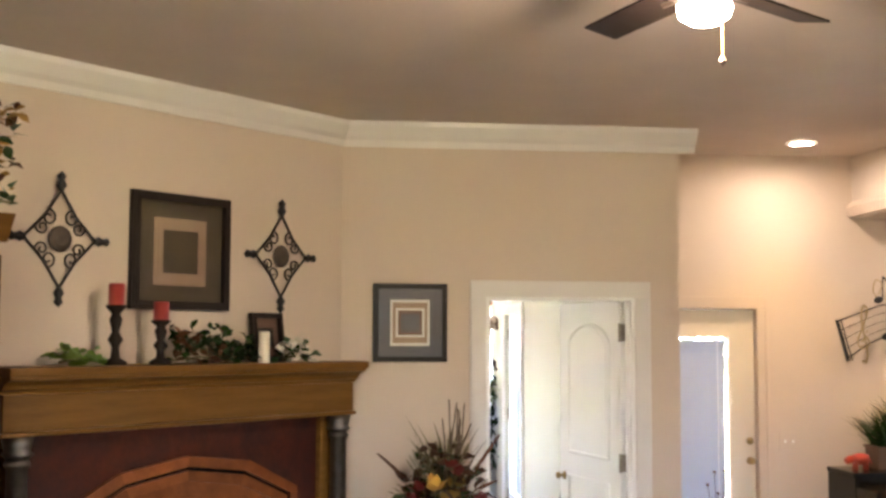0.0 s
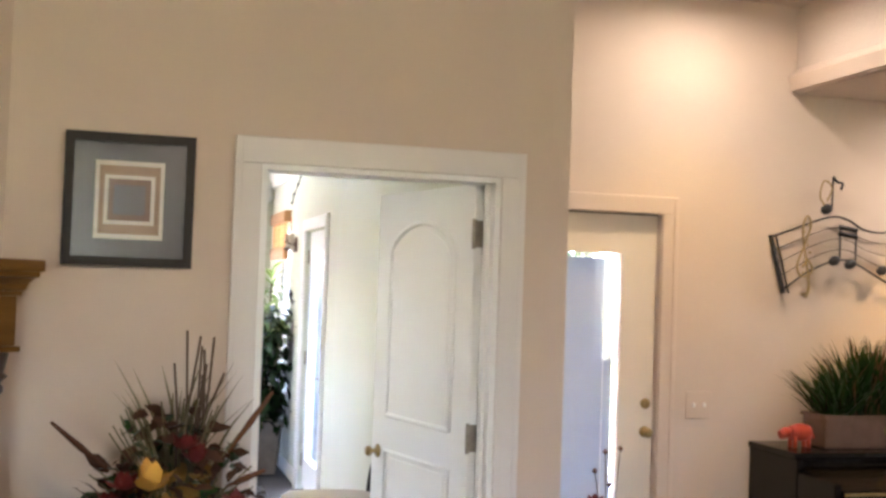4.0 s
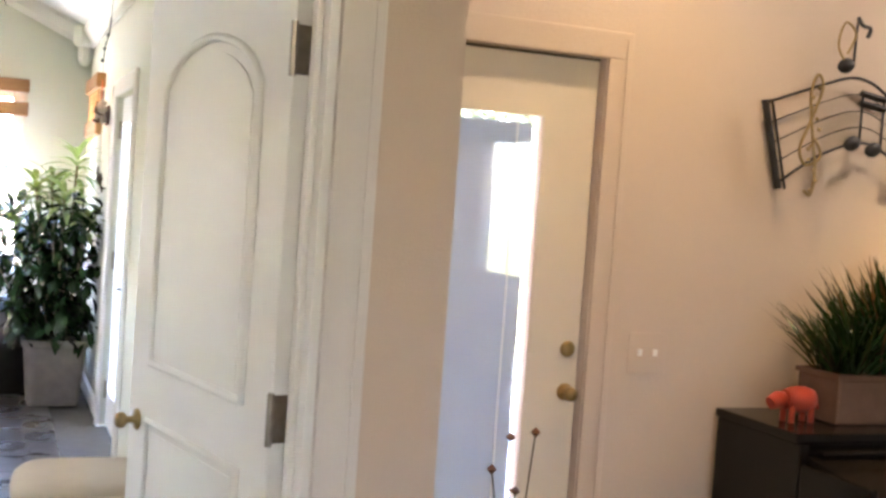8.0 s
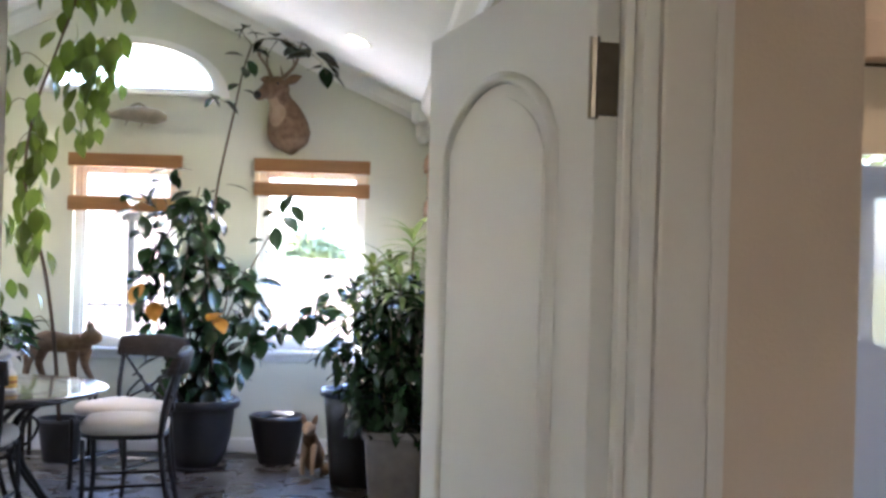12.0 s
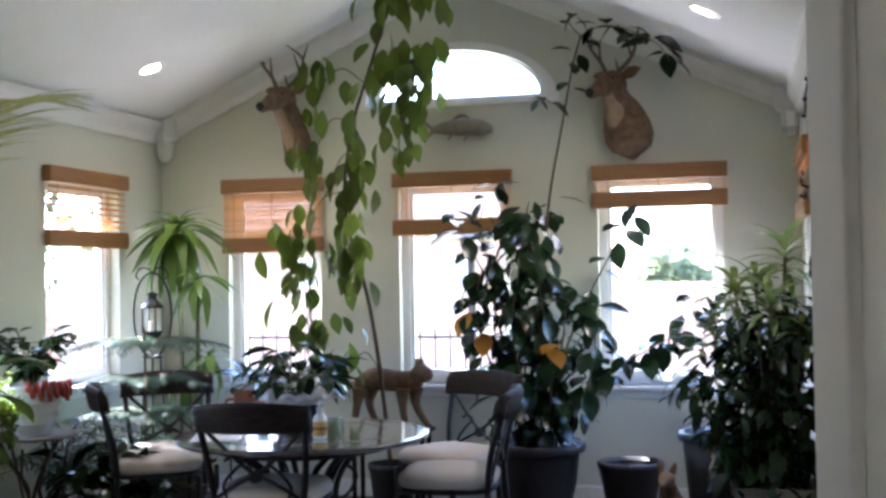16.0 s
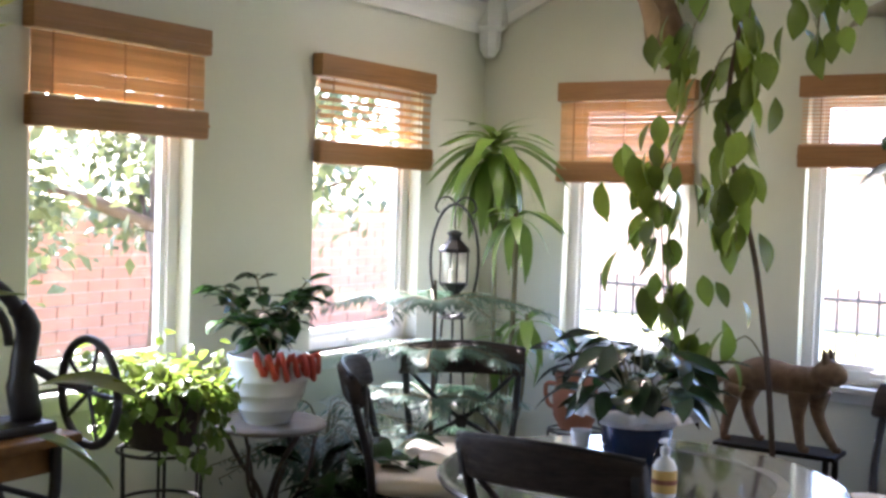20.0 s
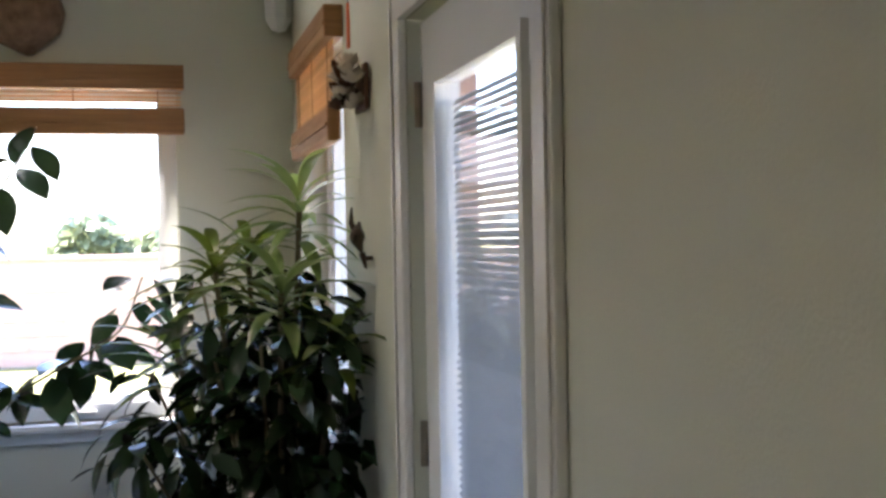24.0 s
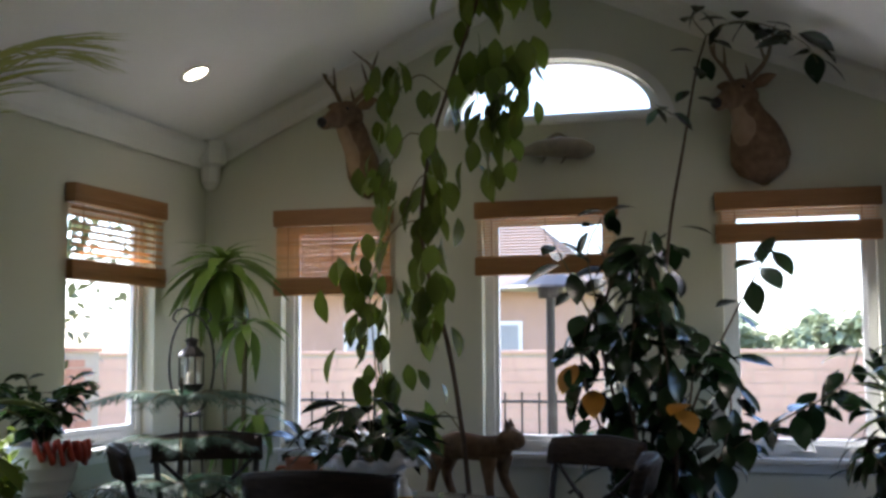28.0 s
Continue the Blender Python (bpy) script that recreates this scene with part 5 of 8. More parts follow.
for k in range(5):
    f = k / 4
    pts = [(a[0] * f + b[0] * (1 - f), 0, a[1] * f + b[1] * (1 - f)) for a, b in zip(STAFF_T, STAFF_B)]
    w = 0.0048 if k in (0, 4) else 0.0022
    sm = curve(pts, 4)
    part("staff_wire", tube(sm, [w * (1.0 if k in (0, 4) else 1 - 0.5 * j / len(sm)) for j in range(len(sm))], 6), BLACKM, mn, smooth=True)
for o, w in ((0.0, 0.011), (0.026, 0.004)):
    part("end_bar", tube([(-0.066 + o, -0.004, 0.25), (0.002 + o, -0.004, 0.0)], w, 8), BLACKM, mn)
part("clef", tube(curve([(0.085, -0.016, 0.0), (0.11, -0.016, -0.01), (0.12, -0.016, 0.06), (0.10, -0.016, 0.17), (0.085, -0.016, 0.28), (0.105, -0.016, 0.34), (0.125, -0.016, 0.30), (0.09, -0.016, 0.20), (0.06, -0.016, 0.12), (0.085, -0.016, 0.075), (0.135, -0.016, 0.10), (0.115, -0.016, 0.145), (0.09, -0.016, 0.12)], 5), 0.0045, 6), BRASS, mn, "gold treble clef", smooth=True)
for k in range(11):
    part("bead", lathe([(0, -0.007), (0.006, -0.003), (0.006, 0.003), (0, 0.007)], 8, pose(0.10 + 0.018 * math.sin(k * 1.3), -0.024, 0.03 * k)), BRASS, mn, smooth=True)


def note_head(x, z):
    return part("note_head", lathe([(0, -0.014), (0.026, -0.008), (0.031, 0), (0.026, 0.008), (0, 0.014)], 14, Matrix.Translation((x, -0.018, z)) @ Matrix.Rotation(radians(-18), 4, "Y") @ Matrix.Rotation(radians(90), 4, "X"), squash=0.72), BLACKM, mn, smooth=True)


for (xa, xb, z, top, slope) in ((0.245, 0.325, 0.15, 0.30, -0.012), (0.655, 0.74, 0.055, 0.205, -0.006)):
    for x, dz in ((xa, 0.0), (xb, slope)):
        part("note_stem", tube([(x + 0.026, -0.018, z + dz), (x + 0.026, -0.018, top + dz)], 0.004, 6), BLACKM, note_head(x, z + dz))
    bmb = bmesh.new()
    for dz in (0.0, -0.028):
        tube([(xa + 0.02, -0.018, top + dz), (xb + 0.032, -0.018, top + dz + slope)], 0.011, 4, bmb)
    part("note_beam", bmb, BLACKM, mn)
for x, z, h in ((0.20, 0.375, 0.145), (0.49, 0.115, 0.135)):
    hd = note_head(x, z)
    part("note_stem", tube([(x + 0.026, -0.018, z), (x + 0.03, -0.018, z + h)], 0.004, 6), BLACKM, hd)
    part("note_flag", tube(curve([(x + 0.03, -0.018, z + h), (x + 0.05, -0.018, z + h - 0.022), (x + 0.078, -0.018, z + h - 0.028), (x + 0.07, -0.018, z + h - 0.055)], 4), 0.006, 6), BLACKM, hd, smooth=True)
part("note_ribbon", tube(curve([(0.205, -0.02, 0.37), (0.165, -0.02, 0.43), (0.185, -0.02, 0.50), (0.225, -0.02, 0.47), (0.20, -0.02, 0.41)], 5), 0.0035, 6), BRASS, mn, "thin gold loop round the upper note", smooth=True)

# chair beside the piano
ac = thing("side_chair", "rust-brown upholstered chair beside the piano", "chair", pose(3.50, 0.36, 0, 0, 0, -20))
part("seat", bx(-0.22, -0.22, 0.38, 0.22, 0.2, 0.48, bevel=0.04), RUSTHIDE, ac, smooth=True)
part("backrest", prism([(-0.23, 0.49), (0.23, 0.49), (0.24, 0.62), (0.19, 0.72), (0.09, 0.765), (-0.09, 0.765), (-0.19, 0.72), (-0.24, 0.62)], [], 0.05, lambda u, v, d: (u, 0.15 + d, v)), RUSTHIDE, ac)
part("back_hoop", tube([(0.25 * math.cos(a), 0.178, 0.66 + 0.15 * math.sin(a)) for a in [math.pi * k / 16 for k in range(17)]], 0.008, 8), BLACKM, ac, "black metal hoop", smooth=True)
for x in (-0.19, 0.19):
    for y in (-0.19, 0.17):
        part("leg", tube([(x * 1.1, y * 1.1, 0.0), (x, y, 0.39)], [0.012, 0.017], 8), DARKWOOD, ac)

dr = thing("window_drape", "long burgundy drape on a dark rod beside the window", "curtain", pose(3.62, WB - 0.06, 0))
bm = bmesh.new()
cols = [[bm.verts.new((0.27 * k / 40, 0.022 * math.sin(k * 1.15) + 0.006 * math.sin(k * 0.37 + z), z)) for z in (0.04, 0.6, 1.2, 1.8, 2.28)] for k in range(41)]
for a, b in zip(cols, cols[1:]):
    for j in range(4):
        bm.faces.new((a[j], b[j], b[j + 1], a[j + 1]))
bmesh.ops.solidify(bm, geom=bm.faces, thickness=0.004)
part("panel", bm, DRAPE, dr, smooth=True)
part("rod", tube([(-0.08, 0, 2.30), (1.2, 0, 2.30)], 0.014), BLACKM, dr)
part("finial", lathe([(0, -0.03), (0.02, -0.02), (0.026, 0), (0.02, 0.02), (0, 0.03)], 12, pose(-0.1, 0, 2.30)), BLACKM, dr, smooth=True)

vf = thing("flower_vase", "tall dark vase with red silk roses beside the patio door", "vase", pose(1.34, 0.22, 0))
part("vase", lathe([(0, 0), (0.07, 0), (0.08, 0.05), (0.05, 0.3), (0.035, 0.5), (0.045, 0.6), (0.038, 0.6), (0.03, 0.5), (0, 0.5)], 16), BRONZE, vf, smooth=True)
for x, z in ((0.07, 0.82), (0.0, 0.74), (-0.06, 0.86)):
    part("stem", tube([(0, 0, 0.5), (x * 0.6, 0, 0.65), (x, 0, z)], 0.004, 5), STEM, vf)
    blossom(vf, (x, -0.01, z), 0.055, RED, "rose")
for x, z in ((-0.02, 1.07), (0.04, 1.08), (-0.06, 1.0), (0.0, 0.95)):
    part("twig", tube([(0, 0, 0.5), (x * 0.4, 0, 0.8), (x, 0, z)], 0.002, 4), BARK, vf)
    part("berry", lathe([(0, -0.012), (0.012, 0), (0, 0.012)], 8, pose(x, 0, z)), RUST, vf, smooth=True)
foliage(vf, [(dl, [aim((U(-0.07, 0.07), U(-0.05, 0.05), U(0.58, 0.76)), U(0, 360), U(-30, 60), 0, 0.8) for _ in range(40)])], LEAF, "leaves")
sw = thing("light_switch", "beige switch plate on the wall beside the patio door", "switch", pose(1.98, WB, 1.13))
part("plate", bx(-0.06, -0.006, 0, 0.06, -0.001, 0.115, bevel=0.002), WALL_BEIGE, sw)
part("toggle", bx(-0.03, -0.014, 0.05, -0.02, -0.006, 0.068), WHITE, sw)
part("toggle", bx(0.02, -0.014, 0.05, 0.03, -0.006, 0.068), WHITE, sw)

# ceiling fan
fan = thing("ceiling_fan", "dark-bladed ceiling fan with a lit lamp", "ceiling fan", pose(0.17, -3.05, LZ))
part("canopy", lathe([(0, -0.001), (0.07, -0.001), (0.06, -0.04), (0.02, -0.06), (0, -0.06)], 20), BRONZE, fan, smooth=True)
part("downrod", tube([(0, 0, -0.05), (0, 0, -0.12)], 0.012), BRONZE, fan)
part("motor", lathe([(0, -0.11), (0.09, -0.12), (0.11, -0.15), (0.10, -0.19), (0.05, -0.21), (0, -0.21)], 24), BRONZE, fan, smooth=True)
part("lamp_glass", lathe([(0.05, -0.205), (0.075, -0.22), (0.07, -0.25), (0.04, -0.27), (0, -0.275)], 20), LAMPGLASS, fan, "lit frosted glass bowl", smooth=True)
for k in range(5):
    a = 72 * k + 35
    bm = bx(0.17, -0.06, -0.004, 0.56, 0.06, 0.004, bevel=0.003, m=pose(0, 0, -0.16, 0, 0, a) @ Matrix.Rotation(radians(12), 4, "X"))
    bl = part("blade", bm, DARKWOOD, fan)
    part("blade_iron", tube([(0.08 * math.cos(radians(a)), 0.08 * math.sin(radians(a)), -0.17), (0.2 * math.cos(radians(a)), 0.2 * math.sin(radians(a)), -0.165)], 0.01, 6), BRONZE, bl)
part("pull_chain", tube([(0.05, 0, -0.20), (0.05, 0, -0.36)], 0.002, 4), BRASS, fan)
part("pull_knob", lathe([(0, -0.39), (0.012, -0.375), (0, -0.355)], 10, pose(0.05, 0, 0)), BRONZE, fan)
fanlamp = new("fan_lamp", bpy.data.lights.new("fan_lamp", "POINT"))
fanlamp.data.energy, fanlamp.data.color, fanlamp.data.shadow_soft_size = 0.4, (1, 0.75, 0.45), 0.06
fanlamp.location = (0.17, -3.05, LZ - 0.33)


# ---- sunroom: table and chairs ----
RATTAN = mat("brown_woven_rail", (0.045, 0.027, 0.017), (0.008, 0.005, 0.004), spec=0.2, rough=0.6, scale=18, fine=160, bump=0.9, stretch=(1, 1, 4))
LEAF_P = mat("philodendron_leaf", (0.14, 0.19, 0.024), (0.075, 0.11, 0.016), rough=0.3, scale=8, fine=40, bump=0.1, rand=0.35, translucent=0.5)
WICKER = mat("dark_wicker", (0.05, 0.03, 0.02), (0.025, 0.016, 0.012), rough=0.7, scale=30, fine=120, bump=1.0)
BRONZEF = mat("dark_bronze_cast", (0.03, 0.02, 0.014), (0.06, 0.035, 0.02), rough=0.3, metal=0.6, scale=14, bump=0.2)
DRIFT = mat("driftwood", (0.10, 0.066, 0.042), (0.035, 0.024, 0.017), rough=0.9, scale=8, fine=40, bump=1.0, stretch=(3, 3, 0.4))
FLOOR = SF


def squircle(w, d, n=32, e=0.5, y0=0.0):
    return [(w / 2 * math.copysign(abs(math.cos(a)) ** e, math.cos(a)), y0 + d / 2 * math.copysign(abs(math.sin(a)) ** e, math.sin(a))) for a in (2 * math.pi * k / n for k in range(n))]


def pillow(w, d, z0, h, e=0.55, y0=0.0, n=32):
    bm = bmesh.new()
    rows = []
    for s, z in ((0.90, 0.0), (0.985, 0.22), (1.0, 0.45), (0.98, 0.68), (0.90, 0.88), (0.70, 0.985), (0.35, 1.03)):
        rows.append([bm.verts.new((x * s, y0 + (y - y0) * s, z0 + h * z)) for x, y in squircle(w, d, n, e, y0)])
    for a, b in zip(rows, rows[1:]):
        for k in range(n):
            bm.faces.new((a[k], a[(k + 1) % n], b[(k + 1) % n], b[k]))
    bm.faces.new(rows[0][::-1])
    bm.faces.new(rows[-1])
    return bm


def dining_chair(m, label):
    """Front towards +y; the back leans to -y."""
    ob = thing("dining_chair", label, "chair", m, group="chairs round the table")
    for s in (-1, 1):
        part("leg", tube(curve([(s * 0.20, 0.21, 0.0), (s * 0.205, 0.195, 0.16), (s * 0.20, 0.20, 0.42)], 5), 0.014), BLACKM, ob, smooth=True)
        part("leg", tube(curve([(s * 0.20, -0.27, 0.0), (s * 0.20, -0.225, 0.22), (s * 0.20, -0.205, 0.44)], 5), 0.015), BLACKM, ob, smooth=True)
        part("back_post", tube(curve([(s * 0.20, -0.205, 0.43), (s * 0.222, -0.225, 0.60), (s * 0.245, -0.295, 0.845)], 5), 0.015), BLACKM, ob, smooth=True)
        part("stretcher", tube([(s * 0.20, 0.20, 0.16), (s * 0.20, -0.235, 0.18)], 0.009), BLACKM, ob)
        part("cross_bar", tube(curve([(s * 0.20, -0.214, 0.47), (s * 0.10, -0.225, 0.535), (-s * 0.04, -0.243, 0.61), (-s * 0.22, -0.268, 0.775)], 5), 0.010), BLACKM, ob, smooth=True)
        part("scroll_bar", tube(curve([(s * 0.13, -0.214, 0.455), (s * 0.155, -0.228, 0.53), (s * 0.10, -0.24, 0.60), (s * 0.06, -0.246, 0.635), (s * 0.10, -0.25, 0.66), (s * 0.14, -0.252, 0.645)], 5), 0.008), BLACKM, ob, smooth=True)
    part("collar", lathe([(0, -0.02), (0.026, -0.02), (0.03, 0), (0.026, 0.02), (0, 0.02)], 12, pose(0, -0.24, 0.575, 90, 0, 0)), BLACKM, ob)
    part("lower_rail", tube([(-0.21, -0.210, 0.455), (0.21, -0.210, 0.455)], 0.010), BLACKM, ob)
    sf = [(x, y, 0.435) for x, y in squircle(0.43, 0.44, 28, 0.6)]
    part("seat_frame", tube(sf + sf[:1], 0.014, 8), BLACKM, ob, smooth=True)
    part("cushion", pillow(0.47, 0.47, 0.44, 0.085), CUSHION, ob, "cream padded seat cushion", smooth=True)
    bm = bmesh.new()
    rows = []
    for k in range(13):
        u = -1 + k / 6
        x, bow = 0.262 * u, -0.055 * (1 - u * u)
        hh = 0.020 * (1 - u * u)
        rows.append([bm.verts.new((x, -0.252 + dy + bow, z)) for dy, z in ((0.006, 0.768), (0.014, 0.781), (0.0, 0.846 + hh), (-0.018, 0.874 + hh), (-0.04, 0.878 + hh), (-0.052, 0.861 + hh), (-0.028, 0.781), (-0.018, 0.768))])
    for a, b in zip(rows, rows[1:]):
        for k in range(8):
            bm.faces.new((a[k], a[(k + 1) % 8], b[(k + 1) % 8], b[k]))
    bm.faces.new(rows[0][::-1])
    bm.faces.new(rows[-1])
    bmesh.ops.recalc_face_normals(bm, faces=bm.faces)
    rail = part("top_rail", bm, RATTAN, ob, "curved brown woven top rail", smooth=True)
    for z, dy in ((0.764, -0.006), (0.868, -0.027)):
        part("rail_bead", tube([(0.265 * u, -0.252 + dy - 0.055 * (1 - u * u) - 0.004, z + 0.02 * (1 - u * u) * (z > 0.7) + 0.008) for u in (k / 6 - 1 for k in range(13))], 0.010, 8), BLACKM, rail, "black metal edge bar", smooth=True)
    return ob


ch = dining_chair(pose(-1.53, 4.63, FLOOR, 0, 0, 2), "black iron dining chair with cream cushion, pushed under table")
for x, y, a, lb in ((-2.55, 5.62, 215, "black iron dining chair with woven top rail before the ferns"), (-0.99, 5.72, 150, "black iron dining chair with cream cushion beside the rubber plant"), (-0.84, 5.12, 95, "black iron dining chair with cream cushion turned from the table"), (-2.48, 5.28, -57, "black iron dining chair with cream cushion beside the ferns"), (0.57, 1.64, 88, "black iron chair with cream cushion against the sage wall"), (0.58, 1.14, 92, "black iron chair with cream cushion near the doorway")):
    c = copy_thing(ch, pose(x, y, FLOOR, 0, 0, a))
    c["label"] = lb

tb = thing("dining_table", "round dining table with polished mottled stone top", "table", pose(-1.52, 4.95, FLOOR), )
part("tabletop", lathe([(0, 0.655), (0.55, 0.655), (0.585, 0.662), (0.605, 0.672), (0.61, 0.682), (0.602, 0.69), (0.585, 0.692), (0, 0.692)], 64), TABLETOP, tb)
part("inlay_ring", lathe([(0.40, 0.6925), (0.44, 0.6925), (0.44, 0.6945), (0.40, 0.6945), (0.40, 0.6925)], 64), mat("pale_stone_inlay", (0.30, 0.28, 0.25), (0.2, 0.185, 0.165), rough=0.14, scale=12, bump=0.02, coat=0.4), tb, "paler stone inlay ring")
part("apron_ring", lathe([(0.40, 0.62), (0.42, 0.62), (0.42, 0.654), (0.40, 0.654), (0.40, 0.62)], 40), BLACKM, tb)
for k in range(4):
    a = radians(45 + 90 * k)
    ca, sa = math.cos(a), math.sin(a)
    for o in (-0.035, 0.035):
        part("leg", tube(curve([(r * ca - o * sa, r * sa + o * ca, z) for r, z in ((0.36, 0.0), (0.27, 0.12), (0.15, 0.33), (0.20, 0.52), (0.38, 0.64))], 5), 0.015), BLACKM, tb, smooth=True)
    part("scroll", tube(curve([(r * ca, r * sa, z) for r, z in ((0.16, 0.34), (0.24, 0.38), (0.28, 0.46), (0.23, 0.51), (0.19, 0.47))], 5), 0.009), BLACKM, tb, smooth=True)
    part("foot", lathe([(0, 0), (0.022, 0), (0.024, 0.012), (0.016, 0.02), (0, 0.02)], 10, pose(0.36 * ca, 0.36 * sa, 0)), BLACKM, tb)
part("centre_ring", tube([(0.15 * math.cos(radians(15 * k)), 0.15 * math.sin(radians(15 * k)), 0.33) for k in range(25)], 0.011), BLACKM, tb, smooth=True)
TT = FLOOR + 0.695


def pot(name, label, p, profile, mt, seg=32, soil=None, rim=None, m=None):
    """A turned plant pot with soil; profile rows of radius and height from its foot."""
    ob = thing(name, label, "plant pot", m or pose(*p))
    body = part("pot", lathe(profile, seg), mt, ob, smooth=True)
    r, z = soil or (profile[-1][0] * 0.94, profile[-1][1] - 0.03)
    part("soil", lathe([(0, z - 0.03), (r, z - 0.03), (r, z), (r * 0.5, z + 0.008), (0, z + 0.012)], 20), SOIL, ob)
    if rim:
        part("rim", lathe(rim[0], seg), rim[1], body, smooth=True)
    return ob


def stem_leaves(ob, me, mt, path, n, t0=0.15, pitch=(-55, 5), off=0.03, s=(0.75, 1.15), mid=0.0, stick=True, g=rnd, name="leaf"):
    """Leaves set round a stem path, each on a short stalk."""
    pts = curve(path, 8)
    poses = []
    for k in range(n):
        t = t0 + (1 - t0) * (k + g.random()) / n
        i = min(int(t * (len(pts) - 1)), len(pts) - 2)
        f = t * (len(pts) - 1) - i
        p = pts[i].lerp(pts[i + 1], min(1, f))
        yaw = k * 137.5 + g.uniform(-30, 30)
        q = p + Vector((math.cos(radians(yaw)), math.sin(radians(yaw)), g.uniform(-0.2, 0.4))) * off
        poses.append(aim(q, yaw, g.uniform(*pitch), g.uniform(-25, 25), g.uniform(*s)))
    leaves(ob, me, mt, poses, name)
    return poses


# blue pot with a leafy plant, a bottle and papers on the table
bp = pot("potted_plant", "dark glossy leafy plant in a silver-wrapped blue pot", (-1.62, 5.15, TT), [(0, 0), (0.095, 0), (0.10, 0.005), (0.122, 0.13), (0.125, 0.16), (0.115, 0.16), (0.112, 0.14)], BLUEPOT)
bm = bmesh.new()
n = 72
wr = []
for k in range(n):
    a = 2 * math.pi * k / n
    rip = 0.5 + 0.5 * math.sin(11 * a) * math.cos(5 * a)
    wr.append([bm.verts.new(((0.126 + dr * (0.7 + 0.6 * rip)) * math.cos(a), (0.126 + dr * (0.7 + 0.6 * rip)) * math.sin(a), z + 0.025 * rip * w)) for dr, z, w in ((0.0, 0.115, 0), (0.018, 0.14, 0.4), (0.05, 0.165, 1), (0.085, 0.15, 1.5), (0.09, 0.135, 1.2))])
for k in range(n):
    a, b = wr[k], wr[(k + 1) % n]
    for j in range(4):
        bm.faces.new((a[j], b[j], b[j + 1], a[j + 1]))
part("foil_wrap", bm, LACE, bp, "crumpled silver foil wrap", smooth=True)
lily = leaf_mesh("lily_leaf", 0.20, 0.085, 0.35, 0.25, rows=6)
poses = []
for k in range(46):
    yaw, el = k * 137.5, U(20, 85)
    r = U(0.08, 0.26) * math.cos(radians(el)) + 0.04
    q = Vector((r * math.cos(radians(yaw)), r * math.sin(radians(yaw)), 0.14 + U(0.05, 0.26) * (0.5 + math.sin(radians(el)) * 0.5)))
    poses.append(aim(q, yaw + U(-25, 25), U(-35, 40), U(-25, 25), U(0.7, 1.05)))
    if k % 2 == 0:
        part("stalk", tube(curve([(q.x * 0.15, q.y * 0.15, 0.12), (q.x * 0.5, q.y * 0.5, q.z * 0.8), tuple(q)], 3), 0.003, 5), STEM, bp)
leaves(bp, lily, LEAF_D, poses)
bt = thing("bottle", "white pump bottle with a yellow label", "bottle", pose(-1.36, 4.75, TT))
part("body", lathe([(0, 0), (0.031, 0), (0.034, 0.006), (0.034, 0.085), (0.024, 0.105), (0.013, 0.112), (0.013, 0.122), (0, 0.122)], 20), WHITEPOT, bt, smooth=True)
part("label", lathe([(0.0345, 0.015), (0.035, 0.016), (0.035, 0.078), (0.0345, 0.079)], 20), YELLOWL, bt, "yellow printed label")
part("label_bar", lathe([(0.0352, 0.04), (0.0356, 0.041), (0.0356, 0.052), (0.0352, 0.053)], 20), TERRA, bt)
cap = part("cap", lathe([(0, 0.12), (0.014, 0.12), (0.014, 0.14), (0.006, 0.143), (0.006, 0.16), (0, 0.16)], 14), WHITEPOT, bt)
part("nozzle", bx(-0.007, -0.035, 0.156, 0.007, 0.008, 0.166, bevel=0.003), WHITEPOT, cap)
cup = thing("cup", "small white cup on the stone table", "cup", pose(-1.80, 5.12, TT) @ Matrix.Scale(0.8, 4))
part("body", lathe([(0, 0), (0.028, 0), (0.036, 0.03), (0.042, 0.09), (0.039, 0.09), (0.033, 0.03), (0, 0.006)], 20), WHITEPOT, cup, smooth=True)
pp = thing("paper", "loose white papers lying on the table", "paper", pose(-1.86, 4.72, TT, 0, 0, 20))
part("sheet", bx(-0.11, -0.15, 0, 0.11, 0.15, 0.002), WHITE, pp)
part("sheet", bx(-0.09, -0.13, 0.0025, 0.12, 0.14, 0.0045), WHITE, pp)

# ---- sunroom: plants along the gable ----
rp = pot("rubber_plant", "tall bushy rubber plant in a black plastic pot", (-0.64, 6.4, FLOOR), [(0, 0), (0.13, 0), (0.15, 0.012), (0.195, 0.10), (0.228, 0.22), (0.243, 0.34), (0.247, 0.40), (0.252, 0.42), (0.238, 0.425), (0.23, 0.40)], BLACKPOT, soil=(0.232, 0.40), rim=([(0.243, 0.40), (0.275, 0.405), (0.285, 0.42), (0.285, 0.45), (0.278, 0.462), (0.262, 0.462), (0.252, 0.44), (0.243, 0.42)], BLACKPOT))
part("saucer", lathe([(0, 0.001), (0.20, 0.001), (0.215, 0.03), (0.205, 0.03), (0.19, 0.008), (0, 0.008)], 28), BLACKPOT, rp)
B = Vector((-0.64, 6.4, FLOOR))
L = lambda *ps: [tuple(Vector(p) - B) for p in ps]
rub = leaf_mesh("rubber_leaf", 0.175, 0.098, 0.22, 0.18, rows=6)
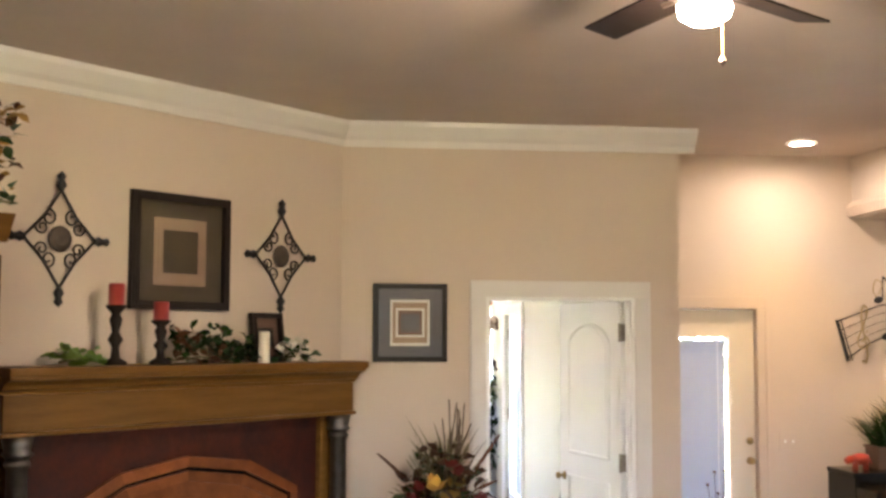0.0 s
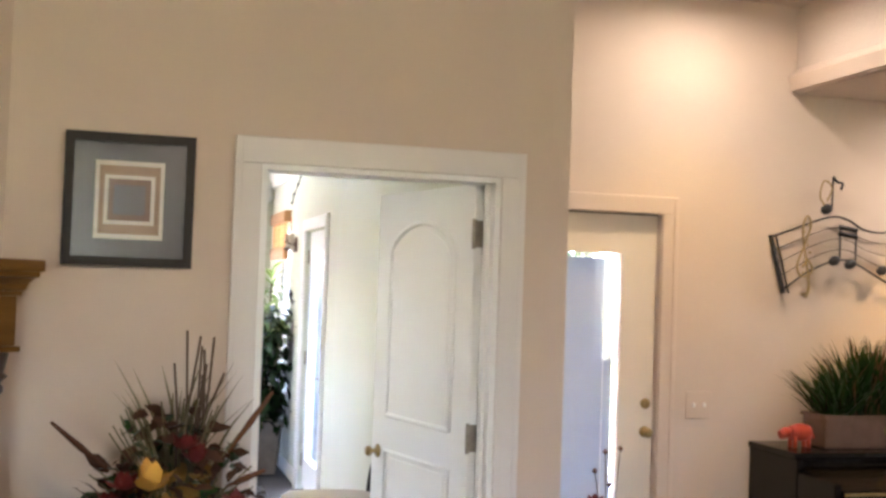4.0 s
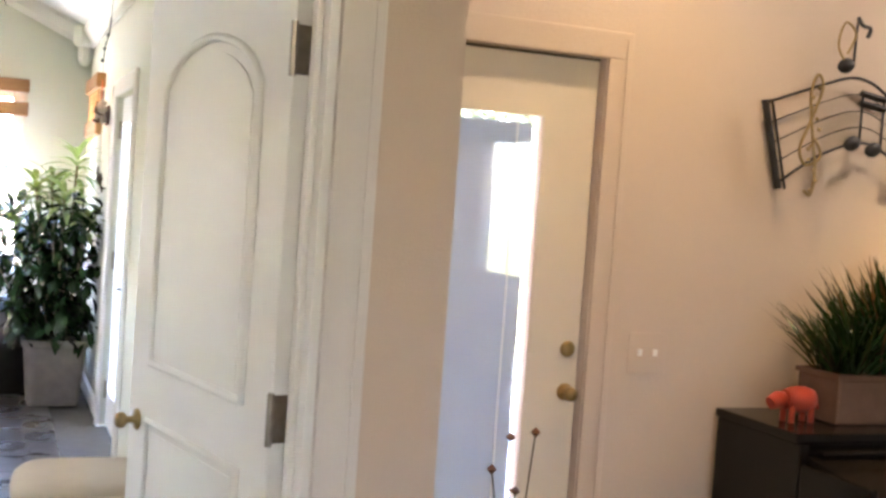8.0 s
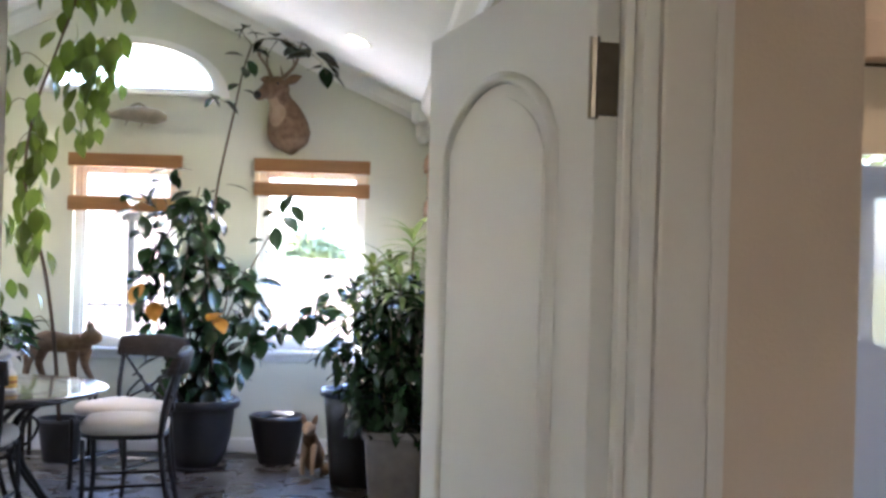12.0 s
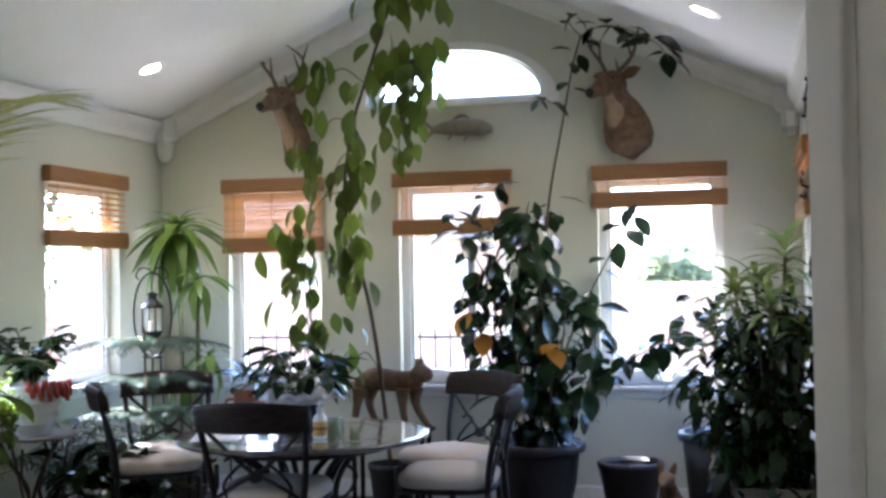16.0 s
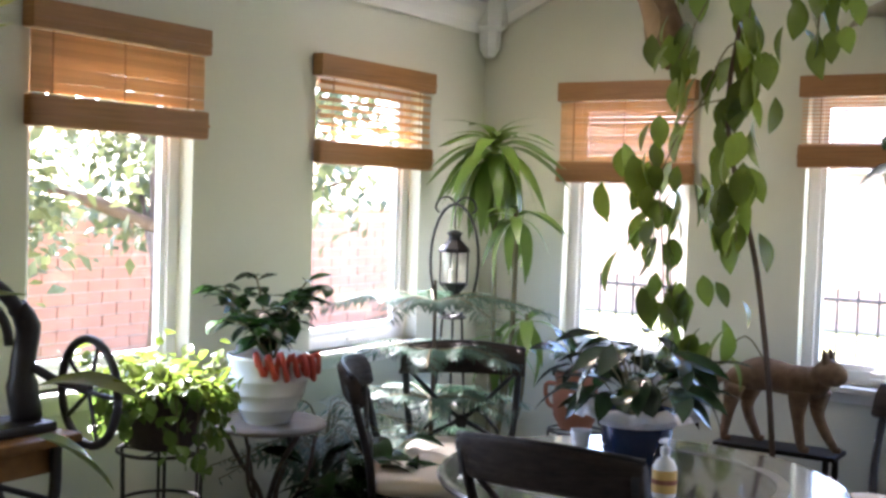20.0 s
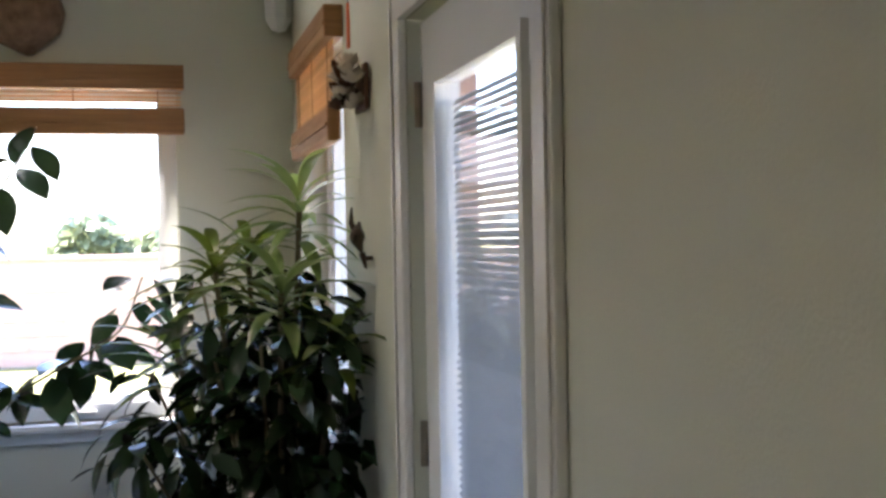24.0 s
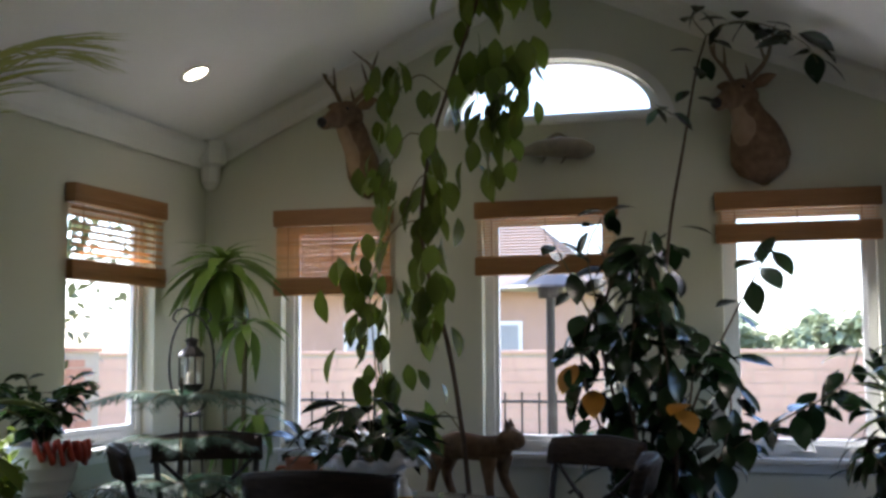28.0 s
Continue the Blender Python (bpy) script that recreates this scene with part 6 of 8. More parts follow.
RSTEMS = [
    ([(-0.62, 6.42, 0.5), (-0.62, 6.42, 1.2), (-0.58, 6.44, 1.7), (-0.55, 6.5, 2.05), (-0.48, 6.55, 2.45), (-0.42, 6.6, 2.8), (-0.36, 6.55, 2.98)], 26, 0.10, 0.012),
    ([(-0.70, 6.38, 0.5), (-0.80, 6.36, 1.1), (-0.88, 6.34, 1.5), (-0.80, 6.35, 1.80), (-0.68, 6.38, 1.93)], 34, 0.12, 0.011),
    ([(-0.88, 6.34, 1.5), (-0.97, 6.32, 1.68), (-1.05, 6.3, 1.86), (-1.10, 6.3, 1.95)], 9, 0.3, 0.006),
    ([(-0.90, 6.34, 1.65), (-0.93, 6.3, 1.9), (-0.86, 6.32, 2.06), (-0.80, 6.35, 2.12)], 7, 0.4, 0.005),
    ([(-0.55, 6.40, 0.5), (-0.50, 6.42, 1.0), (-0.40, 6.5, 1.3), (-0.26, 6.6, 1.6), (-0.12, 6.7, 1.86), (-0.06, 6.72, 1.98)], 16, 0.12, 0.008),
    ([(-0.56, 6.36, 0.5), (-0.44, 6.34, 0.82), (-0.22, 6.36, 1.0), (0.02, 6.38, 1.14), (0.22, 6.4, 1.26), (0.30, 6.4, 1.44)], 36, 0.25, 0.007),
    ([(-0.62, 6.34, 0.5), (-0.68, 6.26, 0.9), (-0.74, 6.22, 1.25), (-0.70, 6.22, 1.55)], 34, 0.10, 0.010),
    ([(-0.66, 6.42, 0.5), (-0.55, 6.36, 0.9), (-0.46, 6.3, 1.2), (-0.44, 6.3, 1.5)], 32, 0.10, 0.009),
    ([(-0.70, 6.40, 0.5), (-0.62, 6.36, 1.0), (-0.60, 6.34, 1.45), (-0.66, 6.36, 1.82)], 34, 0.08, 0.010),
    ([(-0.60, 6.36, 0.5), (-0.58, 6.28, 0.7), (-0.52, 6.24, 0.86)], 14, 0.10, 0.007),
    ([(-0.68, 6.36, 0.5), (-0.76, 6.28, 0.68), (-0.82, 6.26, 0.82)], 12, 0.10, 0.007),
    ([(-0.72, 6.34, 0.5), (-0.86, 6.28, 1.0), (-0.96, 6.26, 1.35), (-0.92, 6.28, 1.62)], 38, 0.12, 0.009),
    ([(-0.58, 6.32, 0.5), (-0.52, 6.22, 0.95), (-0.56, 6.2, 1.4), (-0.62, 6.24, 1.76)], 44, 0.08, 0.009),
    ([(-0.54, 6.40, 0.5), (-0.36, 6.34, 0.85), (-0.28, 6.32, 1.15), (-0.32, 6.34, 1.4)], 36, 0.12, 0.008),
    ([(-0.70, 6.44, 0.5), (-0.74, 6.42, 1.2), (-0.72, 6.40, 1.7), (-0.66, 6.4, 2.0)], 40, 0.15, 0.009),
    ([(-0.36, 6.55, 2.98), (-0.22, 6.48, 3.02), (-0.05, 6.45, 2.97), (0.10, 6.45, 2.88), (0.16, 6.45, 2.78)], 14, 0.1, 0.004),
    ([(-0.36, 6.55, 2.98), (-0.42, 6.5, 3.06), (-0.36, 6.46, 3.10)], 5, 0.3, 0.004),
    ([(-0.46, 6.57, 2.55), (-0.56, 6.5, 2.60), (-0.64, 6.46, 2.62)], 4, 0.4, 0.004),
]
for path, n, t0, rad in RSTEMS:
    q = L(*path)
    pts = curve(q, 6)
    part("stem", tube(pts, [rad * (1 - 0.55 * k / len(pts)) for k in range(len(pts))], 7), BARK if rad > 0.007 else STEM, rp, smooth=True)
    if path[0][2] == 0.5 and n == 26:
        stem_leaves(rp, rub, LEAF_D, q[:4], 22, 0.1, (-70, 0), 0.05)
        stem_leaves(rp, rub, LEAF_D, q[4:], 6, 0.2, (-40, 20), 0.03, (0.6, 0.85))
    else:
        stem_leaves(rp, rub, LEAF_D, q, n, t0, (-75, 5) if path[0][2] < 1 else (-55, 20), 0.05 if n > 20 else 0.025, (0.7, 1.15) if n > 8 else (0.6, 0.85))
rub2 = rub.copy()
rub2.materials.clear()
leaves(rp, rub2, LEAF_Y, [aim(Vector(p) - B, yw, pt, 0, 1.1) for p, yw, pt in (((-0.98, 6.2, 1.36), 250, -35), ((-0.90, 6.2, 1.24), 280, -30), ((-0.46, 6.12, 1.18), 250, 0), ((-0.5, 6.1, 1.16), 300, -20))], "yellow_leaf")

bowl = pot("planter_bowl", "low black bowl planter on the tiles", (-0.12, 6.6, FLOOR), [(0, 0), (0.12, 0), (0.125, 0.008), (0.16, 0.16), (0.185, 0.28), (0.195, 0.30), (0.195, 0.325), (0.182, 0.33), (0.172, 0.30)], BLACKPOT, soil=(0.172, 0.285))
pot("tall_planter", "tall dark tapered planter with a bluish rim", (0.40, 5.92, FLOOR), [(0, 0), (0.13, 0), (0.135, 0.01), (0.165, 0.35), (0.185, 0.56), (0.172, 0.57), (0.165, 0.54)], BLACKPOT, soil=(0.165, 0.53), rim=([(0.183, 0.55), (0.205, 0.555), (0.212, 0.575), (0.205, 0.60), (0.19, 0.60), (0.175, 0.575)], mat("slate_blue_rim", (0.07, 0.10, 0.15), (0.05, 0.07, 0.11), rough=0.25, scale=10, bump=0.05)))
pot("teal_pot", "teal glazed pot standing by the wall", (0.70, 6.25, FLOOR), [(0, 0), (0.12, 0), (0.125, 0.01), (0.16, 0.2), (0.155, 0.36), (0.17, 0.40), (0.155, 0.40), (0.145, 0.36)], TEALPOT)
sp = thing("stone_planter", "square tan stone planter with bushy green shrub", "planter", pose(0.66, 5.55, FLOOR))
bm = bmesh.new()
rows = []
for s, z in ((0.15, 0), (0.155, 0.02), (0.185, 0.36), (0.20, 0.37), (0.20, 0.41), (0.17, 0.41), (0.165, 0.35)):
    rows.append([bm.verts.new((x, y, z)) for x, y in squircle(2 * s, 2 * s, 32, 0.25)])
for a, b in zip(rows, rows[1:]):
    for k in range(32):
        bm.faces.new((a[k], a[(k + 1) % 32], b[(k + 1) % 32], b[k]))
bm.faces.new(rows[0][::-1])
bm.faces.new(rows[-1])
part("pot", bm, STONEPOT, sp)
shrub = leaf_mesh("shrub_leaf", 0.105, 0.042, 0.3, 0.2, rows=4)
strap = leaf_mesh("strap_leaf", 0.26, 0.042, 0.55, 0.25, rows=6)
poses = []
for k in range(12):
    a, lean = k * 137.5, U(0.08, 0.34)
    e = Vector((min(0.26, lean * math.cos(radians(a)) * 1.25) - 0.08, lean * math.sin(radians(a)), U(0.85, 1.40)))
    st = curve([(0.08 * math.cos(radians(a)), 0.08 * math.sin(radians(a)), 0.36), (e.x * 0.55, e.y * 0.55, e.z * 0.65), tuple(e)], 6)
    part("stem", tube(st, 0.005, 6), STEM, sp)
    for p in st[2:]:
        for j in range(7):
            yaw = U(0, 360)
            d = Vector((math.cos(radians(yaw)), math.sin(radians(yaw)), U(-0.3, 0.4)))
            q = p + d * U(0.02, 0.12)
            q.x = min(q.x, 0.22)
            poses.append(aim(q, yaw, U(-55, 15), U(-35, 35), U(0.8, 1.3)))
leaves(sp, shrub, LEAF_D, poses[:290])
foliage(sp, [(shrub, poses[290:] + [aim((U(-0.26, 0.22), U(-0.30, 0.22), U(0.40, 1.24)), U(0, 360), U(-60, 10), U(-40, 40), U(0.8, 1.3)) for _ in range(420)])], LEAF_D, "inner_foliage")
for hx, hy, hz, n, s, mt in ((0.08, 0.05, 1.50, 26, 1.0, LEAF_V), (-0.16, -0.02, 1.34, 22, 0.95, LEAF_P), (0.0, -0.18, 1.28, 22, 1.0, LEAF_V), (-0.06, 0.12, 1.38, 20, 1.0, LEAF_P), (-0.26, 0.06, 1.10, 18, 0.95, LEAF_P), (0.14, -0.2, 1.16, 18, 0.95, LEAF_P)):
    part("cane", tube(curve([(0.03, 0, 0.36), (hx * 0.6, hy * 0.6, hz * 0.6), (hx, hy, hz)], 4), 0.008), STEM, sp)
    me = strap.copy()
    me.materials.clear()
    leaves(sp, me, mt, [aim((hx, hy, hz - 0.10 + 0.006 * k), k * 137.5, 5 + 60 * k / n + U(-10, 10), U(-10, 10), s * U(0.75, 1.1)) for k in range(n)], "strap_leaf")

# climbing philodendron
ph = pot("philodendron", "tall climbing philodendron with large drooping leaves", (-1.56, 6.55, FLOOR), [(0, 0), (0.11, 0), (0.115, 0.01), (0.145, 0.24), (0.155, 0.26), (0.155, 0.29), (0.142, 0.29), (0.135, 0.26)], BLACKPOT)
B = Vector((-1.56, 6.55, FLOOR))
MAIN = [(-1.56, 6.5, 0.42), (-1.57, 6.42, 0.8), (-1.60, 6.4, 1.10), (-1.66, 6.4, 1.45), (-1.76, 6.4, 1.8), (-1.80, 6.4, 2.1), (-1.74, 6.4, 2.5), (-1.64, 6.4, 2.8), (-1.56, 6.4, 3.03), (-1.46, 6.4, 3.28), (-1.30, 6.4, 3.36)]
pts = curve(L(*MAIN), 6)
part("main_stem", tube(pts, [0.014 - 0.0001 * k for k in range(len(pts))], 8), BARK, ph, smooth=True)
phl = leaf_mesh("philodendron_leaf", 0.185, 0.10, 0.35, 0.15, rows=6)
PCL = [  # from, cluster centre, spread, leaves
    ((-1.66, 6.4, 2.75), (-1.95, 6.36, 2.78), (0.15, 0.12, 0.08), 11), ((-1.74, 6.4, 2.5), (-2.00, 6.34, 2.40), (0.08, 0.1, 0.20), 11),
    ((-1.80, 6.4, 2.1), (-2.10, 6.34, 1.80), (0.15, 0.1, 0.16), 20), ((-2.10, 6.34, 1.8), (-2.02, 6.34, 1.42), (0.15, 0.1, 0.26), 30), ((-2.02, 6.34, 1.42), (-1.98, 6.36, 1.14), (0.12, 0.08, 0.16), 12),
    ((-1.80, 6.4, 2.1), (-1.72, 6.34, 1.72), (0.10, 0.1, 0.30), 22), ((-1.72, 6.4, 2.55), (-1.70, 6.32, 2.18), (0.12, 0.1, 0.17), 15),
    ((-1.60, 6.4, 2.9), (-1.36, 6.32, 2.76), (0.17, 0.1, 0.19), 44), ((-1.36, 6.32, 2.7), (-1.43, 6.32, 2.40), (0.14, 0.1, 0.15), 20),
    ((-1.46, 6.4, 3.28), (-1.38, 6.36, 3.22), (0.24, 0.16, 0.10), 20), ((-1.58, 6.4, 1.0), (-1.78, 6.36, 1.08), (0.10, 0.1, 0.14), 9), ((-1.7, 6.4, 2.3), (-1.9, 6.34, 2.15), (0.12, 0.1, 0.12), 7),
]
for fr, c, sp3, n in PCL:
    fr, c = Vector(fr) - B, Vector(c) - B
    part("side_shoot", tube(curve([tuple(fr), tuple(fr.lerp(c, 0.5) + Vector((0, 0, 0.08))), tuple(c - Vector((0, 0, sp3[2] * 0.7)))], 5), 0.004, 6), STEM, ph, smooth=True)
    leaves(ph, phl, LEAF_P, [aim(c + Vector((rnd.gauss(0, sp3[0] * 0.62), rnd.gauss(0, sp3[1] * 0.6), U(-1, 1) * sp3[2] + 0.07)), U(0, 360), U(-85, -35), U(-30, 30), U(0.65, 1.1)) for _ in range(n)])
stem_leaves(ph, phl, LEAF_P, L(*MAIN[4:]), 20, 0.0, (-80, -30), 0.05)

# corner dracaena
dr = pot("dracaena", "corner dracaena with thin trunks and drooping strap leaves", (-2.95, 6.5, FLOOR), [(0, 0), (0.14, 0), (0.145, 0.01), (0.18, 0.28), (0.195, 0.30), (0.19, 0.33), (0.175, 0.33), (0.165, 0.30)], WICKER)
dl = leaf_mesh("dracaena_leaf", 0.34, 0.088, 0.95, 0.2, rows=7)
for tx, ty, hz, n, s in ((-0.02, 0.0, 1.72, 60, 1.0), (0.14, -0.05, 1.46, 16, 0.8), (0.02, 0.05, 0.86, 16, 0.7), (0.22, -0.06, 0.98, 14, 0.7)):
    part("trunk", tube(curve([(tx * 0.3, ty * 0.3, 0.28), (tx * 0.8 + 0.02, ty, hz * 0.55), (tx, ty, hz)], 6), 0.014 if hz > 1.2 else 0.010, 8), STEM, dr, smooth=True)
    leaves(dr, dl, LEAF_L if hz > 1.5 else LEAF_P, [aim((tx, ty, hz - 0.06 + 0.002 * k), k * 137.5, -30 + 105 * (k / n) ** 1.5 + U(-10, 10), U(-12, 12), s * U(0.7, 1.05) * (0.75 if k > n * 0.85 else 1)) for k in range(n)])

# norfolk pine and ferns
npn = pot("norfolk_pine", "young norfolk pine with flat feathery branch tiers", (-2.82, 5.78, FLOOR), [(0, 0), (0.12, 0), (0.125, 0.01), (0.15, 0.22), (0.16, 0.25), (0.148, 0.25), (0.14, 0.22)], BLACKPOT)
part("trunk", tube([(0, 0, 0.2), (0.01, 0, 0.7), (0, 0.01, 1.16)], [0.013, 0.010, 0.006], 8), BARK, npn)
ndl = leaf_mesh("needle_spray", 0.10, 0.012, 0.35, 0.1, rows=2)
for tz, rr, nb in ((1.07, 0.46, 7), (0.86, 0.38, 6), (0.66, 0.40, 7), (0.48, 0.34, 6)):
    for k in range(nb):
        a = 360 * k / nb + tz * 70
        ca, sa = math.cos(radians(a)), math.sin(radians(a))
        if -2.82 + ca * rr < SX0 + 0.06:
            rr_ = (-2.82 - SX0 - 0.08) / abs(ca)
        else:
            rr_ = rr
        br = curve([(0, 0, tz), (ca * rr_ * 0.5, sa * rr_ * 0.5, tz + 0.03), (ca * rr_, sa * rr_, tz - 0.02)], 10)
        bo = part("branch", tube(br, 0.003, 5), STEM, npn)
        po = []
        for j, p in enumerate(br[2:]):
            for s in (-1, 1):
                base = aim(p, a + s * U(50, 65), U(-18, 6), 0, 1.2 * (1 - 0.4 * j / len(br)))
                po.append(base)
                for q in range(5):
                    for s2 in (-1, 1):
                        po.append(base @ aim((0, 0.018 * q + 0.01, -0.001 * q), 90 + s2 * 48, U(-10, 20), 0, 0.4))
        foliage(bo, [(ndl, po)], LEAF_B, "needles")


def fern(p, label, potmat, n, ln, mt, seed, pot_r=0.13, pot_h=0.22, wide=0.09):
    g = random.Random(seed)
    ob = pot("potted_fern", label, p, [(0, 0), (pot_r * 0.75, 0), (pot_r * 0.78, 0.01), (pot_r, pot_h - 0.03), (pot_r * 1.06, pot_h - 0.02), (pot_r * 1.06, pot_h), (pot_r * 0.96, pot_h), (pot_r * 0.92, pot_h - 0.03)], potmat)
    me = leaf_mesh("frond_leaflet", wide, 0.022, 0.2, 0.1, rows=2)
    for k in range(n):
        a, el, l = k * 137.5 + g.uniform(-15, 15), g.uniform(25, 80), ln * g.uniform(0.7, 1.1)
        ca, sa = math.cos(radians(a)), math.sin(radians(a))
        c = curve([(0.03 * ca, 0.03 * sa, pot_h - 0.03), (ca * l * 0.45 * math.cos(radians(el)), sa * l * 0.45 * math.cos(radians(el)), pot_h + l * 0.62 * math.sin(radians(el))), (ca * l * 0.95 * math.cos(radians(el * 0.7)), sa * l * 0.95 * math.cos(radians(el * 0.7)), pot_h + l * 0.62 * math.sin(radians(el)) - 0.06 * l)], 8)
        fr = part("frond", tube(c, 0.0025, 5), STEM, ob)
        po = []
        for j, q in enumerate(c[3:]):
            s0 = 1.0 - 0.7 * j / len(c[3:])
            for s in (-1, 1):
                po.append(aim(q, a + s * 70, g.uniform(-25, 15), 0, s0))
        foliage(fr, [(me, po)], mt, "foliage")
    return ob


fern((-3.02, 5.32, FLOOR), "dark feathery fern in a pot by the wall", BLACKPOT, 34, 0.62, LEAF_B, 3, 0.14, 0.26, 0.12)
fern((-2.62, 5.46, FLOOR), "leafy fern on the floor behind the chairs", WICKER, 26, 0.48, LEAF, 4, 0.12, 0.2, 0.11)
pl = pot("peace_lily", "dark glossy peace lily in a brown pot", (-2.66, 4.72 + 0.4, FLOOR), [(0, 0), (0.11, 0), (0.115, 0.01), (0.145, 0.20), (0.15, 0.24), (0.138, 0.24), (0.13, 0.21)], WICKER)
leaves(pl, lily, LEAF_D, [aim((U(-0.18, 0.18), U(-0.18, 0.18), U(0.26, 0.62)), U(0, 360), U(-45, 45), U(-30, 30), U(0.75, 1.15)) for _ in range(60)])
part("stalks", tube([(0, 0, 0.2), (0.02, 0, 0.5)], 0.006), STEM, pl)
pot("white_floor_pot", "white ceramic pot on the tiles", (-2.36, 5.40, FLOOR), [(0, 0), (0.08, 0), (0.10, 0.06), (0.105, 0.14), (0.10, 0.17), (0.09, 0.17), (0.092, 0.14)], WHITEPOT)

# small plants on the sill and a brown jug pot
st = pot("sill_plant", "small spiky green plant on the window sill", (-1.10, SY1 - 0.0, WZ0 + 0.001), [(0, 0), (0.03, 0), (0.042, 0.05), (0.044, 0.06), (0.039, 0.06), (0.037, 0.05)], WICKER, 20)
leaves(st, strap.copy(), LEAF, [aim((U(-0.02, 0.02), U(-0.02, 0.02) - 0.01, 0.05), k * 137.5, U(5, 75), 0, U(0.4, 0.7)) for k in range(26)])
jug = pot("brown_jug_pot", "brown pottery jug with a small leafy plant", (-2.42, 6.35, FLOOR + 0.50), [(0, 0), (0.07, 0), (0.10, 0.06), (0.105, 0.14), (0.09, 0.20), (0.10, 0.24), (0.09, 0.24), (0.08, 0.2)], TERRA)
part("handle", tube(curve([(-0.09, 0, 0.19), (-0.15, 0, 0.18), (-0.14, 0, 0.1), (-0.10, 0, 0.08)], 5), 0.011), TERRA, jug)
leaves(jug, lily, LEAF_D, [aim((U(-0.05, 0.05), U(-0.05, 0.05), U(0.24, 0.34)), k * 137.5, U(0, 60), U(-25, 25), U(0.6, 0.9)) for k in range(14)])


def wire_stand(p, h, r, label, legs=4):
    ob = thing("plant_stand", label, "plant stand", pose(*p), group="plant stands")
    for z, rr in ((h - 0.008, r), (h * 0.72, r * 0.92), (0.06, r * 0.95)):
        c = [(rr * math.cos(radians(15 * k)), rr * math.sin(radians(15 * k)), z) for k in range(25)]
        part("ring", tube(c, 0.006, 6), BLACKM, ob)
    for k in range(legs):
        a = radians(360 * k / legs + 20)
        part("leg", tube([(r * math.cos(a), r * math.sin(a), 0), (r * 0.95 * math.cos(a), r * 0.95 * math.sin(a), h * 0.5), (r * math.cos(a), r * math.sin(a), h - 0.008)], 0.006, 6), BLACKM, ob)
    for k in range(2):
        a = radians(90 * k + 20)
        part("cross_bar", tube([(-r * math.cos(a), -r * math.sin(a), h - 0.012), (r * math.cos(a), r * math.sin(a), h - 0.012)], 0.004, 6), BLACKM, ob)
    return ob


wire_stand((-2.42, 6.35, FLOOR), 0.50, 0.12, "slim black wire plant stand under the jug")
wire_stand((-3.0, 4.43, FLOOR), 0.65, 0.145, "black wire plant stand with round rings", 6)
iv = pot("ivy_basket", "dark basket pot overflowing with trailing ivy", (-3.0, 4.43, FLOOR + 0.654), [(0, 0), (0.10, 0), (0.105, 0.01), (0.15, 0.16), (0.165, 0.20), (0.165, 0.215), (0.152, 0.215), (0.145, 0.19)], WICKER)
ivl = leaf_mesh("ivy_leaf", 0.055, 0.045, 0.3, 0.2, rows=3)
po = [aim((U(-0.2, 0.22), U(-0.22, 0.22), 0.19 + abs(rnd.gauss(0, 0.07))), U(0, 360), U(-50, 30), U(-40, 40), U(0.7, 1.2)) for _ in range(260)]
for k in range(14):
    a = k * 137.5
    d = U(0.05, 0.28)
    c = curve([(0.12 * math.cos(radians(a)), 0.12 * math.sin(radians(a)), 0.2), (0.2 * math.cos(radians(a)), 0.2 * math.sin(radians(a)), 0.2), (0.20 * math.cos(radians(a)) + 0.02, 0.20 * math.sin(radians(a)), 0.2 - d)], 5)
    part("runner", tube(c, 0.002, 5), STEM, iv)
    po += [aim(p + Vector((U(-0.03, 0.03), U(-0.03, 0.03), 0)), U(0, 360), U(-70, 0), U(-40, 40), U(0.7, 1.2)) for p in c[3:] for _ in range(3)]
po = [m for m in po if m.translation.x > -0.30]
leaves(iv, ivl, LEAF_P, po[:280])
foliage(iv, [(ivl, po[280:])], LEAF_L, "trailing_ivy")

# white pot with a red ribbon on an ornate table
ws = thing("plant_table", "small round plant table with twig-like metal legs", "plant stand", pose(-3.0, 4.97, FLOOR))
part("tabletop", lathe([(0, 0.635), (0.20, 0.635), (0.212, 0.645), (0.212, 0.652), (0.20, 0.66), (0, 0.66)], 32), STONEPOT, ws)
for k in range(3):
    a = radians(120 * k + 40)
    part("leg", tube(curve([(r * math.cos(a + t), r * math.sin(a + t), z) for r, t, z in ((0.19, 0, 0.0), (0.10, 0.2, 0.2), (0.03, 0.5, 0.36), (0.12, 0.9, 0.52), (0.17, 1.2, 0.635))], 5), 0.010), BRONZE, ws, smooth=True)
    part("twig", tube(curve([(r * math.cos(a + t), r * math.sin(a + t), z) for r, t, z in ((0.06, 0.3, 0.30), (0.14, 0.0, 0.45), (0.17, 0.1, 0.6))], 5), 0.007), BRONZE, ws, smooth=True)
wp = pot("white_pot", "white ceramic pot with red ribbon and leafy plant", (-3.0, 4.95, FLOOR + 0.661), [(0, 0), (0.082, 0), (0.086, 0.008), (0.112, 0.05), (0.116, 0.054), (0.112, 0.06), (0.136, 0.105), (0.140, 0.11), (0.138, 0.117), (0.146, 0.155), (0.150, 0.16), (0.146, 0.166), (0.143, 0.215), (0.15, 0.235), (0.152, 0.25), (0.14, 0.25), (0.134, 0.22)], WHITEPOT)
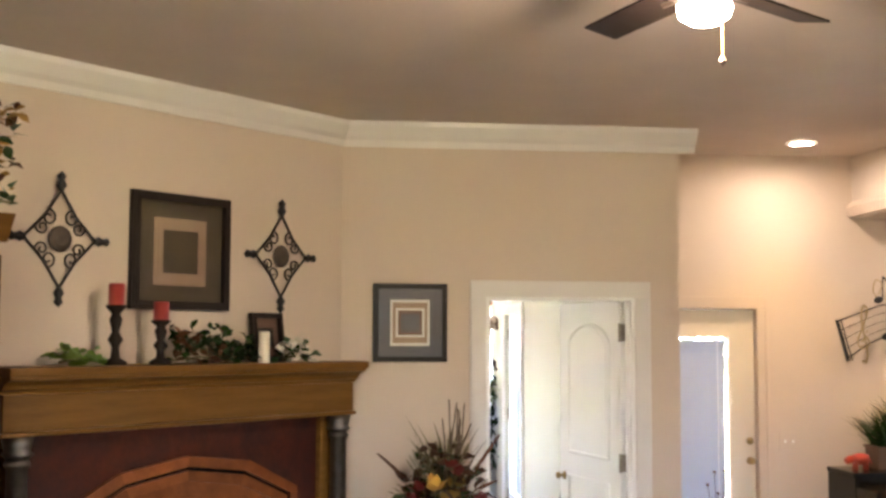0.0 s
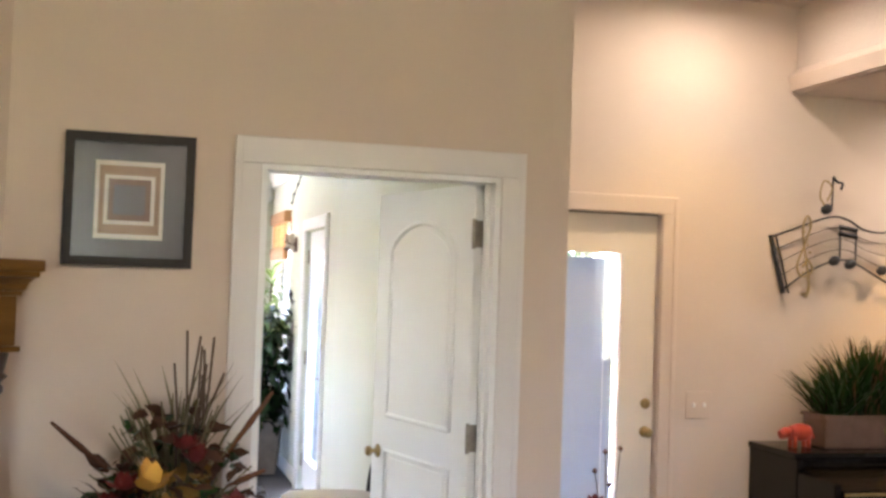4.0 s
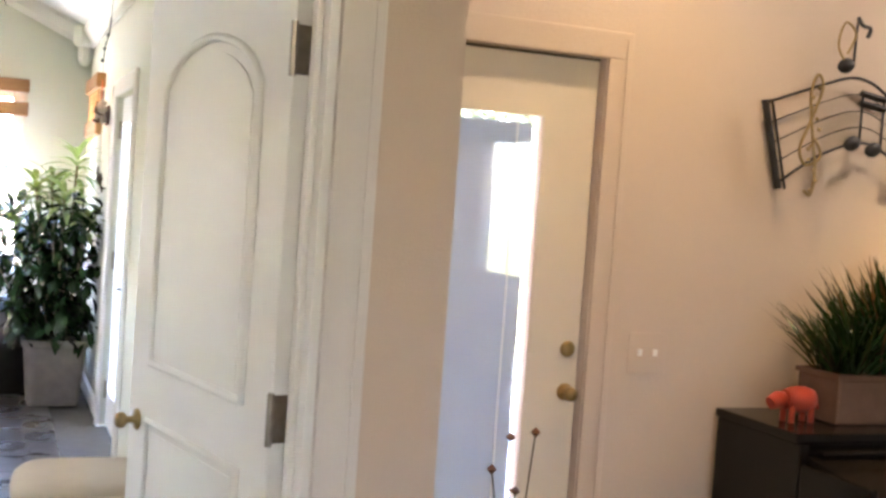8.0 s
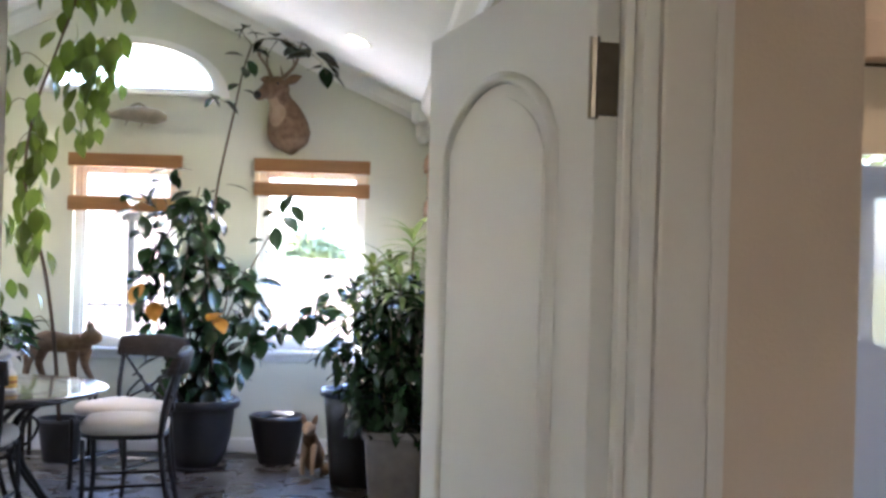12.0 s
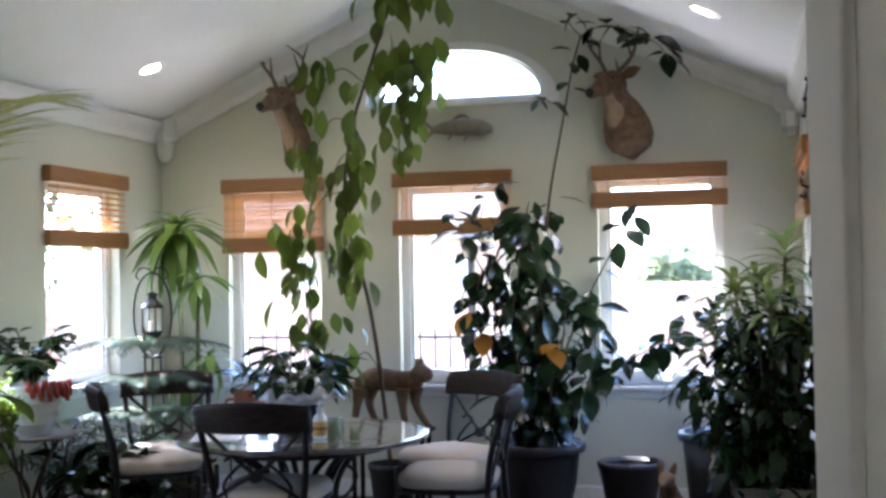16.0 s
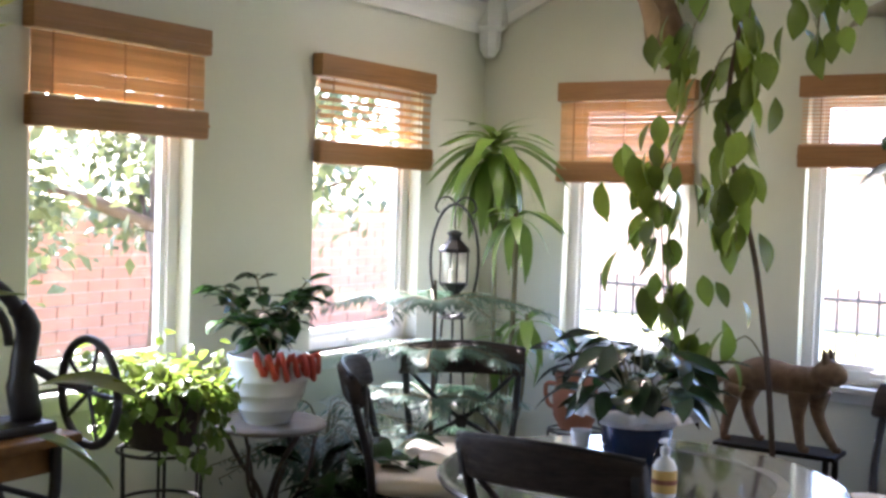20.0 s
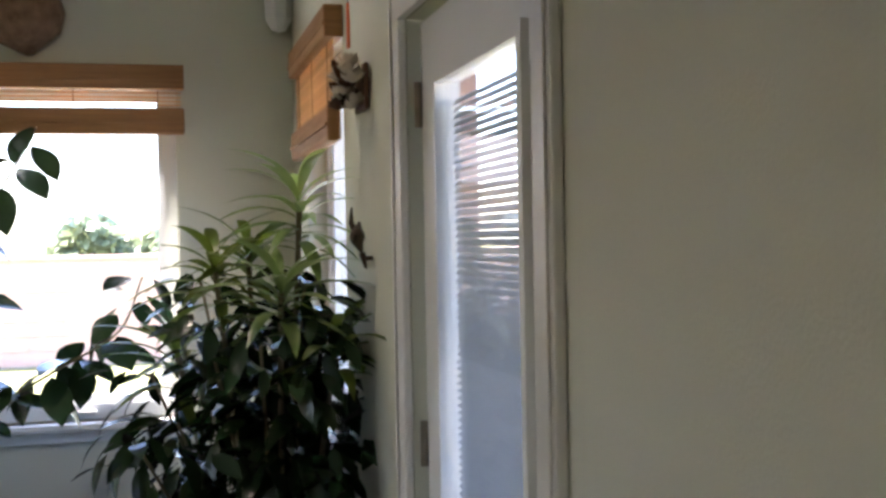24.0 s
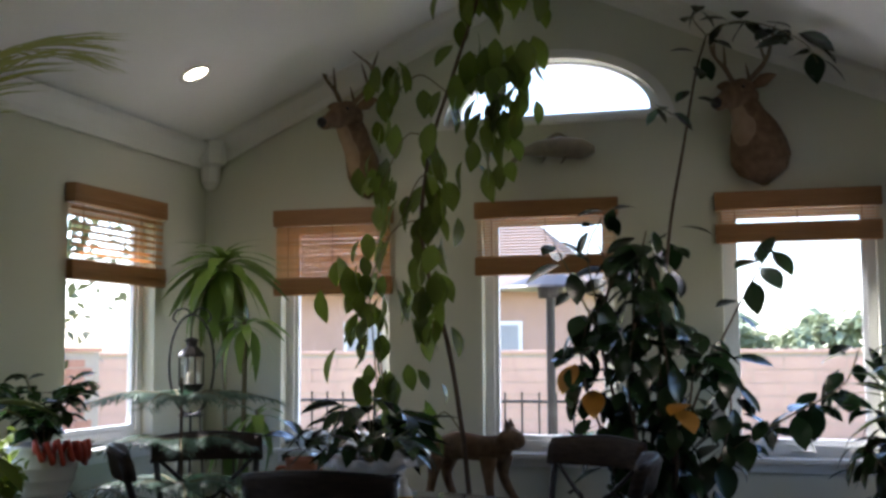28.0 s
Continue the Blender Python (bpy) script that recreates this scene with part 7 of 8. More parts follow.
for k in range(7):
    a = radians(-62 + 13 * k)
    part("ribbon_loop", tube(curve([(0.155 * math.cos(a), 0.155 * math.sin(a), 0.225), (0.195 * math.cos(a), 0.195 * math.sin(a), 0.25 + U(0, 0.03)), (0.19 * math.cos(a + 0.15), 0.19 * math.sin(a + 0.15), 0.20 - U(0, 0.03)), (0.16 * math.cos(a + 0.2), 0.16 * math.sin(a + 0.2), 0.22)], 3), 0.011, 6), REDBR, wp, "red ribbon", smooth=True)
bgl = leaf_mesh("begonia_leaf", 0.105, 0.07, 0.25, 0.2, rows=4)
for k in range(9):
    a = k * 40
    e = Vector((U(0.12, 0.24) * math.cos(radians(a)), U(0.15, 0.30) * math.sin(radians(a)), U(0.34, 0.56)))
    q = curve([(0.02, 0, 0.22), tuple(e * 0.5 + Vector((0, 0, 0.16))), tuple(e)], 4)
    part("stem", tube(q, 0.004, 6), STEM, wp)
    leaves(wp, bgl, LEAF, [aim(p, U(0, 360), U(-35, 35), U(-30, 30), U(0.7, 1.15)) for p in q[2:] for _ in range(2)])

# bronze figurines
def figurine(p, s, turn):
    bm = lathe([(0, 0), (0.10, 0), (0.105, 0.02), (0.09, 0.03), (0.06, 0.05), (0.075, 0.12), (0.085, 0.2), (0.06, 0.26), (0.05, 0.30), (0.062, 0.36), (0.03, 0.40), (0.028, 0.42), (0.048, 0.45), (0.052, 0.49), (0.035, 0.53), (0, 0.54)], 16, squash=0.8)
    tube(curve([(0.06, 0, 0.36), (0.11, -0.03, 0.30), (0.09, -0.09, 0.25)], 4), [0.022] * 5 + [0.016] * 4, 8, bm)
    tube(curve([(-0.06, 0, 0.36), (-0.10, -0.04, 0.32), (-0.03, -0.10, 0.30)], 4), [0.022] * 5 + [0.016] * 4, 8, bm)
    ob = part("figurine", bm, BRONZEF, smooth=True)
    ob.matrix_world = pose(*p, 0, 0, turn) @ Matrix.Scale(s, 4)
    return tagged(ob, "dark bronze garden figurine standing on the tiles", "figurine", group="garden figurines")


figurine((-2.60, 4.32, FLOOR), 0.86, 40)
figurine((-2.52, 4.58, FLOOR), 0.80, 20)

# ---- sunroom: left side ----
# treadle sewing machine
sm = thing("sewing_machine_table", "treadle table with an oak top and curved iron legs", "sewing table", pose(-3.0, 3.55, FLOOR))
part("tabletop", bx(-0.24, -0.42, 0.765, 0.17, 0.41, 0.795, bevel=0.008), OAK, sm)
part("drawer", bx(-0.2, 0.12, 0.68, 0.12, 0.38, 0.763, bevel=0.006), OAK, sm)
for y in (-0.34, 0.34):
    for s in (-1, 1):
        part("leg", tube(curve([(s * 0.16, y, 0.0), (s * 0.19, y, 0.06), (s * 0.10, y, 0.28), (s * 0.05, y, 0.42), (s * 0.13, y, 0.60), (s * 0.14, y, 0.763)], 6), 0.017), BLACKM, sm, smooth=True)
    part("leg_scroll", tube([(0.07 * math.cos(radians(20 * k)), y, 0.42 + 0.07 * math.sin(radians(20 * k))) for k in range(19)], 0.009), BLACKM, sm, smooth=True)
    part("cross_bar", tube([(-0.13, y, 0.60), (0.13, y, 0.60)], 0.010), BLACKM, sm)
part("long_bar", tube([(0, -0.34, 0.28), (0, 0.34, 0.28)], 0.012), BLACKM, sm)
part("treadle", prism(rect(-0.14, -0.2, 0.14, 0.2), [rect(-0.11 + 0.075 * k, -0.17, -0.055 + 0.075 * k, 0.17) for k in range(3)], 0.014, lambda u, v, d: (u, v, 0.10 + d)), BLACKM, sm)
mc = thing("sewing_machine", "antique black iron sewing machine with an arched arm", "sewing machine", pose(-2.98, 3.66, FLOOR + 0.796))
part("bed", bx(-0.09, -0.32, 0.0, 0.09, 0.26, 0.03, bevel=0.01), BLACKM, mc)
part("column", tube(curve([(0, 0.22, 0.03), (0, 0.20, 0.16), (0, 0.22, 0.30), (0, 0.18, 0.36)], 5), [0.045] * 5 + [0.035] * 6 + [0.03] * 5, 12), BLACKM, mc, smooth=True)
for r, w in ((0.25, 0.022), (0.195, 0.014)):
    part("arched_arm", tube([(0, -0.04 + r * math.cos(radians(180 * k / 16)), 0.25 + 0.86 * r * math.sin(radians(180 * k / 16))) for k in range(17)], w, 10), BLACKM, mc, smooth=True)
part("face_plate", bx(-0.03, -0.32, 0.06, 0.03, -0.26, 0.24, bevel=0.012), BLACKM, mc)
part("needle_bar", tube([(0, -0.29, 0.03), (0, -0.29, 0.10)], 0.005), NICKEL, mc)
part("spool_rod", tube([(0, -0.04, 0.46), (0, -0.04, 0.58)], 0.009), BLACKM, mc)
part("spool_plate", lathe([(0, 0.578), (0.055, 0.578), (0.06, 0.583), (0.055, 0.59), (0, 0.59)], 18, pose(0, -0.04, 0)), BLACKM, mc)
hw = part("hand_wheel", tube([(0.155 * math.cos(radians(12 * k)), 0.0, 0.155 * math.sin(radians(12 * k))) for k in range(31)], 0.013, 8), BLACKM, mc, "black iron hand wheel", smooth=True)
hw.matrix_local = pose(0.16, 0.31, 0.115, 0, 0, -10)
for k in range(5):
    part("spoke", tube([(0, 0, 0), (0.15 * math.cos(radians(72 * k)), 0, 0.15 * math.sin(radians(72 * k)))], 0.007, 6), BLACKM, hw)
part("shaft", tube([(0.0, 0.2, 0.20), (0.08, 0.25, 0.15), (0.16, 0.32, 0.115)], 0.014, 8), BLACKM, mc)

# driftwood slab on the wall
dw = thing("driftwood", "slab of dark weathered driftwood hung on the wall", "driftwood", pose(SX0 + 0.004, 3.72, 1.60))
g = random.Random(12)
for k in range(7):
    y0 = -0.12 + 0.04 * k
    a, b = g.uniform(-0.27, -0.2), g.uniform(0.17, 0.27)
    part("strip", tube(curve([(0.03, y0 + g.uniform(-0.015, 0.015), a), (0.05, y0 + g.uniform(-0.02, 0.02), a * 0.4), (0.045, y0 + g.uniform(-0.02, 0.02), b * 0.4), (0.03, y0 + g.uniform(-0.015, 0.015), b)], 4), [g.uniform(0.016, 0.03) for _ in range(13)], 7), DRIFT, dw, smooth=True)
part("backing", bx(0.0, -0.13, -0.2, 0.03, 0.13, 0.2, bevel=0.01), DRIFT, dw)

# big palm pot on a stand
PX, PY = -2.06, 2.68
stn = thing("palm_stand", "dark wooden three-legged stand under the palm", "plant stand", pose(PX, PY, FLOOR))
part("top", lathe([(0, 0.62), (0.25, 0.62), (0.26, 0.63), (0.25, 0.65), (0, 0.65)], 32), DARKWOOD, stn)
for k in range(3):
    a = radians(120 * k + 30)
    part("leg", tube(curve([(0.27 * math.cos(a), 0.27 * math.sin(a), 0), (0.19 * math.cos(a), 0.19 * math.sin(a), 0.3), (0.2 * math.cos(a), 0.2 * math.sin(a), 0.62)], 4), 0.02), DARKWOOD, stn, smooth=True)
PB = FLOOR + 0.651
GREYPOT = mat("dark_grey_pot", (0.020, 0.017, 0.016), (0.012, 0.010, 0.010), spec=0.2, rough=0.6, scale=7, bump=0.15)
palm = pot("potted_palm", "arching palm and pothos in a large dark pot", (PX, PY, PB), [(0, 0), (0.19, 0), (0.20, 0.01), (0.255, 0.38), (0.275, 0.42), (0.285, 0.44), (0.285, 0.47), (0.265, 0.475), (0.25, 0.44)], GREYPOT, 40, soil=(0.25, 0.43))
lfl = leaf_mesh("palm_leaflet", 0.26, 0.013, 0.25, 0.2, rows=4)
FROND = [
    [(0, 0.02, 0.42), (-0.08, 0.06, 0.72), (-0.22, 0.20, 1.08), (-0.26, 0.46, 1.36), (-0.20, 0.78, 1.36)],
    [(0.02, 0.02, 0.42), (-0.01, 0.10, 0.70), (0.06, 0.26, 1.10), (0.10, 0.52, 1.38), (0.06, 0.84, 1.46)],
    [(-0.03, -0.02, 0.42), (-0.16, -0.06, 0.80), (-0.38, -0.14, 1.15), (-0.66, -0.22, 1.30)],
    [(0.03, -0.03, 0.42), (0.08, -0.16, 0.80), (0.18, -0.42, 1.15), (0.22, -0.75, 1.30)],
    [(-0.02, -0.03, 0.42), (-0.10, -0.20, 0.85), (-0.25, -0.50, 1.20), (-0.40, -0.85, 1.25)],
]
for path in FROND:
    c = curve(path, 12)
    fo = part("frond", tube(c, [0.010 - 0.008 * k / len(c) for k in range(len(c))], 7), PALM, palm, smooth=True)
    po = []
    m0 = int(len(c) * 0.36)
    for j in range(m0, len(c) - 1):
        d = (c[j + 1] - c[j]).normalized()
        yaw = math.degrees(math.atan2(d.y, d.x))
        u = (j - m0) / (len(c) - m0)
        for f in (0.0, 0.5):
            p = c[j].lerp(c[j + 1], f)
            for s in (-1, 1):
                lat = Vector((math.cos(radians(yaw + 90 * s)), math.sin(radians(yaw + 90 * s)), 0))
                e = (lat * 0.85 + d * 0.55 + Vector((0, 0, 0.12))).normalized()
                po.append(aim(p, math.degrees(math.atan2(e.y, e.x)), math.degrees(math.asin(e.z)) + U(-6, 6), 0, (0.6 + 0.9 * math.sin(math.pi * min(1, u * 0.9 + 0.12))) * U(0.9, 1.1)))
    foliage(fo, [(lfl, po)], PALM, "foliage")
pth = leaf_mesh("pothos_leaf", 0.135, 0.10, 0.3, 0.2, rows=5)
po = [aim((U(-0.24, 0.24), U(-0.24, 0.24), 0.44 + U(0, 0.17)), U(0, 360), U(-35, 30), U(-30, 30), U(0.7, 1.1)) for _ in range(95)]
po += [aim((0.29 * math.cos(radians(a)), 0.29 * math.sin(radians(a)), 0.42 - U(0, 0.5)), a + U(-30, 30), U(-75, -25), U(-30, 30), U(0.8, 1.2)) for a in [U(-200, 90) for _ in range(42)]]
po += [aim(q, yw, pt, 0, 1.35) for q, yw, pt in (((0.10, 0.22, 0.62), 80, 30), ((0.22, 0.34, 0.42), 60, -20), ((0.28, 0.30, 0.52), 40, 10), ((0.30, 0.02, 0.20), 20, -30), ((0.33, 0.08, 0.10), 60, -30), ((0.30, -0.10, 0.08), -20, -20), ((0.30, 0.16, 0.05), 70, -40))]
leaves(palm, pth, LEAF_P, po, "pothos_leaf")
for k in range(5):
    a = radians(-150 + 55 * k)
    part("runner", tube(curve([(0.18 * math.cos(a), 0.18 * math.sin(a), 0.44), (0.30 * math.cos(a), 0.30 * math.sin(a), 0.46), (0.30 * math.cos(a + 0.2), 0.30 * math.sin(a + 0.2), 0.1)], 5), 0.004, 6), STEM, palm)

# lantern on a hook stand
lh = thing("lantern_stand", "thin black iron hook stand holding a lantern", "lantern stand", pose(-2.99, 6.2, FLOOR))
for k in range(3):
    a = radians(120 * k)
    part("leg", tube(curve([(0.13 * math.cos(a), 0.13 * math.sin(a), 0), (0.09 * math.cos(a), 0.09 * math.sin(a), 0.4), (0.05 * math.cos(a), 0.05 * math.sin(a), 0.98)], 5), 0.006, 6), BLACKM, lh)
part("oval_hoop", tube([(0.13 * math.cos(radians(15 * k)), 0, 1.22 + 0.26 * math.sin(radians(15 * k))) for k in range(25)], 0.007, 7), BLACKM, lh, smooth=True)
for s in (-1, 1):
    part("crown_scroll", tube(curve([(0, 0, 1.48), (s * 0.04, 0, 1.51), (s * 0.09, 0, 1.50), (s * 0.11, 0, 1.46), (s * 0.09, 0, 1.44)], 4), 0.005, 6), BLACKM, lh)
part("foot_ring", tube([(0.06 * math.cos(radians(20 * k)), 0.06 * math.sin(radians(20 * k)), 0.96) for k in range(19)], 0.006, 6), BLACKM, lh)
ln = thing("lantern", "small black metal lantern with glass panes", "lantern", pose(-2.99, 6.2, FLOOR + 1.06))
part("base", lathe([(0, 0), (0.03, 0), (0.04, 0.02), (0.062, 0.045), (0.066, 0.06), (0, 0.06)], 8), BLACKM, ln)
part("glass", lathe([(0.056, 0.06), (0.060, 0.12), (0.052, 0.20), (0.050, 0.20), (0.058, 0.12), (0.054, 0.06), (0.056, 0.06)], 16), GLASS, ln, "clear lantern glass")
part("roof", lathe([(0.075, 0.20), (0.07, 0.215), (0.03, 0.255), (0.028, 0.275), (0.04, 0.285), (0.015, 0.30), (0, 0.302), (0, 0.2)], 8), BLACKM, ln)
for k in range(4):
    a = radians(90 * k + 45)
    part("post", tube([(0.064 * math.cos(a), 0.064 * math.sin(a), 0.05), (0.064 * math.cos(a), 0.064 * math.sin(a), 0.21)], 0.004, 6), BLACKM, ln)
part("hanger", tube([(0, 0, 0.30), (0, 0, 0.42)], 0.003, 6), BLACKM, ln)
part("candle", lathe([(0, 0.06), (0.02, 0.06), (0.02, 0.12), (0, 0.122)], 12), CANDLE_W, ln)


# ---- sunroom: mounted and stuffed animals, one plain mesh each ----
def beast(name, label, category, m, tubes, mats, group=""):
    """tubes: rows of (points, radii, material index)."""
    bm = bmesh.new()
    for pts, rads, mi in tubes:
        c = curve(pts, 8)
        n = len(rads) - 1
        rr = []
        for k in range(len(c)):
            u = k / (len(c) - 1) * n
            i = min(int(u), n - 1)
            rr.append(rads[i] + (rads[i + 1] - rads[i]) * (u - i))
        f0 = len(bm.faces)
        tube(c, rr, 18, bm)
        bm.faces.ensure_lookup_table()
        for f in bm.faces[f0:]:
            f.material_index = mi
    me = bpy.data.meshes.new(name)
    bm.normal_update()
    bm.to_mesh(me)
    bm.free()
    for mt in mats:
        me.materials.append(mt)
    me.shade_smooth()
    ob = new(name, me)
    ob.matrix_world = m
    return tagged(ob, label, category, group)


def deer(m, label, chest, tall):
    """Shoulder mount: the wall is at +y, it looks towards -y, z up."""
    tubes = [
        ([(0, -0.005, -0.36 * tall), (0, -0.04, -0.22 * tall), (0, -0.10, -0.06), (0, -0.20, 0.08)], [0.015, chest * 0.8, chest, chest * 0.95, chest * 0.8, 0.085, 0.075], 0),
        ([(0, -0.07, -0.34 * tall), (0, -0.10, -0.2 * tall), (0, -0.18, -0.03), (0, -0.25, 0.06)], [0.01, chest * 0.45, chest * 0.55, chest * 0.5, 0.05, 0.04], 1),
        ([(0, -0.13, 0.10), (0, -0.22, 0.11), (0, -0.32, 0.07), (0, -0.40, 0.035), (0, -0.425, 0.03)], [0.06, 0.085, 0.065, 0.042, 0.036, 0.015], 0),
        ([(0, -0.405, 0.035), (0, -0.43, 0.035), (0, -0.44, 0.03)], [0.03, 0.028, 0.008], 2),
    ]
    for s in (-1, 1):
        tubes.append(([(s * 0.05, -0.17, 0.15), (s * 0.13, -0.16, 0.18), (s * 0.18, -0.155, 0.19)], [0.018, 0.036, 0.022, 0.004], 0))
        tubes.append(([(s * 0.052, -0.268, 0.128), (s * 0.066, -0.272, 0.126)], [0.016, 0.012, 0.006], 2))
        tubes.append(([(s * 0.04, -0.20, 0.17), (s * 0.12, -0.16, 0.27), (s * 0.17, -0.20, 0.36), (s * 0.12, -0.30, 0.44)], [0.016, 0.013, 0.010, 0.008, 0.003], 3))
        for a, b in (((0.12, -0.16, 0.27), (0.10, -0.20, 0.40)), ((0.165, -0.19, 0.34), (0.19, -0.16, 0.46)), ((0.05, -0.20, 0.18), (0.055, -0.24, 0.26))):
            tubes.append(([(s * a[0], a[1], a[2]), (s * (a[0] + b[0]) / 2, (a[1] + b[1]) / 2, (a[2] + b[2]) / 2), (s * b[0], b[1], b[2])], [0.009, 0.007, 0.002], 3))
    return beast("deer_mount", label, "deer mount", m, tubes, [FUR, FUR_W, BLACKM, ANTLER], "deer mounts")


deer(pose(-2.30, SY1 - 0.004, 2.64, 0, 0, -18) , "mounted pale deer head with antlers on the gable", 0.10, 0.95)
deer(pose(-0.10, SY1 - 0.004, 2.62, 0, 0, -32), "mounted brown deer head with antlers near the vault", 0.155, 0.95)
beast("fish_mount", "mounted pale fish below the arched window", "fish mount", pose(-1.19, SY1 - 0.06, 2.51), [
    ([(-0.20, 0, 0.0), (-0.10, -0.01, 0.012), (0.02, -0.015, 0.012), (0.14, -0.012, 0.0), (0.21, -0.01, -0.005)], [0.018, 0.045, 0.06, 0.055, 0.02], 0),
    ([(-0.18, 0, 0.0), (-0.24, 0, 0.05), (-0.28, 0, 0.075)], [0.012, 0.016, 0.004], 0), ([(-0.18, 0, 0.0), (-0.24, 0, -0.04), (-0.27, 0, -0.06)], [0.012, 0.016, 0.004], 0),
    ([(-0.08, 0, 0.05), (0.0, 0.0, 0.09), (0.06, 0, 0.07)], [0.004, 0.012, 0.004], 0), ([(0.06, -0.03, -0.03), (0.03, -0.05, -0.08)], [0.012, 0.004], 0), ([(-0.06, -0.02, -0.03), (-0.08, -0.03, -0.07)], [0.01, 0.003], 0)], [FISHM])
bs = thing("bobcat_stand", "slim dark wooden display stand under the bobcat", "display stand", pose(-1.60, 6.66, FLOOR))
part("top", bx(-0.26, -0.10, 0.47, 0.26, 0.10, 0.49, bevel=0.004), DARKWOOD, bs)
for x in (-0.22, 0.22):
    for y in (-0.08, 0.08):
        part("leg", bx(x - 0.012, y - 0.012, 0, x + 0.012, y + 0.012, 0.469, bevel=0.002), DARKWOOD, bs)
cat = [([(-0.20, 0, 0.26), (-0.08, 0, 0.30), (0.06, 0, 0.29), (0.16, 0, 0.29), (0.21, -0.01, 0.32)], [0.05, 0.075, 0.065, 0.07, 0.045], 0),
       ([(0.17, 0, 0.31), (0.23, -0.02, 0.34), (0.28, -0.03, 0.33), (0.305, -0.035, 0.32)], [0.04, 0.062, 0.045, 0.018], 0),
       ([(-0.22, 0, 0.27), (-0.27, 0, 0.25), (-0.29, 0, 0.20)], [0.02, 0.018, 0.01], 0)]
for x, y, dx in ((-0.17, -0.05, -0.04), (-0.13, 0.05, 0.03), (0.12, -0.05, 0.02), (0.17, 0.05, 0.07)):
    cat.append(([(x, y, 0.25), (x - 0.02 if x < 0 else x, y, 0.14), (x + dx, y, 0.02), (x + dx + 0.03, y, 0.012)], [0.05, 0.026, 0.018, 0.012], 0))
for y in (-0.045, 0.02):
    cat.append(([(0.225, y, 0.38), (0.22, y - 0.005, 0.42), (0.215, y - 0.005, 0.445)], [0.022, 0.014, 0.002], 0))
beast("bobcat", "stuffed tan bobcat standing on a display stand", "stuffed bobcat", pose(-1.62, 6.66, FLOOR + 0.491, 0, 0, -6), cat, [FUR])
fox = [([(0.0, 0.10, 0.06), (0, 0.06, 0.14), (0, -0.02, 0.24), (0, -0.05, 0.30)], [0.07, 0.085, 0.06, 0.045], 0),
       ([(0, -0.04, 0.29), (0, -0.07, 0.335), (0, -0.12, 0.325), (0, -0.165, 0.31)], [0.035, 0.052, 0.03, 0.010], 1),
       ([(0.05, 0.12, 0.03), (0.14, 0.10, 0.03), (0.18, 0.0, 0.03)], [0.03, 0.045, 0.012], 0)]
for s in (-1, 1):
    fox.append(([(s * 0.03, -0.04, 0.22), (s * 0.035, -0.08, 0.1), (s * 0.035, -0.09, 0.015)], [0.03, 0.018, 0.016], 1))
    fox.append(([(s * 0.032, -0.06, 0.37), (s * 0.045, -0.055, 0.41), (s * 0.05, -0.05, 0.435)], [0.022, 0.016, 0.003], 0))
beast("fox", "small stuffed fox sitting on the tiles", "stuffed fox", pose(0.13, 6.2, FLOOR, 0, 0, -12) @ Matrix.Scale(0.92, 4), fox, [FUR, FUR_W])

# ---- sunroom: right wall and small things ----
sw = thing("dried_swag", "pale dried flower swag with brown pods on wall", "wall swag", pose(SX1 - 0.003, 5.38, 1.955))
for k in range(26):
    p = (-U(0.02, 0.07), U(-0.11, 0.11), U(-0.055, 0.06))
    blossom(sw, p, U(0.03, 0.05), (CREAM, RUST, CREAM, CREAM)[k % 4], "dried_bloom")
part("backing", bx(-0.012, -0.08, -0.06, 0.0, 0.08, 0.06, bevel=0.004), BROWNPR, sw)
og = thing("orange_ornament", "narrow orange ornament hanging on a thread", "hanging ornament", pose(0.835, 5.30, 2.05))
part("strip", prism([(-0.012, 0.0), (0.012, 0.0), (0.010, 0.07), (0.005, 0.115), (-0.005, 0.115), (-0.010, 0.07)], [], 0.006, lambda u, v, d: (d, u, v)), ORANGE, og)
part("thread", tube([(0.003, 0, 0.115), (0.003, 0, 0.36)], 0.0012, 5), BLACKM, og)
rd = thing("hanging_rod", "thin black twisted chime rod hanging from ceiling", "hanging ornament", pose(0.82, 5.2, 2.27))
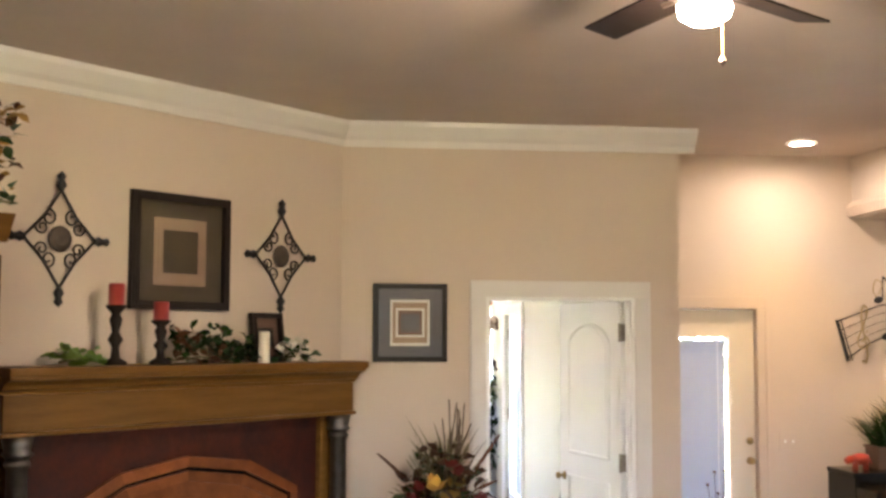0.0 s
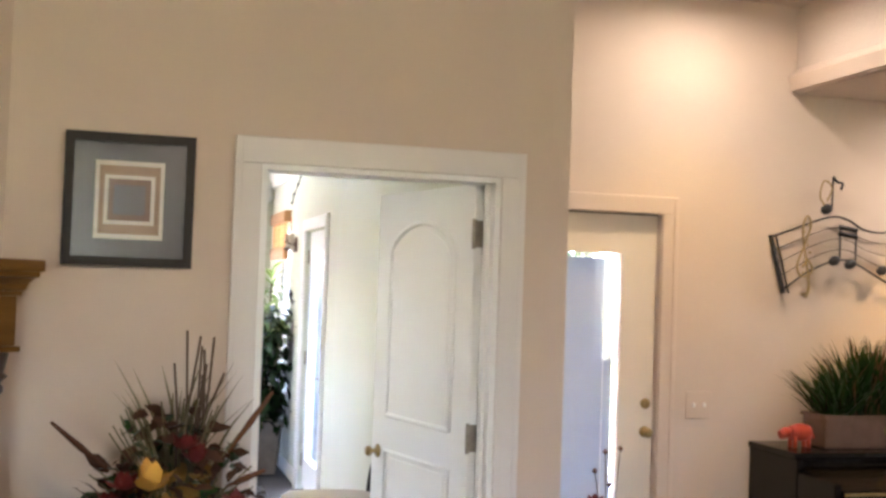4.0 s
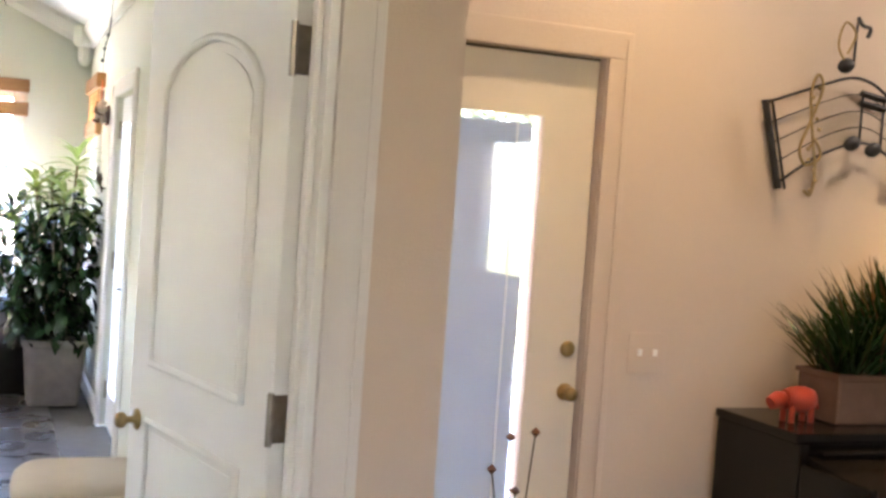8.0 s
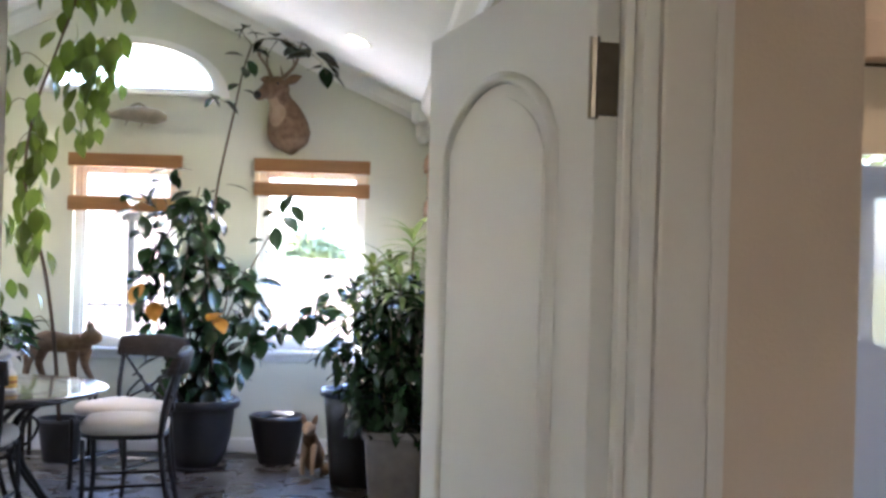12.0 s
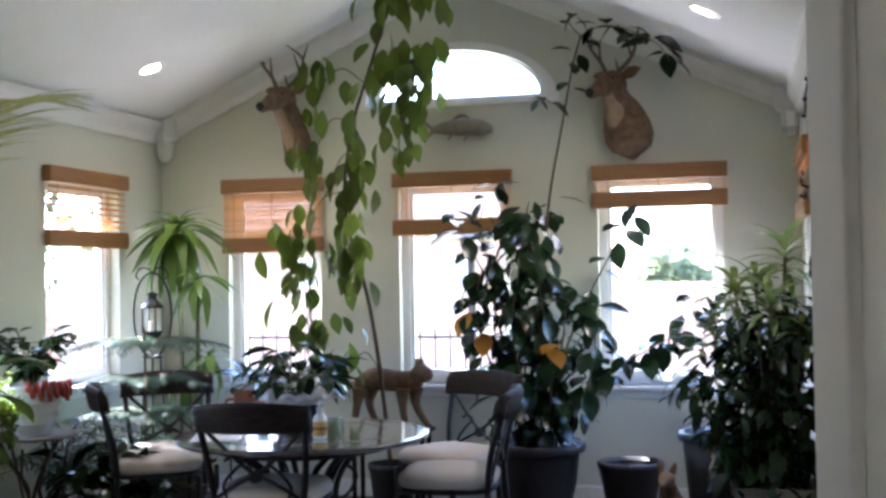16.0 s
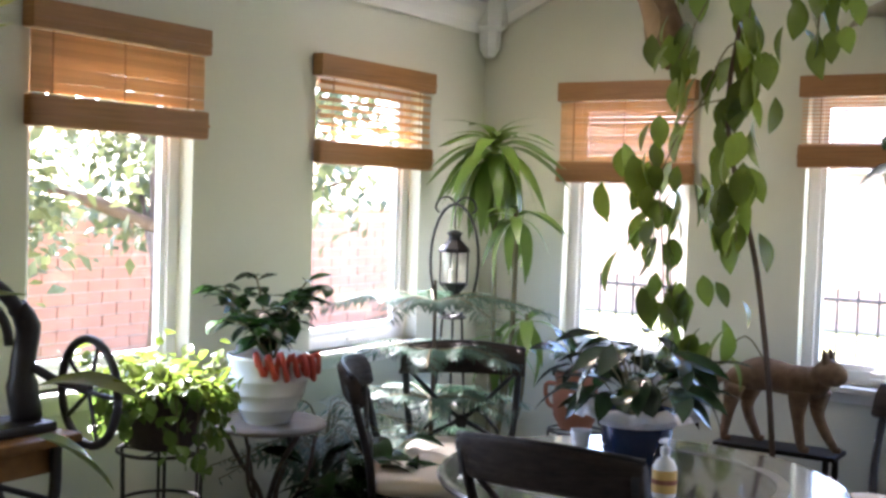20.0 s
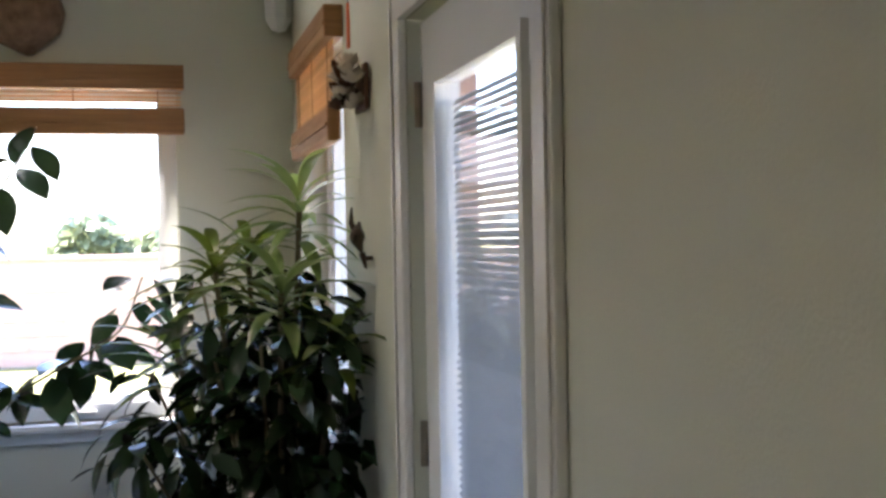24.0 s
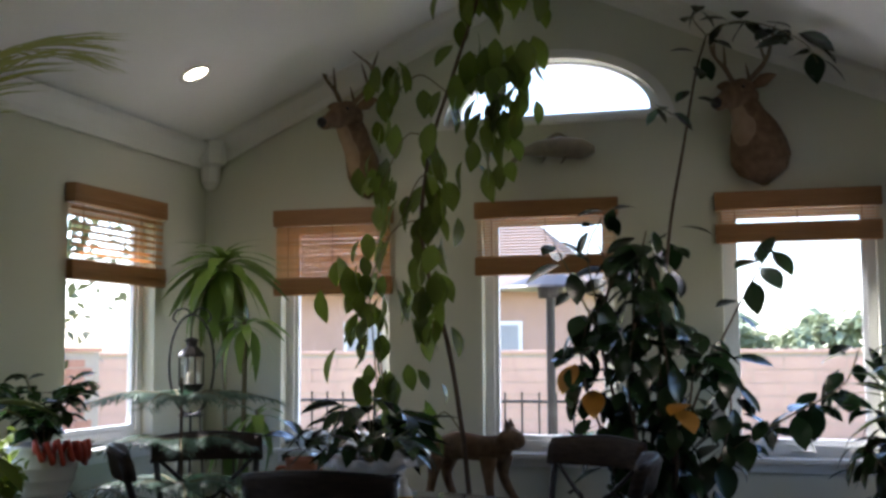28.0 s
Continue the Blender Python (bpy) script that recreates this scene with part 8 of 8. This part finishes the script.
part("rod", tube(curve([(0, 0, 0), (0.004, -0.06, 0.02), (0, -0.12, 0.06), (0.004, -0.3, 0.12), (0, -0.46, 0.20)], 5), 0.004, 6), BLACKM, rd)
part("thread", tube([(0, -0.46, 0.20), (0.004, -0.462, 0.36)], 0.0015, 5), BLACKM, rd)
for y, z in ((-0.005, 0.0), (-0.12, 0.06), (-0.3, 0.12)):
    part("bead", lathe([(0, -0.012), (0.009, -0.006), (0.011, 0), (0.009, 0.006), (0, 0.012)], 10, pose(0, y, z)), BLACKM, rd)
hk = thing("bird_hook", "small dark hummingbird hook on the wall", "wall hook", pose(SX1 - 0.002, 5.30, 1.55))
part("body", tube(curve([(-0.03, 0.02, 0.05), (-0.04, 0.0, 0.01), (-0.03, -0.015, -0.03)], 4), [0.004, 0.008, 0.014, 0.02, 0.022, 0.018, 0.012, 0.008, 0.003], 8), BRONZEF, hk, smooth=True)
part("wing", tube([(-0.035, 0.0, 0.0), (-0.05, 0.03, 0.05), (-0.045, 0.045, 0.09)], [0.012, 0.008, 0.002], 6), BRONZEF, hk)
part("bracket", bx(-0.03, -0.006, -0.05, 0.0, 0.006, -0.038), BRONZEF, hk)
part("tail", tube([(-0.03, -0.01, -0.03), (-0.02, -0.012, -0.07)], [0.01, 0.004], 6), BRONZEF, hk)

# ---- sunroom floor tiles ----
fl = bpy.data.objects["floor_sunroom"]
TS = 0.33
tm = bx(-TS / 2 + 0.003, -TS / 2 + 0.003, -0.011, TS / 2 - 0.003, TS / 2 - 0.003, 0.0, bevel=0.0015)
tme = bpy.data.meshes.new("tile")
tm.to_mesh(tme)
tm.free()
tme.materials.append(TILE)
nx, ny = int((SX1 - SX0) / TS), int((SY1 - 0.13) / TS)
for i in range(nx):
    for j in range(ny):
        t = new("tile", tme)
        t.parent = fl
        t.matrix_parent_inverse = fl.matrix_world.inverted()
        t.matrix_local = pose(SX0 + 0.02 + TS * (i + 0.5), 0.14 + TS * (j + 0.5), SF - rnd.random() * 0.0012, 0, 0, 90 * rnd.randrange(4))
